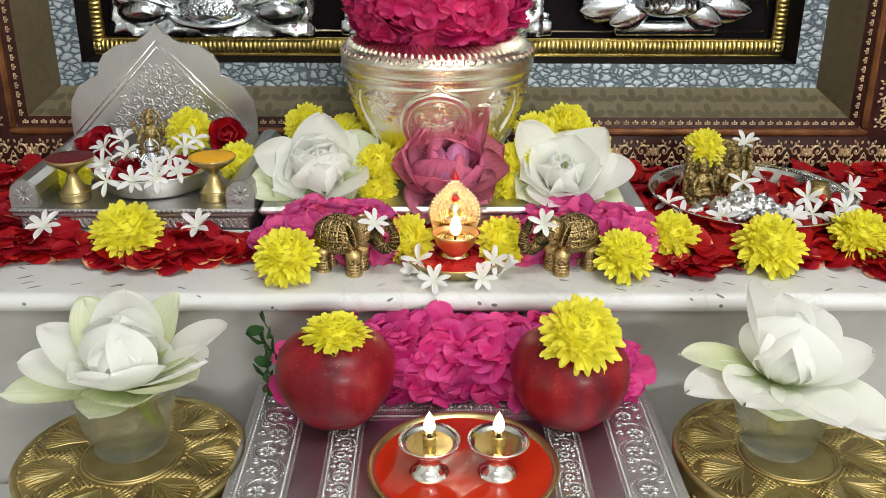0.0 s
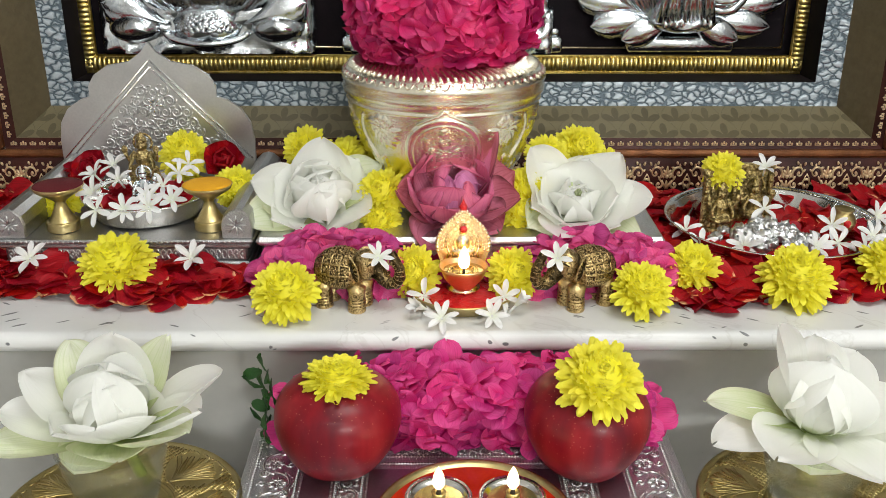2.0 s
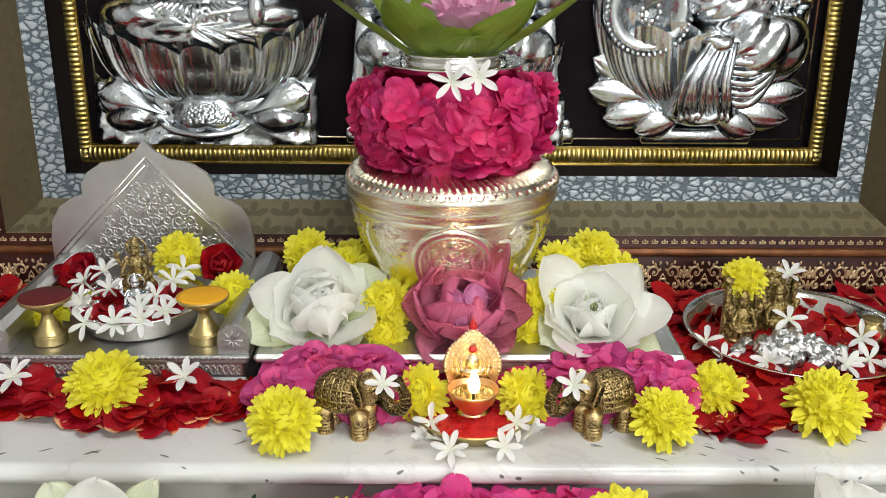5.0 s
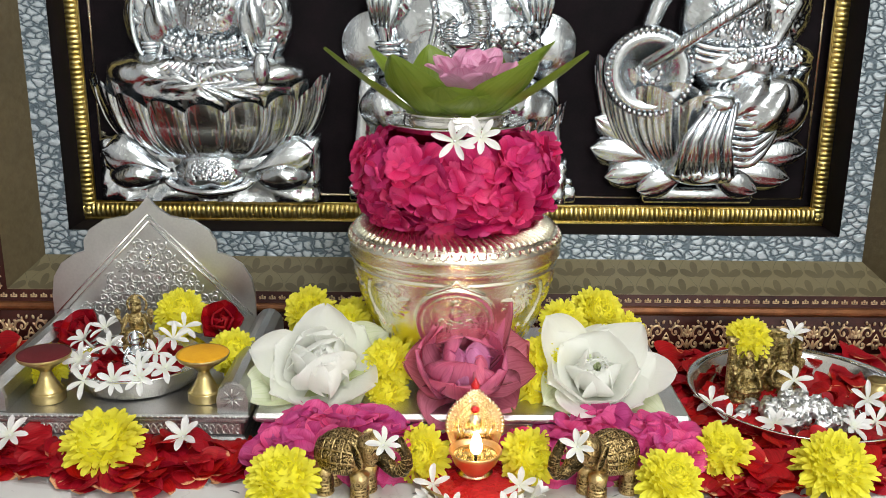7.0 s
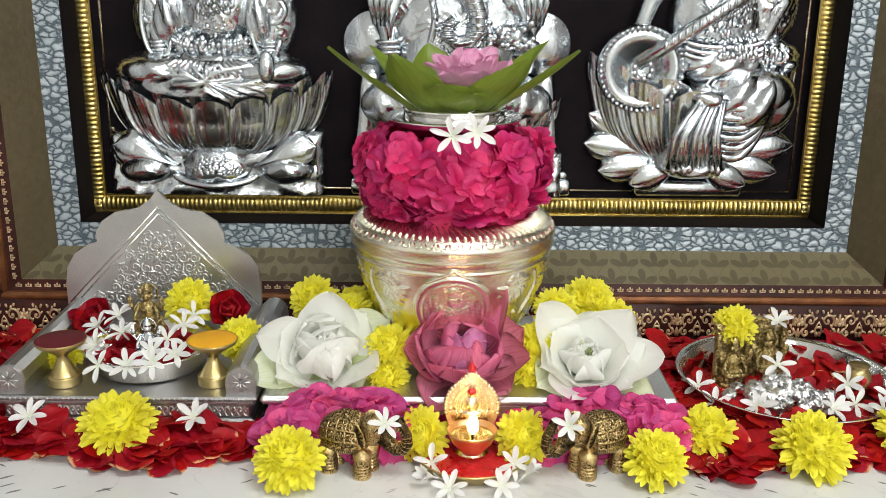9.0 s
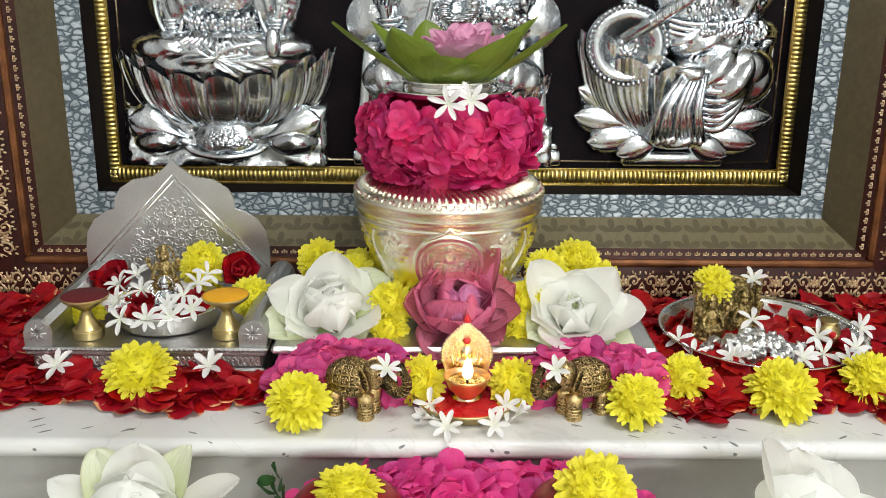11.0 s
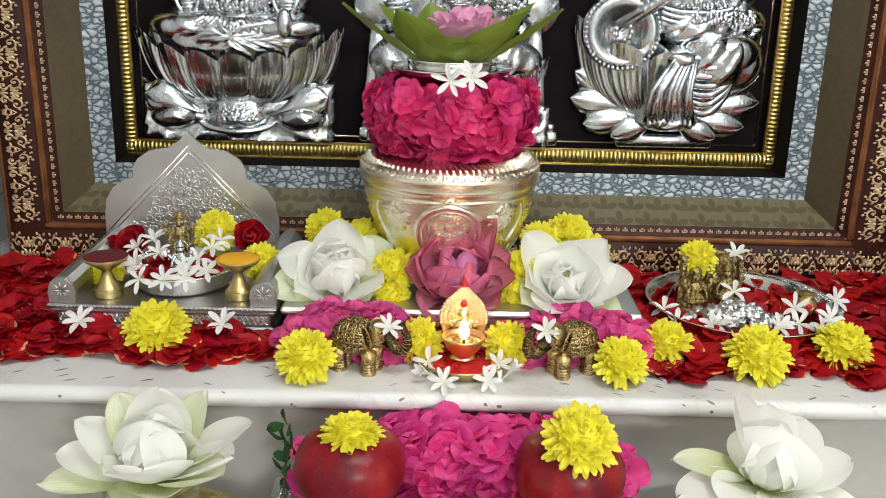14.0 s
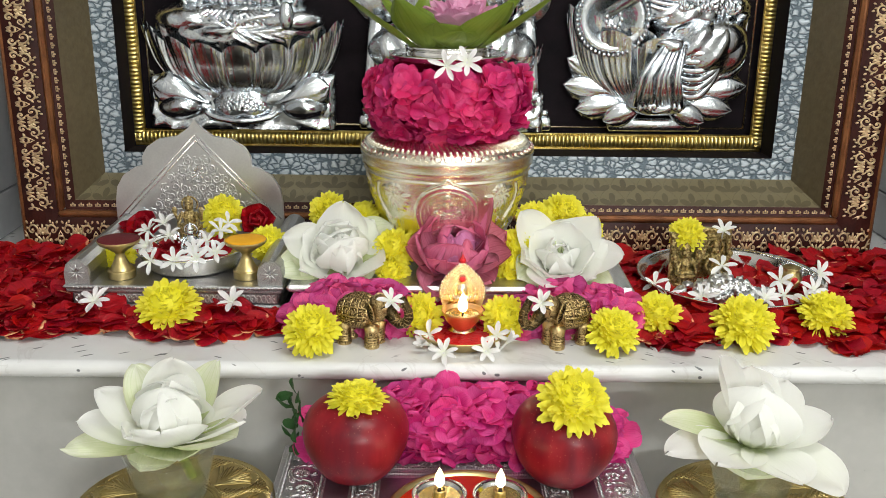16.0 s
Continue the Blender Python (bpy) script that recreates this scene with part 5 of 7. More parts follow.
def kalash():
    ob = thing("silver_pot", "round silver ritual pot with embossed flowers and a medallion", "pot", pose(KX, KY, 0.042))
    prof = [(0.0, 0.0), (0.050, 0.0), (0.056, 0.003), (0.058, 0.008), (0.058, 0.012), (0.069, 0.030), (0.0815, 0.060), (0.0905, 0.092), (0.0940, 0.108), (0.0945, 0.1115), (0.0975, 0.1135), (0.0985, 0.1175), (0.0975, 0.1235), (0.0990, 0.1250), (0.0985, 0.1295), (0.0925, 0.1365), (0.080, 0.1420), (0.064, 0.1450), (0.060, 0.150), (0.060, 0.205), (0.0, 0.206)]
    rs, zs = np.array([p[0] for p in prof]), np.array([p[1] for p in prof])
    ridge = lambda d, w: np.exp(-(d / w) ** 2)

    def bud(u, z, cu, cz, ang, L, w):
        """A raised leaf from (cu, cz) at ang degrees, with a sunk midrib."""
        c, s = math.cos(radians(ang)), math.sin(radians(ang))
        p, q = (u - cu) * c + (z - cz) * s, -(u - cu) * s + (z - cz) * c
        q = q - 0.16 * L * np.sin(np.clip(p / L, 0, 1) * 3.0)
        return np.sqrt(np.clip(1 - ((p - L / 2) / (L / 2)) ** 2 - (q / w) ** 2, 0, 1)) * (1 - 0.5 * ridge(q, 0.18 * w))

    def leafwork(u, z):
        """Height of the pressed flowers and leaves, mirrored about the medallion."""
        a, h = np.abs(u), np.zeros_like(u)
        for k in range(4):
            cu = 0.060 + 0.058 * k
            for ang in (-90, -60, -28, 5, 180, 208, 240):
                h = np.maximum(h, bud(a, z, cu, 0.089, ang, 0.021, 0.0048))
            for ang in (25, 65, 115, 155):
                h = np.maximum(h, 0.8 * bud(a, z, cu, 0.091, ang, 0.012, 0.0040))
            for cz, ang, L in ((0.040, 70, 0.030), (0.036, 120, 0.026), (0.034, 30, 0.026), (0.052, 150, 0.018), (0.060, 20, 0.020)):
                h = np.maximum(h, 0.9 * bud(a, z, cu + 0.020, cz, ang, L, 0.0050))
            d = np.hypot(a - cu, z - 0.090)
            h = np.maximum(h, ridge(d, 0.0035))
            stem = cu + 0.024 + 0.007 * np.sin(z * 95 + k)
            h = np.maximum(h, 0.7 * ridge(a - stem, 0.0012) * (z < 0.100))
        h = np.maximum(h, 0.6 * ridge(z - 0.1055, 0.0010))
        clear = np.clip((np.hypot(u, z - 0.066) - 0.040) / 0.002, 0, 1)
        return h * clear * np.clip((z - 0.016) / 0.006, 0, 1) * np.clip((0.1075 - z) / 0.0015, 0, 1)

    n = 560
    rows = sorted(set([float(z) for z in zs[1:]] + [0.012 + 0.096 * i / 84 for i in range(85)]))
    ang = np.arange(n) * 2 * math.pi / n
    v, f = [], []
    for z in rows:
        u = (np.mod(ang + math.pi / 2 + math.pi, 2 * math.pi) - math.pi) * 0.088
        r = np.interp(z, zs[1:], rs[1:]) + 0.0028 * leafwork(u, np.full(n, z))
        v += list(zip((r * np.cos(ang)).tolist(), (r * np.sin(ang)).tolist(), [z] * n))
    for i in range(len(rows) - 1):
        f += [(i * n + j, i * n + (j + 1) % n, i * n + n + (j + 1) % n, i * n + n + j) for j in range(n)]
    f.append(tuple(range(n - 1, -1, -1)))
    part("body", Shape().add(v, f).mesh("body", POT_SILVER), ob, None, "champagne-toned silver body pressed with leaves")

    def on_pot(u, z, lift=0.0004):
        # u metres round the belly from the front
        r = float(np.interp(z, zs[1:], rs[1:])) + lift
        a = -math.pi / 2 + u / 0.088
        return Vector((r * math.cos(a), r * math.sin(a), z))

    # raised band and rope of beads under the shoulder
    rope = Shape()
    for k in range(84):
        m = pose(0, 0, 0, 0, 0, 360 * k / 84)
        tube([(0.073, -0.0045, 0.1445), (0.080, -0.001, 0.1430), (0.087, 0.0025, 0.1398), (0.0925, 0.0035, 0.1368)], 0.0013, 6, rope, m, 1.0, lambda t: 0.7 + 0.5 * t)
    part("rope_band", rope.mesh("rope_band", POT_SILVER), ob)
    scallop = Shape()
    for k in range(56):
        m = pose(0, 0, 0, 0, 0, 360 * k / 56)
        tube([(0.0952, -0.0040, 0.1340), (0.0975, -0.0030, 0.1312), (0.0983, 0.0, 0.1298), (0.0975, 0.0030, 0.1312), (0.0952, 0.0040, 0.1340)], 0.0009, 6, scallop, m)
    part("scallop_band", scallop.mesh("scallop_band", POT_SILVER), ob)
    # medallion: a dished disc with a double rim and an indistinct seated form in low relief
    v, f, nr, na = [], [], 44, 120
    for i in range(nr + 1):
        q = 0.0395 * i / nr
        for j in range(na):
            a = 2 * math.pi * j / na
            u, z = q * math.cos(a), 0.066 + q * math.sin(a)
            h = 0.0019 * math.exp(-((q - 0.0355) / 0.0021) ** 2) + 0.0008 * math.exp(-((q - 0.0300) / 0.0009) ** 2)
            if q < 0.029:
                for cu, cz, ru, rz, top in ((0, 0.079, 0.0055, 0.0065, 1.0), (0, 0.064, 0.0085, 0.0100, 1.0), (-0.0125, 0.066, 0.0040, 0.0090, 0.8), (0.0125, 0.066, 0.0040, 0.0090, 0.8), (0, 0.050, 0.0185, 0.0060, 0.9), (0, 0.0885, 0.0042, 0.0050, 0.9), (-0.018, 0.078, 0.0035, 0.0070, 0.6), (0.018, 0.078, 0.0035, 0.0070, 0.6)):
                    h = max(h, 0.0013 * top * math.sqrt(max(0.0, 1 - ((u - cu) / ru) ** 2 - ((z - cz) / rz) ** 2)))
                h += 0.00030 * math.sin(u * 1050 + 2.2 * math.sin(z * 620)) * math.sin(z * 980 + 2.0 * math.sin(u * 560))
            v.append(on_pot(u, z, 0.0003 + h * min(1.0, (0.0395 - q) / 0.0008)))
    for i in range(nr):
        f += [(i * na + j, i * na + (j + 1) % na, i * na + na + (j + 1) % na, i * na + na + j) for j in range(na)]
    med = part("medallion", Shape().add(v, f).mesh("medallion", POT_SILVER), ob, None, "round embossed silver medallion")
    part("ogee_tip", tube([on_pot(x, z, 0.0012) for x, z in ((-0.024, 0.0975), (-0.012, 0.1030), (-0.004, 0.1065), (0.0, 0.1115), (0.004, 0.1065), (0.012, 0.1030), (0.024, 0.0975))], 0.0014, 6).mesh("ogee_tip", POT_SILVER), med)
    return ob


kalash()


def pot_cap():
    ob = thing("silver_dish", "shallow silver dish with a raised ring on top of the pot", "dish", pose(KX, KY, 0.2655))
    part("bowl", lathe([(0, 0), (0.045, 0.001), (0.060, 0.004), (0.0635, 0.008), (0.0645, 0.0095), (0.0635, 0.0105), (0.058, 0.0075), (0.048, 0.006), (0.047, 0.0155), (0.0485, 0.0175), (0.0475, 0.0190), (0.0455, 0.0185), (0.044, 0.008), (0, 0.007)], 64).mesh("bowl", SILVER), ob)


pot_cap()


def leaf_cup():
    ob = thing("leaf_bouquet", "fan of broad glossy green leaves in the dish on the pot", "leaves", pose(KX, KY, 0.2800))
    specs = [(196, 0.100, 0.022, 62, 46), (-20, 0.098, 0.022, 62, 46), (228, 0.072, 0.040, 56, 26), (282, 0.036, 0.038, 60, 50), (316, 0.072, 0.040, 58, 36), (258, 0.044, 0.040, 58, 46), (160, 0.070, 0.026, 52, 36), (20, 0.080, 0.026, 52, 40), (60, 0.06, 0.03, 46, 30), (110, 0.06, 0.03, 46, 30)]
    for k, (a, L, W, a0, a1) in enumerate(specs):
        s = petal(L, W, a0, a1, 0.30, 0.038, -0.6, 5, 12, 0.012, k, None, None, 0.40)
        part("leaf", s.mesh("leaf", LEAF), ob, pose(0, 0, 0.001 * k, 0, 0, a - 90))


leaf_cup()
lotus("pink_lotus", "half-open pale pink lotus nested in green leaves", pose(KX + 0.012, KY - 0.006, 0.281, 12, 0, 0) @ Matrix.Diagonal((1.12, 1.12, 0.88, 1)),
      [(8, 0.062, 0.017, 16, 44, 0.40, 0.006, LOTUSK, 10), (8, 0.060, 0.015, 8, 28, 0.42, 0.005, LOTUSK, 32), (6, 0.054, 0.014, 2, 14, 0.45, 0.004, LOTUSK, 5)], 21)
jasmine((0.002, 0.866, 0.272), (-0.1, -1, 0.25), 20, 1.2)
jasmine((0.022, 0.868, 0.275), (0.15, -1, 0.35), 70, 1.15)

# ---- lotuses on the tray ----
WL = "white lotus with folded back petals on the silver plank"
lotus("white_lotus", WL, facing((-0.113, 0.902, 0.050), (0.02, -0.62, 0.85), 12, 0.84),
      [(5, 0.062, 0.034, 62, 80, 0.25, 0.006, LOTUSG, 0), (6, 0.062, 0.036, 66, 52, 0.25, 0.006, LOTUSW, 24), (5, 0.064, 0.038, 68, -30, 0.25, 0.006, LOTUSW, 60), (4, 0.066, 0.036, 66, -62, 0.25, 0.006, LOTUSW, 20), (4, 0.062, 0.032, 60, -72, 0.25, 0.005, LOTUSW, 70), (8, 0.050, 0.010, 26, -22, 0.3, 0.006, LOTUSW, 40), (5, 0.046, 0.010, 24, -8, 0.3, 0.006, LOTUSG, 15)], 22, 20, "white lotuses",
      [(150, 0.078, 0.032, 62, 66, 0.30, 0.006, LOTUSW), (186, 0.082, 0.030, 70, 82, 0.25, 0.006, LOTUSG), (18, 0.080, 0.032, 66, 72, 0.30, 0.006, LOTUSG), (72, 0.076, 0.036, 58, 34, 0.30, 0.006, LOTUSW), (-40, 0.070, 0.036, 70, 46, 0.30, 0.006, LOTUSW)])
lotus("white_lotus", WL, facing((0.128, 0.893, 0.048), (-0.02, -0.58, 0.90), -20, 0.81),
      [(5, 0.068, 0.032, 62, 86, 0.20, 0.006, LOTUSG, 15), (6, 0.070, 0.034, 60, 58, 0.20, 0.006, LOTUSW, 40), (5, 0.060, 0.036, 60, 26, 0.25, 0.006, LOTUSW, 12), (5, 0.052, 0.030, 64, -48, 0.30, 0.006, LOTUSW, 40), (5, 0.048, 0.026, 60, -52, 0.30, 0.005, LOTUSW, 5), (8, 0.038, 0.009, 24, -10, 0.3, 0.005, LOTUSG, 10)], 23, 24, "white lotuses",
      [(158, 0.086, 0.034, 58, 50, 0.30, 0.006, LOTUSW), (70, 0.084, 0.036, 56, 48, 0.30, 0.006, LOTUSW), (16, 0.086, 0.034, 64, 66, 0.30, 0.006, LOTUSW), (-12, 0.086, 0.030, 70, 84, 0.25, 0.006, LOTUSG), (196, 0.082, 0.030, 70, 84, 0.25, 0.006, LOTUSG)], 0.7)
lotus("purple_lotus", "wilting purple pink lotus with folded petals on the silver plank", facing((0.014, 0.893, 0.052), (0.0, -0.62, 0.80), 0, 0.94),
      [(5, 0.062, 0.034, 78, 48, 0.35, 0.006, LOTUSD, 100), (5, 0.066, 0.036, 72, -6, 0.35, 0.006, LOTUSP, 40), (4, 0.068, 0.036, 68, -46, 0.30, 0.006, LOTUSP, 75), (3, 0.062, 0.030, 64, -66, 0.35, 0.006, LOTUSV, 90)], 24, None, "",
      [(206, 0.066, 0.028, 66, -66, 0.40, 0.007, LOTUSV), (332, 0.068, 0.029, 66, -66, 0.40, 0.008, LOTUSV), (58, 0.088, 0.026, 54, 30, 0.55, 0.008, LOTUSD), (46, 0.080, 0.024, 48, 34, 0.6, 0.008, LOTUSP), (-8, 0.070, 0.030, 76, 38, 0.5, 0.008, LOTUSD), (128, 0.066, 0.034, 62, 0, 0.4, 0.008, LOTUSD)], 1.5, 0.56, 0.040)


# ---- seat, cups and their contents ----
def cup_stand(x, y, powder, label):
    ob = thing("pedestal_cup", label, "cup", pose(x, y, 0.0375))
    part("stand", lathe([(0, 0), (0.0148, 0), (0.0150, 0.0005), (0.0150, 0.0080), (0.0149, 0.0085), (0.0128, 0.0088), (0.0124, 0.0092), (0.0094, 0.0145), (0.0064, 0.0205), (0.0046, 0.0260), (0.0060, 0.0285), (0.013, 0.0335), (0.0215, 0.0390), (0.0232, 0.0425), (0.0226, 0.0432), (0.0205, 0.0405), (0.0, 0.0365)], 40).mesh("stand", BRASS), ob, None, "turned brass stand")
    part("powder", lathe([(0, 0.0450), (0.010, 0.0447), (0.018, 0.0438), (0.0224, 0.0430), (0.0226, 0.0415)], 40).mesh("powder", powder), ob)


def silver_seat():
    ob = thing("silver_throne", "silver-covered ritual seat with bolster arms and an arched, engraved back", "throne", pose(0, 0, 0))
    X0, X1 = -0.407, -0.170
    for inset, lo, hi in ((0.0, 0.0005, 0.008), (0.004, 0.008, 0.014), (0.007, 0.014, 0.028), (0.002, 0.028, 0.0335), (0.0, 0.0335, 0.0370)):
        part("base_tier", box(X0 + inset, X1 - inset, 0.853 + inset, 1.05, lo, hi, 0.002).tidy("base_tier", SILVER_OLD, False), ob)
    edge = Shape()
    for k in range(46):
        x = X0 + 0.012 + (X1 - X0 - 0.024) * k / 45
        ball(x, 0.8598, 0.021, 0.0014, 0.001, 0.0014, 6, 4, edge)
        ball(x, 0.8528, 0.0353, 0.0013, 0.001, 0.0013, 6, 4, edge)
    zig = [[(X0 + 0.010 + 0.0016 * k, 0.021 + 0.0048 * math.sin(k * 0.9 + p)) for k in range(136)] for p in (0, math.pi)]
    emboss(zig, lambda u, w: Vector((u, 0.8596, w)), 0.0008, 5, edge)
    part("bead_band", edge.mesh("bead_band", SILVER_DULL), ob)
    for x in (X0 + 0.015, X1 - 0.015):
        a = Shape()
        prof = [(-0.014, 0.0), (-0.0145, 0.012), (-0.012, 0.021), (-0.006, 0.0265), (0.0, 0.0280), (0.006, 0.0265), (0.012, 0.021), (0.0145, 0.012), (0.014, 0.0)]
        ys = [0.858, 0.8605, 0.90, 0.95, 1.0, 1.046]
        v = [(x + px * (0.93 if i == 0 else 1.0), y, 0.0372 + pz * (0.95 if i == 0 else 1)) for i, y in enumerate(ys) for px, pz in prof]
        k = len(prof)
        f = [(i * k + j, i * k + j + 1, i * k + k + j + 1, i * k + k + j) for i in range(len(ys) - 1) for j in range(k - 1)]
        f += [tuple(range(k)), tuple(range((len(ys) - 1) * k, len(ys) * k))]
        arm_ob = part("bolster", a.add(v, f).tidy("bolster", SILVER_OLD, False), ob)
        face = lambda u, w: Vector((x + u, 0.8572, 0.0372 + w))
        ro = [[(0.009 * math.cos(radians(b)) * c, 0.013 + 0.009 * math.sin(radians(b)) * c) for c in (0.2, 1.0)] for b in range(0, 360, 45)]
        part("rosette", emboss(ro, face, 0.0008).mesh("rosette", SILVER_DULL), arm_ob)
    # arched back: stepped outline, leaning slightly
    half = [(0.0, 0.1840), (0.008, 0.1740), (0.022, 0.1640), (0.045, 0.1600), (0.060, 0.1500), (0.067, 0.1380), (0.067, 0.1270), (0.078, 0.1235), (0.092, 0.1140), (0.101, 0.0990), (0.104, 0.080), (0.104, 0.036)]
    outline = [(-x, z) for x, z in reversed(half[1:])] + half
    v = [(x, 0.0, z) for x, z in outline] + [(x, 0.005, z) for x, z in outline]
    n = len(outline)
    f = [tuple(range(n - 1, -1, -1)), tuple(range(n, 2 * n))] + [(i, (i + 1) % n, n + (i + 1) % n, n + i) for i in range(n)]
    back_m = pose(-0.302, 1.040, 0)
    back = part("back_panel", Shape().add(v, f).tidy("back_panel", SILVER_DULL, False), ob, back_m, "plain brushed silver arched back")
    flat = lambda u, w: Vector((u, -0.0006, w))
    lines = [[(0, 0.166), (-0.101, 0.060)], [(0, 0.166), (0.101, 0.060)], [(0, 0.1585), (-0.094, 0.060)], [(0, 0.1585), (0.094, 0.060)]]
    scrolls = []
    rr = random.Random(4)
    for row in range(8):
        z = 0.066 + 0.0112 * row
        w = (0.1545 - z) * 0.95 - 0.006
        m = max(0, int(w / 0.0115))
        for k in range(-m, m + 1):
            x = k * 0.0115 + (0.0057 if row % 2 else 0.0)
            if abs(x) < w:
                c, way = z + rr.uniform(-0.001, 0.001), 1 if k < 0 else -1
                start = rr.uniform(0, 360)
                scrolls.append(spiral(x, c, 0.0058, 1.35, start, way, 16))
                for b in (40, 110, 180):
                    e = radians(start + b)
                    scrolls.append([(x + 0.0056 * math.cos(e), c + 0.0056 * math.sin(e)), (x + 0.0072 * math.cos(e + 0.3), c + 0.0072 * math.sin(e + 0.3)), (x + 0.0080 * math.cos(e + 0.7), c + 0.0080 * math.sin(e + 0.7))])
    for a in range(0, 360, 45):
        lines.append([(0.002 * math.cos(radians(a)), 0.118 + 0.002 * math.sin(radians(a))), (0.010 * math.cos(radians(a)), 0.118 + 0.010 * math.sin(radians(a)))])
    part("engraved_border", emboss(lines, flat, 0.0010).mesh("engraved_border", SILVER), back)
    part("engraving", emboss(scrolls, flat, 0.0009, 5, None, lambda t: 1.2 - 0.6 * t).mesh("engraving", SILVER_DULL), back)
    rows = [(d * (0.0975 * t), 0.1623 - 0.1023 * t) for d in (-1, 1) for t in [k / 36 for k in range(37)]]
    part("bead_line", dots(rows, flat, 0.0009).mesh("bead_line", SILVER_DULL), back)


silver_seat()
cup_stand(-0.352, 0.883, KUMKUM, "small brass pedestal cup heaped with dark red powder")
cup_stand(-0.215, 0.886, TURMERIC, "small brass pedestal cup heaped with orange yellow powder")


def petals_in(x, y, z, r, n, seed, label, dome=0.006):
    rnd = random.Random(seed)
    s = Shape()
    for k in range(n):
        a, q = rnd.uniform(0, 6.28), rnd.random() ** 0.5
        m = Matrix.Translation((x + r * q * math.cos(a), y + r * q * math.sin(a), z + dome * (1 - q) + 0.003 * rnd.random())) @ Euler((rnd.uniform(-0.6, 0.6), rnd.uniform(-0.6, 0.6), rnd.uniform(0, 6.28))).to_matrix().to_4x4() @ Matrix.Scale(0.62, 4)
        b = ROSEP[rnd.randrange(6)]
        s.add(b.v, b.f, m, b.uv)
    tagged(new("rose_petals", s.mesh("rose_petals", RED)), label, "rose petals", "", "stuff")


def plate(x, y, z, r, h, mat, label, rim=0.004, name="round_plate"):
    ob = thing(name, label, "plate", pose(x, y, z))
    part("dish", lathe([(0, 0.0), (r * 0.80, 0.0), (r * 0.86, h * 0.12), (r * 0.955, h * 0.85), (r, h), (r + 0.0008, h + 0.0012), (r - 0.0008, h + 0.0018), (r * 0.94, h * 0.92), (r * 0.84, h * 0.16 + 0.001), (0, 0.0016)], 72).mesh("dish", mat), ob)
    return ob


def small_idol(name, label, m, mat, seed=0, h=0.042, plaque=False):
    """A plain little seated form on a stepped base, one mesh."""
    s = Shape()
    k = h / 0.042
    box(-0.012 * k, 0.012 * k, -0.009 * k, 0.009 * k, 0, 0.004 * k, 0.001, s)
    for j in range(14):
        a = 2 * math.pi * j / 14
        ball(0.0105 * k * math.cos(a), 0.0078 * k * math.sin(a), 0.0065 * k, 0.0027 * k, 0.0022 * k, 0.0032 * k, 8, 5, s)
    ball(0, -0.001 * k, 0.0125 * k, 0.0125 * k, 0.008 * k, 0.0048 * k, 24, 12, s)
    ball(0, 0, 0.0215 * k, 0.0064 * k, 0.0050 * k, 0.0088 * k, 20, 12, s)
    ball(0, 0, 0.0325 * k, 0.0044 * k, 0.0045 * k, 0.0050 * k, 16, 10, s)
    lathe([(0, 0), (0.0046 * k, 0), (0.0040 * k, 0.0015 * k), (0.0042 * k, 0.003 * k), (0.0026 * k, 0.0045 * k), (0.0028 * k, 0.0055 * k), (0.0010 * k, 0.0075 * k), (0, 0.009 * k)], 14, s, pose(0, 0, 0.0355 * k))
    for d in (-1, 1):
        tube([(d * 0.006 * k, 0, 0.027 * k), (d * 0.0115 * k, -0.002 * k, 0.021 * k), (d * 0.0125 * k, -0.005 * k, 0.0285 * k)], 0.0019 * k, 8, s)
        ball(d * 0.0127 * k, -0.005 * k, 0.0305 * k, 0.0026 * k, 0.0020 * k, 0.0034 * k, 10, 6, s)
        tube([(d * 0.0055 * k, -0.003 * k, 0.026 * k), (d * 0.0095 * k, -0.005 * k, 0.018 * k), (d * 0.0080 * k, -0.009 * k, 0.0145 * k)], 0.0017 * k, 8, s)
        tube([(d * 0.0110 * k, -0.005 * k, 0.0120 * k), (d * 0.004 * k, -0.0098 * k, 0.0115 * k), (-d * 0.004 * k, -0.0095 * k, 0.0125 * k)], 0.0024 * k, 8, s)
    for j in range(9):
        a = radians(200 + 17.5 * j)
        ball(0.0058 * k * math.cos(a), -0.0046 * k, 0.0255 * k + 0.0045 * k * math.sin(a), 0.0009 * k, 0.0009 * k, 0.0009 * k, 6, 4, s)
    # halo ring behind the head
    tube([(0.0075 * k * math.cos(radians(a)), 0.0035 * k, 0.034 * k + 0.0075 * k * math.sin(radians(a))) for a in range(-40, 221, 20)], 0.0010 * k, 6, s)
    if plaque:
        box(-0.0135 * k, 0.0135 * k, 0.006 * k, 0.0105 * k, 0, 0.048 * k, 0.001, s)
        box(-0.0150 * k, 0.0150 * k, 0.005 * k, 0.0115 * k, 0.046 * k, 0.052 * k, 0.001, s)
        for z in (0.038, 0.0405, 0.043):
            tube([(-0.0125 * k, 0.0058 * k, z * k), (0.0125 * k, 0.0058 * k, z * k)], 0.0006 * k, 6, s)
        for d in (-1, 1):
            lathe([(0.0022 * k, 0), (0.0018 * k, 0.02 * k), (0.0024 * k, 0.046 * k)], 10, s, pose(d * 0.0125 * k, 0.004 * k, 0))
            for j in range(9):
                ball(d * 0.0125 * k, 0.0022 * k, (0.004 + 0.005 * j) * k, 0.0024 * k, 0.0014 * k, 0.0016 * k, 8, 5, s)
    thing(name, label, "statuette", m, s.mesh(name, mat))


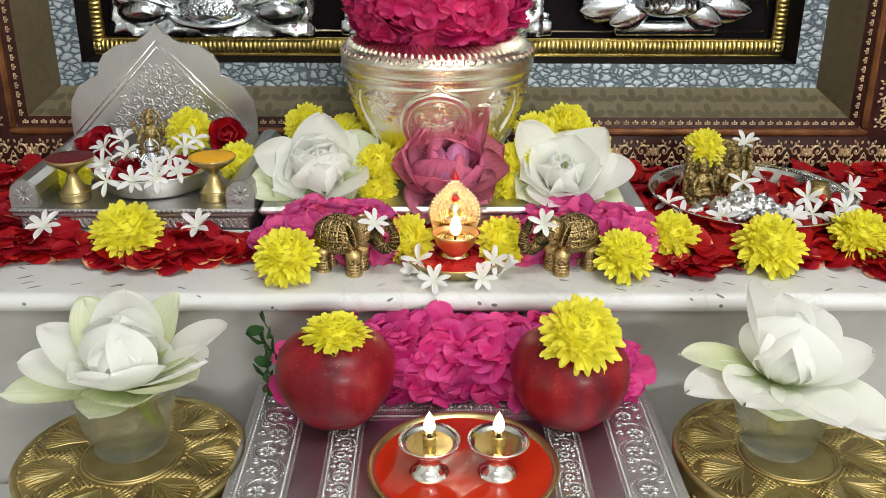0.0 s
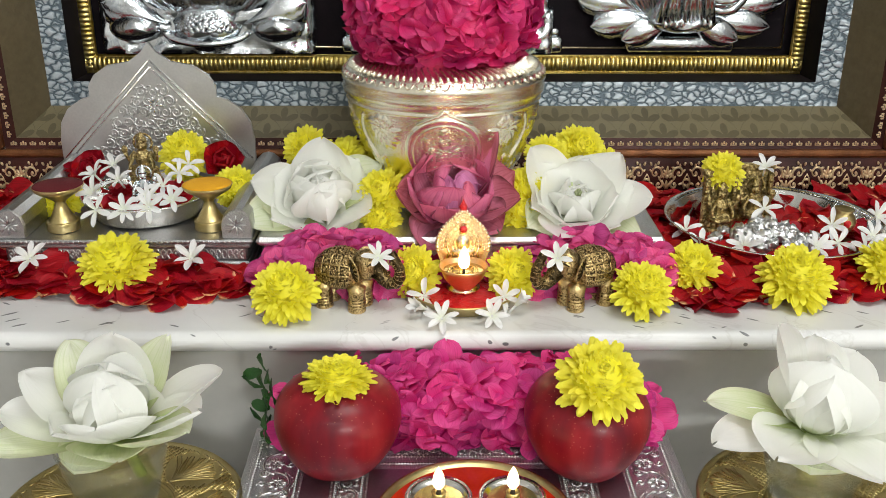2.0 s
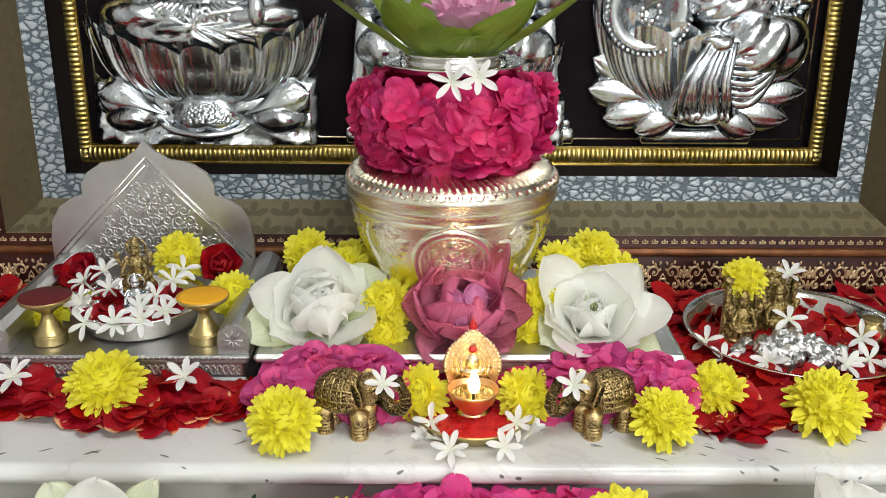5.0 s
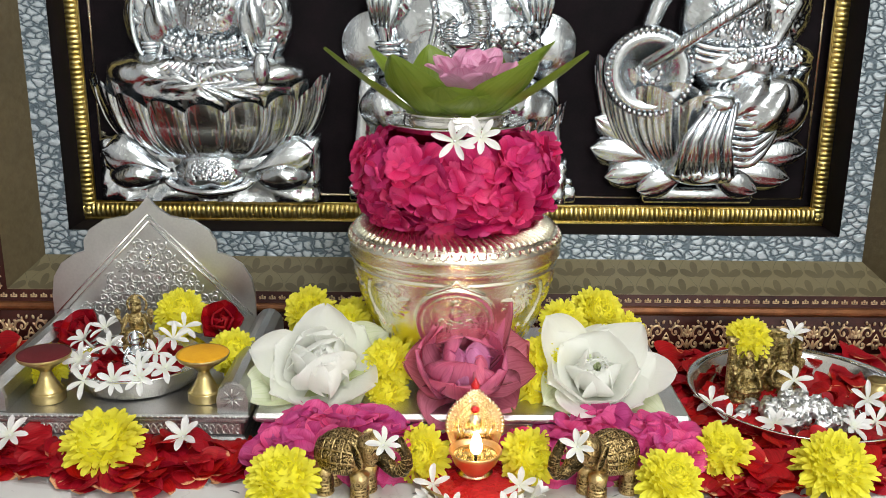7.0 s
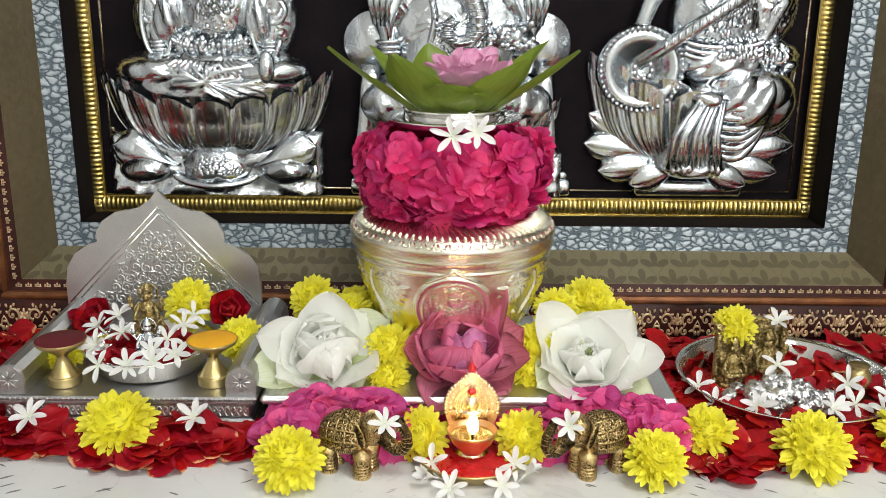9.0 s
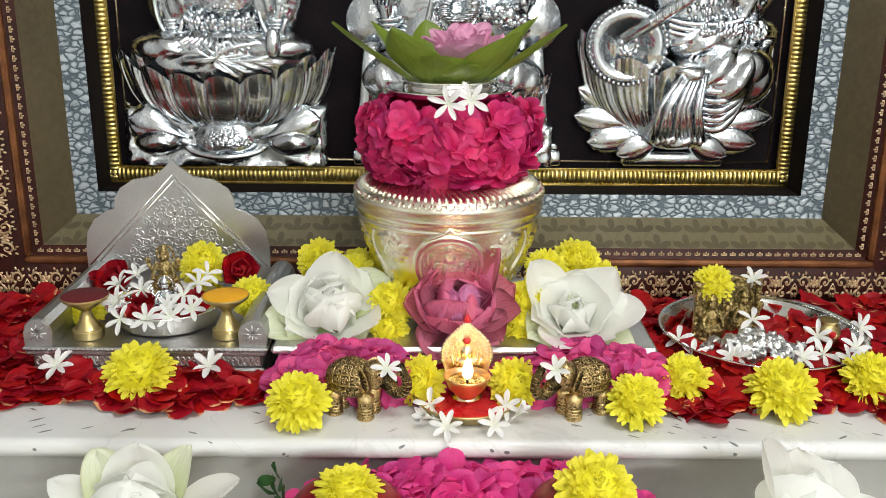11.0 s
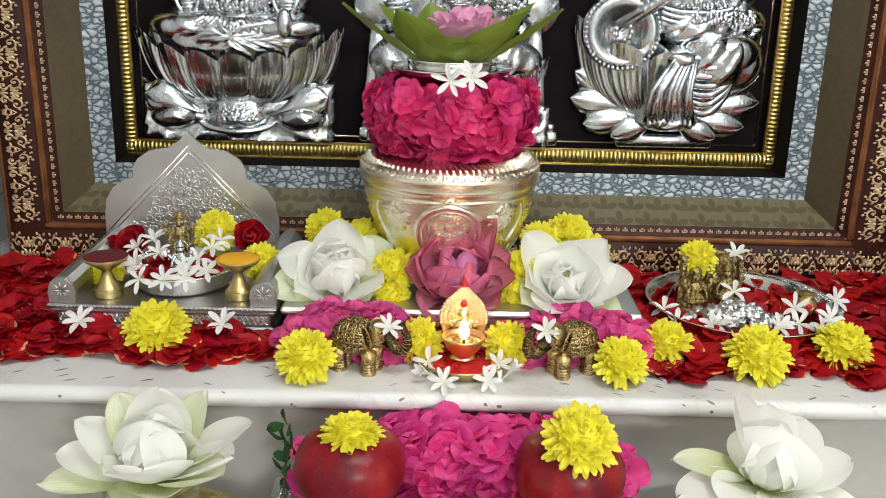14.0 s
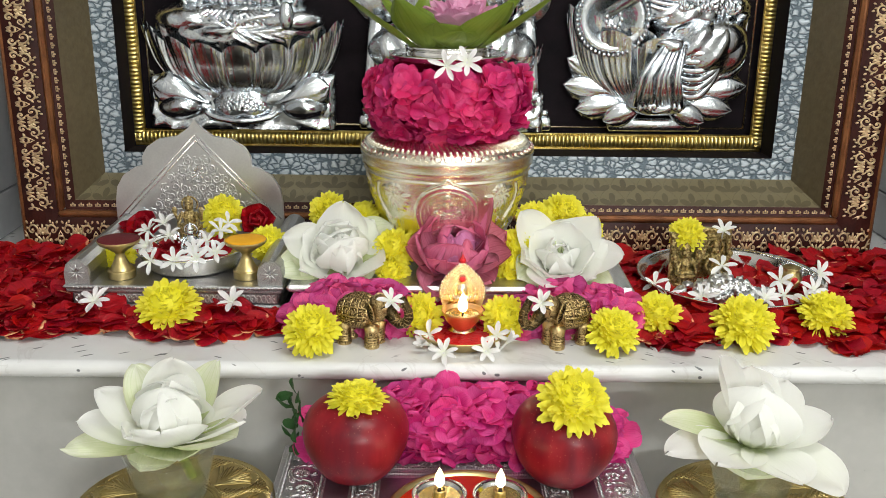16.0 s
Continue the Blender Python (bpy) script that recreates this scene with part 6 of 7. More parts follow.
# dish on the seat
plate(-0.285, 0.930, 0.0375, 0.062, 0.021, SILVER, "shallow silver bowl filled with petals on the silver seat")
petals_in(-0.285, 0.930, 0.049, 0.045, 60, 41, "red rose petals inside the silver bowl")
small_idol("silver_statuette", "small shining silver statuette among white flowers", pose(-0.281, 0.910, 0.050), CHROME, h=0.040)
small_idol("brass_statuette", "small aged brass statuette behind the silver one", pose(-0.290, 0.945, 0.062), BRASS_OLD, h=0.050)
for k, (x, y, z, d) in enumerate([(-0.325, 0.900, 0.066, (-0.3, -0.8, 0.7)), (-0.315, 0.875, 0.058, (-0.2, -0.9, 0.5)), (-0.305, 0.915, 0.072, (-0.3, -0.5, 1)), (-0.268, 0.877, 0.060, (0.1, -0.9, 0.6)), (-0.250, 0.890, 0.062, (0.2, -0.8, 0.7)),
                                  (-0.262, 0.905, 0.069, (0.2, -0.4, 1)), (-0.252, 0.925, 0.076, (0.4, -0.5, 1)), (-0.290, 0.875, 0.058, (0, -0.9, 0.6)), (-0.330, 0.925, 0.074, (-0.5, -0.4, 1)), (-0.248, 0.950, 0.078, (0.3, -0.6, 0.8)), (-0.318, 0.945, 0.078, (-0.2, -0.5, 1)), (-0.272, 0.892, 0.063, (0, -0.7, 0.8))]):
    jasmine((x, y, z), d, 47 * k, 1.05)
mum((-0.262, 1.000, 0.070), (0.0, -0.75, 0.7), 0, 0.95)
mum((-0.205, 0.955, 0.050), (0.3, -0.8, 0.6), 40, 0.82)
mum((-0.368, 0.935, 0.042), (-0.2, -0.8, 0.6), 80, 0.82)


def rose(p, d, size, label):
    rnd = random.Random(77)
    ob = thing("rose", label, "flower", facing(p, d, 0, size))
    for n, L, W, a0, a1, r0 in ((5, 0.020, 0.013, 30, 48, 0.004), (5, 0.020, 0.011, 16, 14, 0.003), (4, 0.019, 0.009, 8, -6, 0.002)):
        for i in range(n):
            part("petal", petal(L, W, a0 + rnd.uniform(-5, 5), a1 + rnd.uniform(-8, 8), 0.6, r0, 2.2, 5, 10, 0.05, rnd.random(), None, None, 0.66).mesh("petal", RED), ob, pose(0, 0, 0, 0, 0, 360 * i / n + 25 * n + rnd.uniform(-8, 8)))


rose((-0.222, 0.990, 0.066), (0.2, -0.8, 0.6), 1.25, "deep red rose head against the silver back")
rose((-0.350, 0.985, 0.055), (-0.2, -0.7, 0.7), 1.3, "deep red rose head at the foot of the silver back")
rose((-0.375, 0.995, 0.045), (-0.2, -0.8, 0.7), 1.1, "deep red rose head at the foot of the silver back")

# thali with statuettes and charms
plate(0.335, 0.935, 0.002, 0.106, 0.026, SILVER, "wide polished silver thali holding statuettes and flowers", name="silver_thali")
petals_in(0.335, 0.935, 0.006, 0.075, 90, 43, "red rose petals inside the silver thali", 0.008)
small_idol("brass_statuette", "old brass statuette with an upright back plate", pose(0.324, 0.962, 0.010, 0, 0, -4), BRASS_OLD, h=0.052, plaque=True)
small_idol("brass_statuette", "old brass statuette on a stepped base", pose(0.286, 0.950, 0.010, 0, 0, 6), BRASS_OLD, h=0.050, plaque=True)
mum((0.290, 0.972, 0.060), (-0.1, -0.7, 0.75), 10, 0.8)
jasmine((0.330, 0.962, 0.070), (0, -0.5, 1), 15, 1.05)
rc = random.Random(15)
for k in range(44):
    x, y = 0.322 + rc.gauss(0, 0.026), 0.908 + rc.gauss(0, 0.016)
    s = Shape()
    ball(0, 0, 0, 0.0088, 0.0070, 0.0050, 20, 12, s)
    s.v = [p + Vector(noise.noise_vector(p * 330 + Vector((k, 0, 0)))) * 0.0034 + Vector(noise.noise_vector(p * 800 + Vector((0, k, 0)))) * 0.0012 for p in s.v]
    thing("silver_charm", "crumpled little silver charm heaped in the thali", "charm", Matrix.Translation((x, y, 0.015 + 0.018 * math.exp(-((x - 0.322) ** 2 + (y - 0.912) ** 2) / 0.0008) * rc.uniform(0.4, 1))) @ Euler((rc.uniform(-1, 1), rc.uniform(-1, 1), rc.uniform(0, 6))).to_matrix().to_4x4(), s.mesh("silver_charm", FOIL), "silver charms in the thali")
pot = thing("brass_pot", "tiny round brass pot with a red mark", "pot", pose(0.408, 0.940, 0.012))
part("body", lathe([(0, 0), (0.007, 0), (0.0125, 0.006), (0.0135, 0.012), (0.0105, 0.019), (0.008, 0.021), (0.0105, 0.0245), (0.010, 0.025), (0.007, 0.022), (0, 0.021)], 28).mesh("body", BRASS), pot)
part("red_mark", ball(0, -0.0128, 0.0125, 0.004, 0.0012, 0.004, 10, 6).mesh("red_mark", REDPASTE), pot)
for k, (x, y, z, d) in enumerate([(0.246, 0.925, 0.018, (-0.2, -0.6, 0.8)), (0.252, 0.890, 0.016, (-0.2, -0.7, 0.7)), (0.288, 0.876, 0.020, (-0.1, -0.8, 0.7)), (0.352, 0.868, 0.022, (0.2, -0.7, 0.8)),
                                  (0.376, 0.874, 0.024, (0, -0.7, 0.8)), (0.385, 0.912, 0.028, (-0.2, -0.8, 0.7)), (0.412, 0.885, 0.026, (0.2, -0.8, 0.8)), (0.432, 0.925, 0.032, (0.3, -0.7, 0.7)), (0.322, 0.930, 0.038, (0, -0.6, 0.9)), (0.398, 0.865, 0.022, (0.1, -0.9, 0.7))]):
    jasmine((x, y, z), d, 61 * k, 1.12)

# chrysanthemums on the ledge and behind the lotuses
for x, y, sz, d in ((-0.286, 0.832, 1.22, (0, -0.45, 0.9)), (-0.129, 0.778, 1.05, (0, -0.45, 0.9)), (0.170, 0.784, 0.98, (0.15, -0.5, 0.9)), (0.226, 0.830, 0.98, (-0.1, -0.5, 0.9)), (0.309, 0.803, 1.18, (0, -0.45, 0.9)), (0.402, 0.828, 1.05, (0.1, -0.45, 0.9))):
    mum((x, y, 0.010), d, 200 * x * 7, sz, group="yellow chrysanthemums on the ledge")
mum((-0.021, 0.830, 0.012), (-0.25, -0.8, 0.6), 12, 0.92, "golden yellow chrysanthemum lit by the lamp flame")
mum((0.064, 0.826, 0.012), (0.25, -0.8, 0.6), 77, 0.92, "golden yellow chrysanthemum lit by the lamp flame")
for x, y, z, sz in ((-0.050, 0.905, 0.062, 1.0), (-0.052, 0.890, 0.040, 0.82), (0.082, 0.912, 0.062, 1.0), (0.075, 0.895, 0.042, 0.9), (-0.130, 0.985, 0.080, 1.05), (-0.092, 0.955, 0.076, 0.95), (0.140, 0.985, 0.080, 1.10), (0.104, 0.955, 0.082, 0.95), (0.170, 0.990, 0.060, 0.9), (-0.090, 0.985, 0.074, 0.9)):
    mum((x, y, z), (0.3 * (1 if x > 0 else -1), -0.75, 0.6), 900 * x, sz * 0.88, group="yellow chrysanthemums round the pot")


# ---- elephants ----
def elephant_mesh():
    s = Shape()
    ball(-0.004, 0, 0.0360, 0.0235, 0.0182, 0.0190, 32, 18, s)             # body
    ball(-0.014, 0, 0.0345, 0.0160, 0.0172, 0.0185, 26, 14, s)             # rump
    ball(0.0205, 0, 0.0440, 0.0130, 0.0125, 0.0150, 24, 14, s)             # head
    ball(0.0215, 0, 0.0530, 0.0085, 0.0092, 0.0062, 18, 10, s)             # brow
    tube([(0.027, 0, 0.046), (0.0330, 0, 0.0385), (0.0375, 0, 0.0320), (0.0430, 0, 0.0285), (0.0495, 0, 0.0300), (0.0535, 0, 0.0365), (0.0530, 0, 0.0445), (0.0490, 0, 0.0520), (0.0455, 0, 0.0590)], 0.0060, 14, s, None, 1.0, lambda t: 1.25 - 0.6 * t)
    for k in range(9):
        t = k / 8
        a = radians(-60 + 150 * t)
        c = Vector((0.0435 + 0.0098 * math.cos(a), 0, 0.0395 + 0.0115 * math.sin(a)))
        lathe([(0.0052 - 0.0016 * t, -0.0008), (0.0059 - 0.0016 * t, 0.0), (0.0052 - 0.0016 * t, 0.0008)], 12, s, facing(c, (-math.sin(a), 0, math.cos(a))))
    for d in (-1, 1):
        for x, sw in ((0.0125, 0.001), (-0.0185, -0.001)):
            lathe([(0.0, 0.0), (0.0080, 0.0), (0.0086, 0.0015), (0.0080, 0.004), (0.0072, 0.010), (0.0078, 0.018), (0.0088, 0.024), (0.0, 0.028)], 18, s, pose(x + sw, d * 0.0084, 0))
            for z in (0.0045, 0.0075, 0.0105):
                lathe([(0.0070, z), (0.0085, z + 0.0008), (0.0070, z + 0.0016)], 18, s, pose(x + sw, d * 0.0084, 0))
        m = Matrix.Translation((0.0140, d * 0.0110, 0.0430)) @ Euler((radians(-d * 16), radians(12), radians(d * 30))).to_matrix().to_4x4()
        ball(0, d * 0.0022, -0.001, 0.0092, 0.0022, 0.0140, 18, 10, s, m)     # ear
        tube([(0.0280, d * 0.0065, 0.0370), (0.0355, d * 0.0080, 0.0335), (0.0405, d * 0.0070, 0.0365)], 0.0014, 7, s)
        ball(0.0290, d * 0.0088, 0.0470, 0.0016, 0.0010, 0.0012, 8, 5, s)
        for k in range(7):
            a = radians(-60 + 26 * k)
            tube([m @ Vector((0.001, d * 0.0042, 0.0)), m @ Vector((0.0050 * math.cos(a), d * 0.0044, 0.0070 * math.sin(a))), m @ Vector((0.0086 * math.cos(a), d * 0.0034, 0.0125 * math.sin(a)))], 0.0007, 5, s)
    # thick saddle cloth in raised panels: rims, scrolls and a fringe
    nu, nv = 84, 120
    v, f = [], []
    for i in range(nu + 1):
        u = -0.0265 + 0.0375 * i / nu
        k = math.sqrt(max(0.10, 1 - ((u + 0.004) / 0.0262) ** 2))
        for j in range(nv + 1):
            w = radians(-26 + 232 * j / nv)
            p, q = (u + 0.0265) / 0.0375 * 4, (j / nv) * 8
            fp, fq = p % 1 - 0.5, q % 1 - 0.5
            edge = max(abs(fp), abs(fq))
            r = math.hypot(fp, fq)
            h = 0.0013 * (edge > 0.41) + 0.0010 * max(0.0, math.cos(5 * math.atan2(fq, fp) + 22 * r)) * (r < 0.36) + 0.0012 * (r < 0.10)
            if min(j, nv - j) < 6:
                h = 0.0008 + 0.0010 * (i % 4 < 2)
            if min(i, nu - i) < 3 or min(j, nv - j) in (6, 7):
                h = 0.0017
            out = 1.02 + (0.0008 + h) / 0.019
            v.append((u - 0.0012 * (i == 0), 0.0186 * k * out * math.cos(w), 0.0358 + 0.0196 * k * out * math.sin(w)))
    for i in range(nu):
        for j in range(nv):
            a = i * (nv + 1) + j
            f.append((a, a + 1, a + nv + 2, a + nv + 1))
    s.add(v, f)
    for k in range(5):
        tube([(0.0335 - 0.0012 * k, d * 0.0010 * k, 0.0500 - 0.0002 * k) for d in (-4, -2, 0, 2, 4)], 0.0006, 5, s)
    tube([(-0.0265, 0, 0.036), (-0.0290, 0, 0.030), (-0.0285, 0, 0.020), (-0.0270, 0, 0.012)], 0.0016, 7, s)
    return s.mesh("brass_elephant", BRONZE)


ELE = elephant_mesh()
EL = "small carved brass elephant figurine with raised trunk on the marble ledge"
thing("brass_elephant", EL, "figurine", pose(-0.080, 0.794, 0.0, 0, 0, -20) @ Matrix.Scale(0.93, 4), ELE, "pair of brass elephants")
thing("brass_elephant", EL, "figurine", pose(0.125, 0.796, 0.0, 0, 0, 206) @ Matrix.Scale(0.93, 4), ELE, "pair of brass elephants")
jasmine((-0.052, 0.772, 0.052), (0.3, -0.6, 0.7), 30, 0.95)
jasmine((0.098, 0.774, 0.051), (-0.1, -0.7, 0.6), 75, 1.0)


# ---- oil lamps ----
def flame_mesh(h):
    return lathe([(0, 0), (0.0026, h * 0.07), (0.0044, h * 0.22), (0.0046, h * 0.40), (0.0034, h * 0.66), (0.0014, h * 0.88), (0, h)], 20).mesh("flame", FLAME)


def arched_lamp():
    plate(0.021, 0.808, 0.0005, 0.049, 0.0105, BRASS, "small brass plate under the arched oil lamp")
    red = thing("kumkum_layer", "red powder and petals spread on the brass plate", "powder", pose(0.021, 0.808, 0.0022))
    part("powder", lathe([(0, 0.0032), (0.020, 0.0030), (0.034, 0.0022), (0.0408, 0.0006)], 40).mesh("powder", REDPASTE), red)
    ob = thing("oil_lamp", "gilded oil lamp with a beaded arch and one burning wick", "oil lamp", pose(0.021, 0.815, 0.006) @ Matrix.Diagonal((1.1, 1.05, 0.98, 1)))
    part("foot", lathe([(0, 0), (0.013, 0), (0.014, 0.002), (0.010, 0.005), (0.006, 0.008), (0.0065, 0.012), (0.014, 0.015), (0, 0.016)], 32).mesh("foot", GOLD), ob)
    part("cup", lathe([(0, 0.002), (0.009, 0.002), (0.012, 0.006), (0.0185, 0.014), (0.0218, 0.0230), (0.0235, 0.0262), (0.0230, 0.0275), (0.0212, 0.0262), (0.0185, 0.0195), (0, 0.0165)], 40).mesh("cup", COPPER_CUP), ob, pose(0, -0.010, 0.004) @ Matrix.Diagonal((0.84, 0.84, 0.86, 1)), "copper oil cup")
    part("oil", lathe([(0, 0.0232), (0.0160, 0.0232)], 32).mesh("oil", OIL), ob, pose(0, -0.010, 0))
    ogee = lambda a, r: (0.0215 * r * math.cos(a) * (1 - 0.30 * max(0.0, math.sin(a)) ** 3), 0.018 + 0.029 * r * math.sin(a) + 0.004 * r * max(0.0, math.sin(a)) ** 12)
    outline = [(-0.018, 0.0)] + [ogee(radians(a), 1.0) for a in range(195, -20, -6)] + [(0.018, 0.0)]
    v = [(x, 0.0, z) for x, z in outline] + [(x, 0.003, z) for x, z in outline]
    n = len(outline)
    f = [tuple(range(n)), tuple(range(2 * n - 1, n - 1, -1))] + [(i, n + i, n + (i + 1) % n, (i + 1) % n) for i in range(n)]
    am = pose(0, 0.010, 0.0210)
    arch = part("arch", Shape().add(v, f).tidy("arch", GOLD, False), ob, am)
    s = Shape()
    for r, b in ((1.0, 0.0017), (0.84, 0.0011)):
        for k in range(30):
            a = radians(-12 + 204 * k / 29)
            p = ogee(a, 0.96 * r)
            ball(p[0], -0.0008, p[1], b, b, b, 7, 5, s)
    for k in range(26):
        a = radians(-10 + 200 * k / 25)
        p, q = ogee(a, 0.90), ogee(a, 1.04)
        tube([(p[0], -0.0006, p[1]), (q[0], -0.0006, q[1])], 0.0007, 6, s)
    for r in (0.66, 0.50, 0.34):
        tube([(ogee(radians(a), r)[0], -0.0007, ogee(radians(a), r)[1]) for a in range(-10, 196, 10)], 0.0008, 6, s)
        for k in range(15):
            p = ogee(radians(-5 + 190 * k / 14), r + 0.08)
            ball(p[0], -0.0007, p[1], 0.0010, 0.0010, 0.0014, 6, 4, s)
    for k in range(-3, 4):
        tube([(0.0042 * k, -0.0007, 0.004), (0.0036 * k, -0.0012, 0.010), (0.0042 * k, -0.0007, 0.015)], 0.0010, 6, s)
    ball(0, -0.001, 0.020, 0.0058, 0.0030, 0.0085, 12, 8, s)
    ball(0, -0.001, 0.0315, 0.0036, 0.0028, 0.0042, 12, 8, s)
    ball(0, -0.001, 0.011, 0.0095, 0.0030, 0.0040, 12, 8, s)
    part("relief", s.mesh("relief", GOLD), arch)
    part("finial", lathe([(0.0, 0), (0.003, 0.0), (0.0034, 0.003), (0.0012, 0.007), (0, 0.010)], 12).mesh("finial", REDPASTE), arch, pose(0, 0.001, 0.051), "red powdered tip")
    for z in (0.034, 0.003):
        part("red_mark", ball(0, -0.0042, z, 0.0032, 0.0012, 0.0034, 10, 6).mesh("red_mark", REDPASTE), arch)
    part("wick", tube([(0, -0.012, 0.0225), (0, -0.019, 0.0265), (0, -0.0205, 0.0300)], 0.0011, 6).mesh("wick", WICK), ob)
    part("flame", flame_mesh(0.022), ob, pose(0, -0.0205, 0.0285), "small burning flame")


arched_lamp()
flame_lamp(0.021, 0.786, 0.048, 0.022)
for x, y, z, d, a in ((-0.012, 0.785, 0.012, (-0.3, -0.8, 0.6), 10), (0.054, 0.783, 0.012, (0.2, -0.8, 0.6), 50), (0.002, 0.752, 0.006, (-0.1, -0.7, 0.7), 33), (0.043, 0.757, 0.006, (0.1, -0.7, 0.7), 80)):
    jasmine((x, y, z), d, a, 1.05)
jasmine((-0.010, 0.768, 0.008), (-0.6, -0.4, 0.4), 0, 1.1, True)
jasmine((0.062, 0.770, 0.008), (0.5, -0.2, 0.7), 0, 1.1, True)
jasmine((-0.366, 0.836, 0.024), (0, -0.6, 0.8), 12, 1.2)
jasmine((-0.222, 0.836, 0.024), (0, -0.6, 0.8), 55, 1.2)


# ---- lower step: plank, apples, aarti plate ----
def lower_plank():
    PX0, PX1, PY0, PY1, PT = -0.152, 0.187, 0.40, 0.722, -0.078
    ob = thing("silver_plank", "silver-covered low plank with embossed floral borders", "plank", pose(0, 0, 0))
    part("body", box(PX0 + 0.002, PX1 - 0.002, PY0 + 0.002, PY1 - 0.002, STEP + 0.0005, PT - 0.003, 0.003).tidy("body", SILVER_EMB, False), ob)
    part("top", box(PX0, PX1, PY0, PY1, PT - 0.0025, PT, 0.0012).tidy("top", PLANK, False), ob, None, "embossed silver sheet")
    for a, b in ((PX0 + 0.047, PX0 + 0.069), (PX0 + 0.097, PX1 - 0.097), (PX1 - 0.069, PX1 - 0.047)):
        part("foil_strip", box(a, b, PY0 + 0.004, PY1 - 0.060, PT + 0.0001, PT + 0.0006, 0.0002).tidy("foil_strip", MAUVE_REFLECTION_FOIL, False), ob, None, "smooth silver foil strip with a mauve reflection put into its colour")
    flat = lambda u, w: Vector((u, w, PT + 0.0003))
    for x in (PX0 + 0.006, PX0 + 0.046, PX0 + 0.070, PX0 + 0.096, PX1 - 0.096, PX1 - 0.070, PX1 - 0.046, PX1 - 0.006):
        part("bead_line", dots([(x, PY0 + 0.006 + 0.0052 * k) for k in range(60)], flat, 0.00055).mesh("bead_line", SILVER_DULL), ob)
    for y in (PY1 - 0.012, PY1 - 0.024, PY1 - 0.046, PY1 - 0.058):
        part("bead_line", dots([(PX0 + 0.05 + 0.0052 * k, y) for k in range(47)], flat, 0.00055).mesh("bead_line", SILVER_DULL), ob)
    def rosette(cx, cy, r):
        out = []
        for k in range(8):
            a = radians(45 * k)
            out.append([(cx + r * (0.30 + 0.70 * math.sin(math.pi * t)) * math.cos(a + 0.36 * (2 * t - 1)), cy + r * (0.30 + 0.70 * math.sin(math.pi * t)) * math.sin(a + 0.36 * (2 * t - 1))) for t in (0, 0.2, 0.4, 0.6, 0.8, 1.0)])
        return out + [[(cx + r * 0.24 * math.cos(radians(a)), cy + r * 0.24 * math.sin(radians(a))) for a in range(0, 361, 45)]]

    for x0, x1, r in ((PX0 + 0.010, PX0 + 0.042, 0.0100), (PX1 - 0.042, PX1 - 0.010, 0.0100), (PX0 + 0.074, PX0 + 0.092, 0.0058), (PX1 - 0.092, PX1 - 0.074, 0.0058)):
        lines, seeds = [], []
        mid, y, k = (x0 + x1) / 2, PY0 + 2 * r, 0
        while y < PY1 - 1.2 * r:
            d = 1 if k % 2 else -1
            lines += rosette(mid + d * 0.25 * r, y, r * 0.72)
            lines += [[(mid + d * r * (1.25 * math.cos(radians(a)) - 0.1), y + r * 1.35 * math.sin(radians(a))) for a in range(-80, 95, 12)]]
            lines += [spiral(mid - d * r * 0.85, y + r * 1.15, r * 0.42, 1.3, 90, d, 14), spiral(mid - d * r * 0.95, y - 0.1 * r, r * 0.34, 1.2, 200, -d, 12)]
            seeds += [(mid + d * r * (1.5 * math.cos(radians(a))), y + r * 1.45 * math.sin(radians(a))) for a in range(-60, 61, 15)]
            y += r * 2.5
            k += 1
        part("embossed_border", emboss(lines, flat, 0.0008).mesh("embossed_border", SILVER_DULL), ob)
        part("bead_line", dots(seeds, flat, 0.0007).mesh("bead_line", SILVER_DULL), ob)
        # milled edges on both sides of the vine
        for x in (x0 - 0.0008, x1 + 0.0008):
            lines = [[(x - 0.0012, PY0 + 0.004 + 0.0022 * j), (x + 0.0012, PY0 + 0.0052 + 0.0022 * j)] for j in range(140)]
            part("milled_edge", emboss(lines, flat, 0.00045, 4).mesh("milled_edge", SILVER_DULL), ob)
    lines = []
    for k in range(15):
        lines += rosette(PX0 + 0.056 + 0.0165 * k, PY1 - 0.035, 0.0062)
        lines.append(spiral(PX0 + 0.06425 + 0.0165 * k, PY1 - 0.035, 0.0034, 1.3, 90 * k, 1 if k % 2 else -1, 12))
    for y in (PY1 - 0.0275, PY1 - 0.0425, PY1 - 0.018, PY1 - 0.052):
        lines += [[(PX0 + 0.05 + 0.0024 * j, y - 0.0012), (PX0 + 0.0512 + 0.0024 * j, y + 0.0012)] for j in range(100)]
    part("embossed_border", emboss(lines, flat, 0.0007, 4).mesh("embossed_border", SILVER_DULL), ob)


lower_plank()


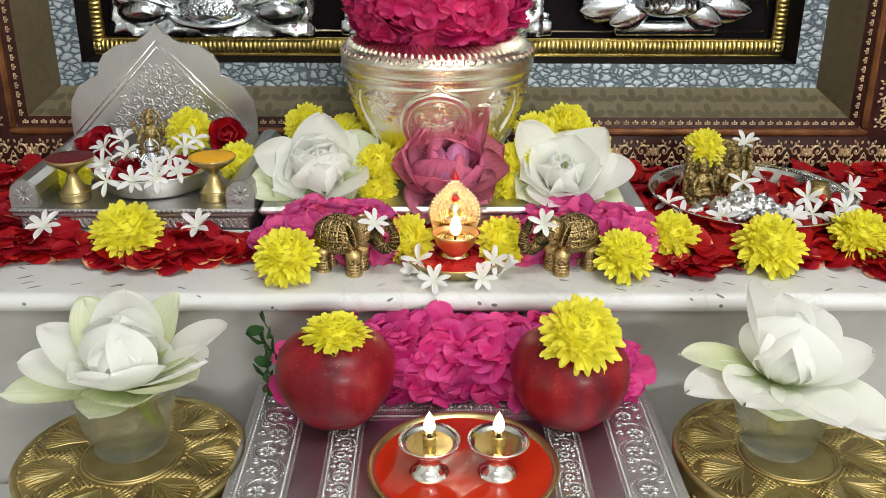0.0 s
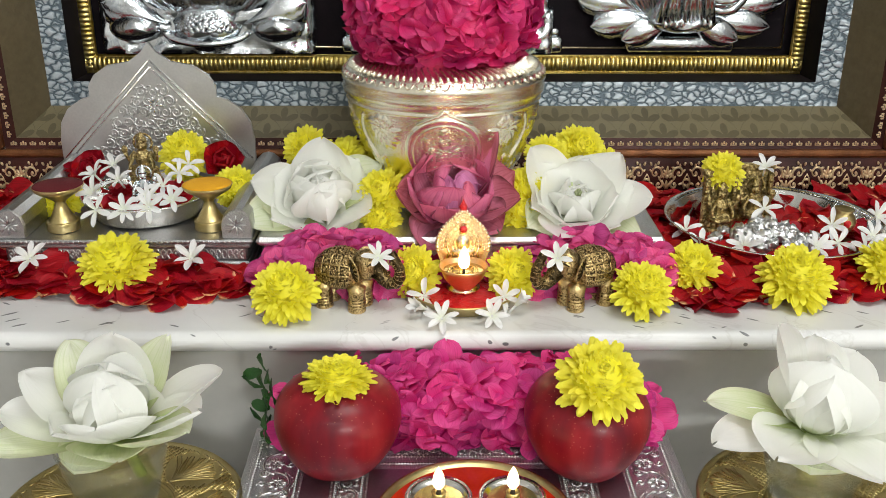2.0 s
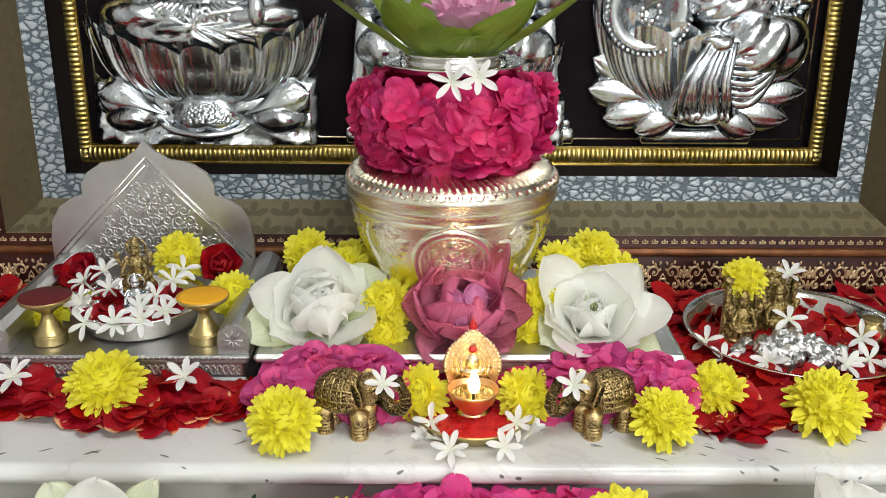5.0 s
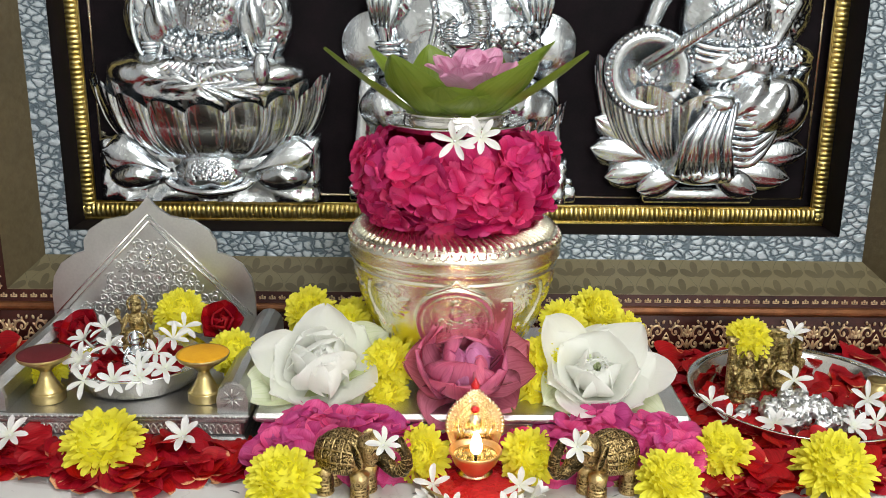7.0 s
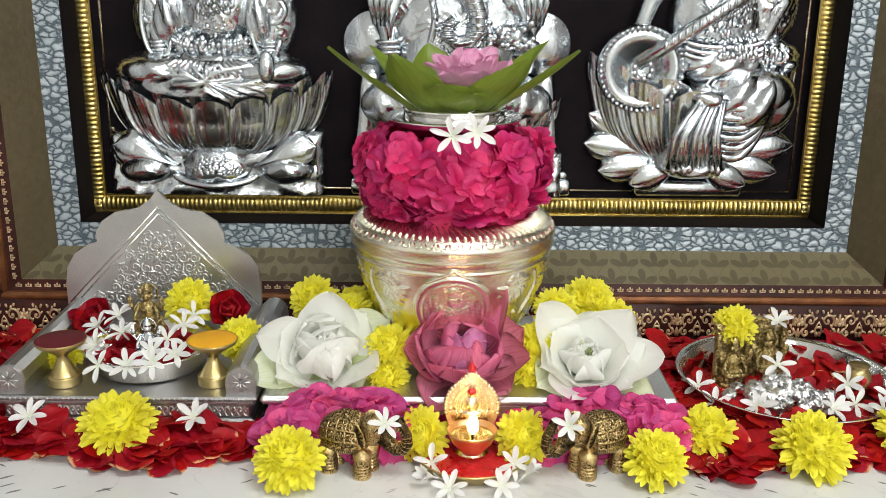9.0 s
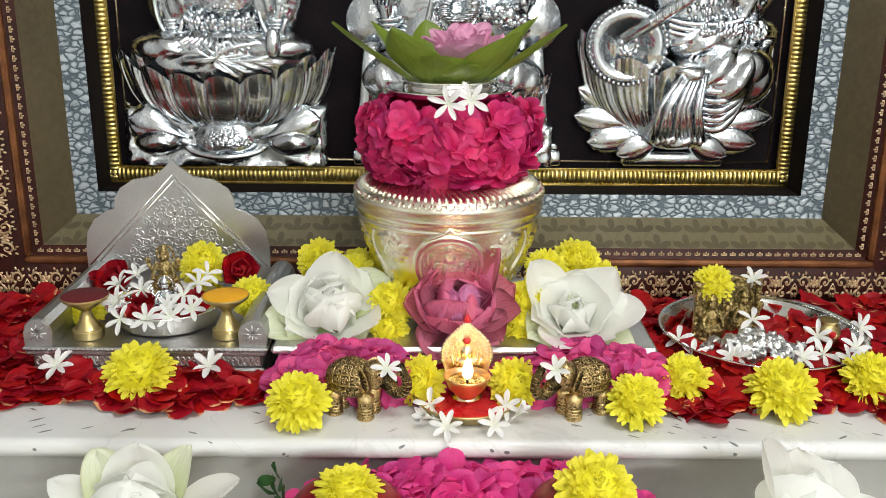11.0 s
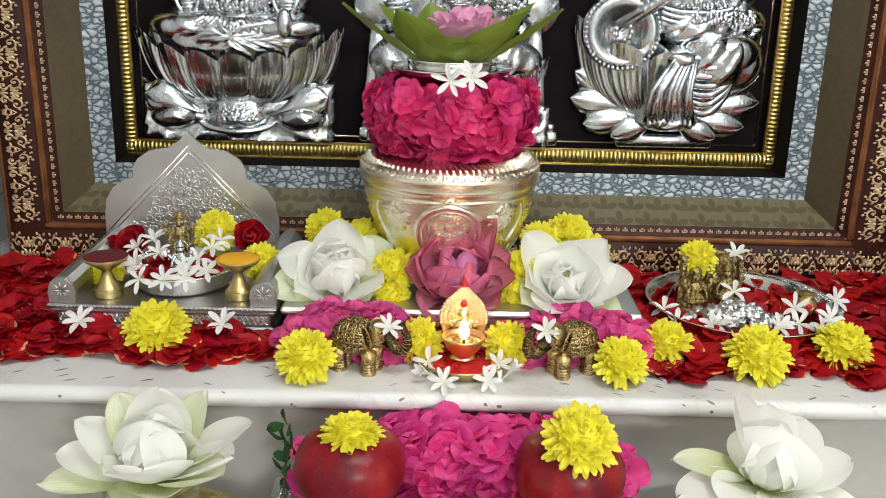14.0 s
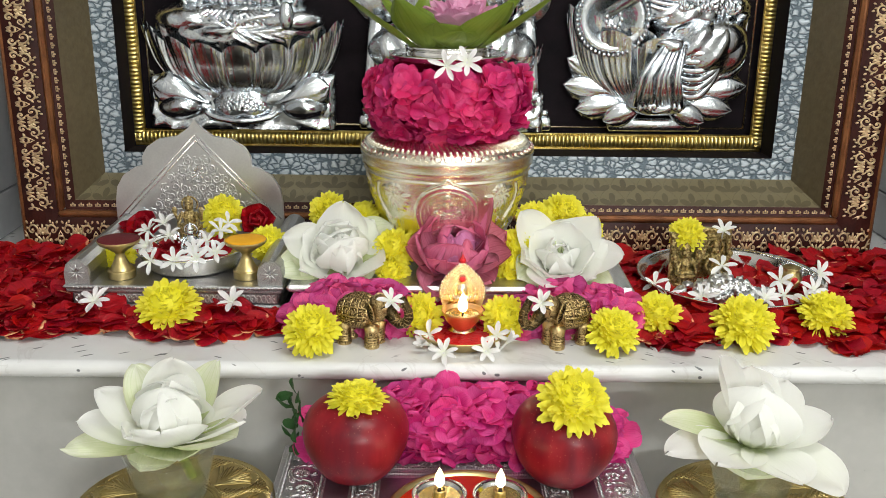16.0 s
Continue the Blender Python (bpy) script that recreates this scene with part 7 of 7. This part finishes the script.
def apple(x, y, r, m_turn, label):
    ob = thing("apple", label, "apple", Matrix.Translation((x, y, -0.0778)) @ m_turn)
    s = Shape()
    prof = []
    for i in range(33):
        t = math.pi * i / 32
        rr = r * (math.sin(t) ** 0.86) * (1.0 - 0.17 * math.cos(t + 0.15))
        z = -math.cos(t) * r * 0.94
        dip = math.exp(-(rr / (0.30 * r)) ** 2)
        z += (0.15 * r * dip if t < 1.5 else -0.26 * r * dip)
        prof.append((max(rr, 0.0), z + r * 0.90))
    lathe(prof, 56, s)
    for i, p in enumerate(s.v):
        a = math.atan2(p.y, p.x)
        low = max(0.0, 1 - p.z / r)
        k = 1 + 0.022 * math.cos(5 * a) * (0.3 + low) + 0.018 * math.cos(a + 1) + 0.012 * math.cos(2 * a)
        s.v[i] = Vector((p.x * k, p.y * k, p.z))
    part("flesh", s.mesh("flesh", APPLE), ob, None, "speckled dark red skin")
    part("stalk", tube([(0, 0, r * 1.50), (0.001, 0, r * 1.66), (0.004, 0.001, r * 1.82)], 0.0014, 7).mesh("stalk", STEM), ob)


apple(-0.078, 0.663, 0.0455, pose(0, 0, 0, 0, 0, 20), "large dark red apple with pale specks topped by a flower")
apple(0.110, 0.660, 0.0455, pose(0, 0, 0, 0, 0, 140), "large red and green-tinged apple topped by a flower")
flat_mum = mum((-0.076, 0.657, -0.003), (0.03, -0.06, 1.0), 30, 0.98, "yellow chrysanthemum resting on an apple", "yellow chrysanthemums on apples")
flat_mum.scale[2] *= 0.66
mum((0.114, 0.650, -0.001), (0.04, -0.55, 0.85), 200, 1.16, "yellow chrysanthemum drooping over an apple", "yellow chrysanthemums on apples")


def aarti_plate():
    ob = plate(0.023, 0.586, -0.0775, 0.0705, 0.011, BRASS, "brass-rimmed plate filled with red water under two lamps", name="aarti_plate")
    part("red_water", lathe([(0, 0.0093), (0.0658, 0.0093)], 64).mesh("red_water", REDWATER), ob, None, "glossy orange red water")


aarti_plate()


def standing_lamp(x, y):
    ob = thing("oil_lamp", "small silver pedestal oil lamp with a burning wick", "oil lamp", pose(x, y, -0.0755) @ Matrix.Scale(0.90, 4), None, "pair of silver oil lamps")
    part("stand", lathe([(0, 0), (0.0185, 0), (0.0195, 0.002), (0.0185, 0.0045), (0.0160, 0.006), (0.0165, 0.0085), (0.0130, 0.0115), (0.0085, 0.0165), (0.0078, 0.0205), (0.0095, 0.0235), (0.0088, 0.0255), (0.0150, 0.0290), (0.0225, 0.0345), (0.0255, 0.0385), (0.0250, 0.0395), (0.0215, 0.0365), (0.0140, 0.0325), (0, 0.0315)], 48).mesh("stand", SILVER), ob)
    part("oil", lathe([(0, 0.0352), (0.0192, 0.0352)], 32).mesh("oil", OIL), ob)
    part("wick_holder", lathe([(0.0, 0.032), (0.0062, 0.032), (0.0056, 0.0355), (0.0050, 0.0405), (0.0056, 0.0425), (0.0038, 0.0425), (0.0030, 0.039), (0, 0.0385)], 20).mesh("wick_holder", BRASS), ob)
    part("wick", lathe([(0.0, 0.039), (0.0024, 0.0395), (0.0012, 0.046), (0, 0.0475)], 10).mesh("wick", WICK), ob)
    part("flame", flame_mesh(0.020), ob, pose(0, 0, 0.0450), "small burning flame")


for x in (-0.002, 0.048):
    standing_lamp(x, 0.579)
    flame_lamp(x, 0.579, -0.0270, 0.10)


# ---- brass trays with lotuses in glasses ----
def brass_stool(x, y):
    ob = thing("brass_tray", "round drum-shaped brass stand with a top pressed in leaf fans", "tray", pose(x, y, STEP))
    R, H = 0.088, LOW + 0.037 - STEP
    part("rim", lathe([(0, 0.0), (R - 0.008, 0.0), (R - 0.004, 0.003), (R - 0.005, 0.010), (R - 0.005, H - 0.030), (R - 0.003, H - 0.011), (R - 0.0005, H - 0.006), (R, H - 0.002), (R - 0.0015, H), (R - 0.004, H), (R - 0.005, H - 0.0012), (0, H - 0.0012)], 96).mesh("rim", BRASS_TRAY), ob)
    flat = lambda u, w: Vector((u, w, H - 0.0010))
    s = Shape()
    for r, w in ((0.034, 0.0009), (0.037, 0.0012)):
        tube([flat(r * math.cos(radians(a)), r * math.sin(radians(a))) for a in range(0, 361, 6)], w, 5, s)
    part("ring", s.mesh("ring", BRASS_TRAY), ob)
    def in_fan(x, y):
        r, a = math.hypot(x, y), math.degrees(math.atan2(y, x)) - 90 - 12
        off = (a + 360 / 14) % (360 / 7) - 360 / 14
        return 0.043 < r < 0.080 and abs(off) < 21 * math.sin(math.pi * (r - 0.040) / 0.046) ** 0.6

    for k in range(7):
        lines = []
        for j in range(-8, 9):
            q = j / 8
            L = 0.037 * (1 - 0.28 * abs(q) ** 1.5)
            lines.append([(0.023 * q * t ** 1.25 + 0.0011 * math.sin(9 * t + 2 * abs(j)) * t, 0.0425 + L * t * (1 - 0.10 * q * q * t)) for t in [i / 9 for i in range(10)]])
        part("leaf_fan", emboss(lines, flat, 0.00095, 5, None, lambda t: 0.7 + 0.9 * t - 1.1 * t * t).mesh("leaf_fan", BRASS_TRAY), ob, pose(0, 0, 0, 0, 0, 360 * k / 7 + 12))
    net = []
    for d in (-1, 1):
        ca, sa = math.cos(radians(d * 38)), math.sin(radians(d * 38))
        for k in range(-26, 27):
            run = []
            for i in range(-55, 56):
                p, q = 0.0034 * k, 0.00155 * i
                x, y = p * ca - q * sa, p * sa + q * ca
                if 0.0395 < math.hypot(x, y) < 0.0825 and not in_fan(x, y):
                    run.append((x, y))
                else:
                    if len(run) > 1:
                        net.append([run[0], run[-1]])
                    run = []
            if len(run) > 1:
                net.append([run[0], run[-1]])
    part("mesh_pattern", emboss(net, flat, 0.0007, 5).mesh("mesh_pattern", BRASS_TRAY), ob)
    side = [[((R - 0.0015) * math.cos(b), (R - 0.0015) * math.sin(b)) for b in (radians(6 * k), radians(6 * k + 3), radians(6 * k + 6))] for k in range(60)]
    part("side_beading", emboss([[(x, y) for x, y in ln] for ln in side], lambda u, w: Vector((u, w, H - 0.0205 + 0.005 * math.sin(20 * math.atan2(w, u)))), 0.0011).mesh("side_beading", BRASS_TRAY), ob)


def tumbler(x, y):
    z0 = LOW + 0.037
    ob = thing("glass_tumbler", "short clear glass tumbler half full of water", "glass", pose(x, y, z0), None, "glasses with lotuses")
    ribs = [(0.0285 + 0.0006 * k + 0.0005 * (k % 2), 0.003 + 0.0028 * k) for k in range(8)]
    g = part("glass_wall", lathe([(0, 0.0005), (0.026, 0.0005)] + ribs + [(0.0395, 0.046), (0.0405, 0.055), (0.0400, 0.0555), (0.0388, 0.055), (0.0378, 0.046), (0.0314, 0.020), (0.0272, 0.006), (0, 0.0055)], 64).mesh("glass_wall", GLASS), ob)
    g.visible_shadow = False
    w = part("water", lathe([(0, 0.0050), (0.0276, 0.0052), (0.0320, 0.020), (0.0357, 0.036), (0, 0.036)], 48).mesh("water", WATER), ob)
    w.visible_shadow = False


for x, gx in ((-0.232, -0.236), (0.277, 0.272)):
    brass_stool(x, 0.616)
    tumbler(gx, 0.628)
BIG = "large open white lotus with pale green outer petals"
big_left = lotus("white_lotus", BIG, pose(-0.232, 0.634, -0.024, 8, 0, 0) @ Matrix.Diagonal((0.87, 0.87, 0.71, 1)),
      [(4, 0.088, 0.042, 50, -58, 0.30, 0.008, LOTUSW, 80), (4, 0.086, 0.038, 46, -62, 0.4, 0.007, LOTUSW, 35), (5, 0.062, 0.018, 24, -26, 0.5, 0.005, LOTUSG, 15)], 25, 24, "lotuses in glasses",
      [(10, 0.098, 0.026, 64, 50, 0.45, 0.006, LOTUSW), (50, 0.094, 0.028, 48, 24, 0.35, 0.006, LOTUSG), (92, 0.092, 0.034, 38, 8, 0.35, 0.006, LOTUSW), (140, 0.092, 0.028, 56, 36, 0.35, 0.006, LOTUSG),
       (166, 0.092, 0.032, 66, 50, 0.30, 0.006, LOTUSW), (186, 0.092, 0.030, 78, 70, 0.30, 0.006, LOTUSW), (202, 0.100, 0.026, 84, 84, 0.25, 0.006, LOTUSG), (236, 0.070, 0.034, 64, 30, 0.40, 0.008, LOTUSW), (245, 0.050, 0.030, 80, 96, 0.2, 0.006, LOTUSG),
       (280, 0.072, 0.040, 66, 14, 0.45, 0.008, LOTUSW), (322, 0.092, 0.032, 78, 46, 0.50, 0.006, LOTUSG), (338, 0.088, 0.032, 68, 46, 0.45, 0.008, LOTUSW), (286, 0.060, 0.040, 80, 56, 0.35, 0.006, LOTUSG)])
big_right = lotus("white_lotus", BIG, pose(0.270, 0.634, -0.024, 8, 3, 0) @ Matrix.Diagonal((0.87, 0.87, 0.72, 1)),
      [(4, 0.086, 0.042, 50, -58, 0.30, 0.008, LOTUSW, 60), (4, 0.084, 0.038, 46, -62, 0.4, 0.007, LOTUSW, 15), (5, 0.060, 0.018, 24, -24, 0.5, 0.005, LOTUSW, 15)], 26, 24, "lotuses in glasses",
      [(142, 0.112, 0.025, 42, 4, 0.50, 0.006, LOTUSW), (178, 0.092, 0.024, 70, 80, 0.35, 0.006, LOTUSG), (200, 0.098, 0.027, 76, 84, 0.30, 0.006, LOTUSW), (226, 0.080, 0.036, 68, 74, 0.30, 0.008, LOTUSW),
       (250, 0.052, 0.038, 80, 104, 0.2, 0.006, LOTUSG), (282, 0.074, 0.036, 68, 86, 0.25, 0.008, LOTUSW), (316, 0.094, 0.038, 76, 98, 0.2, 0.006, LOTUSW), (332, 0.086, 0.034, 94, 108, 0.2, 0.006, LOTUSG),
       (6, 0.080, 0.034, 66, 56, 0.30, 0.006, LOTUSW), (50, 0.080, 0.034, 50, 44, 0.3, 0.006, LOTUSW), (95, 0.086, 0.034, 42, 16, 0.3, 0.006, LOTUSW)])
part("stem", tube([(0, 0, 0.004), (0.004, -0.004, -0.012), (0.016, -0.012, -0.046)], 0.0050, 10).mesh("stem", STEM), big_left, None, "cut green stem")
part("stem", tube([(0, 0, 0.004), (0.001, -0.004, -0.012), (0.004, -0.010, -0.044)], 0.0050, 10).mesh("stem", STEM), big_right, None, "cut green stem")
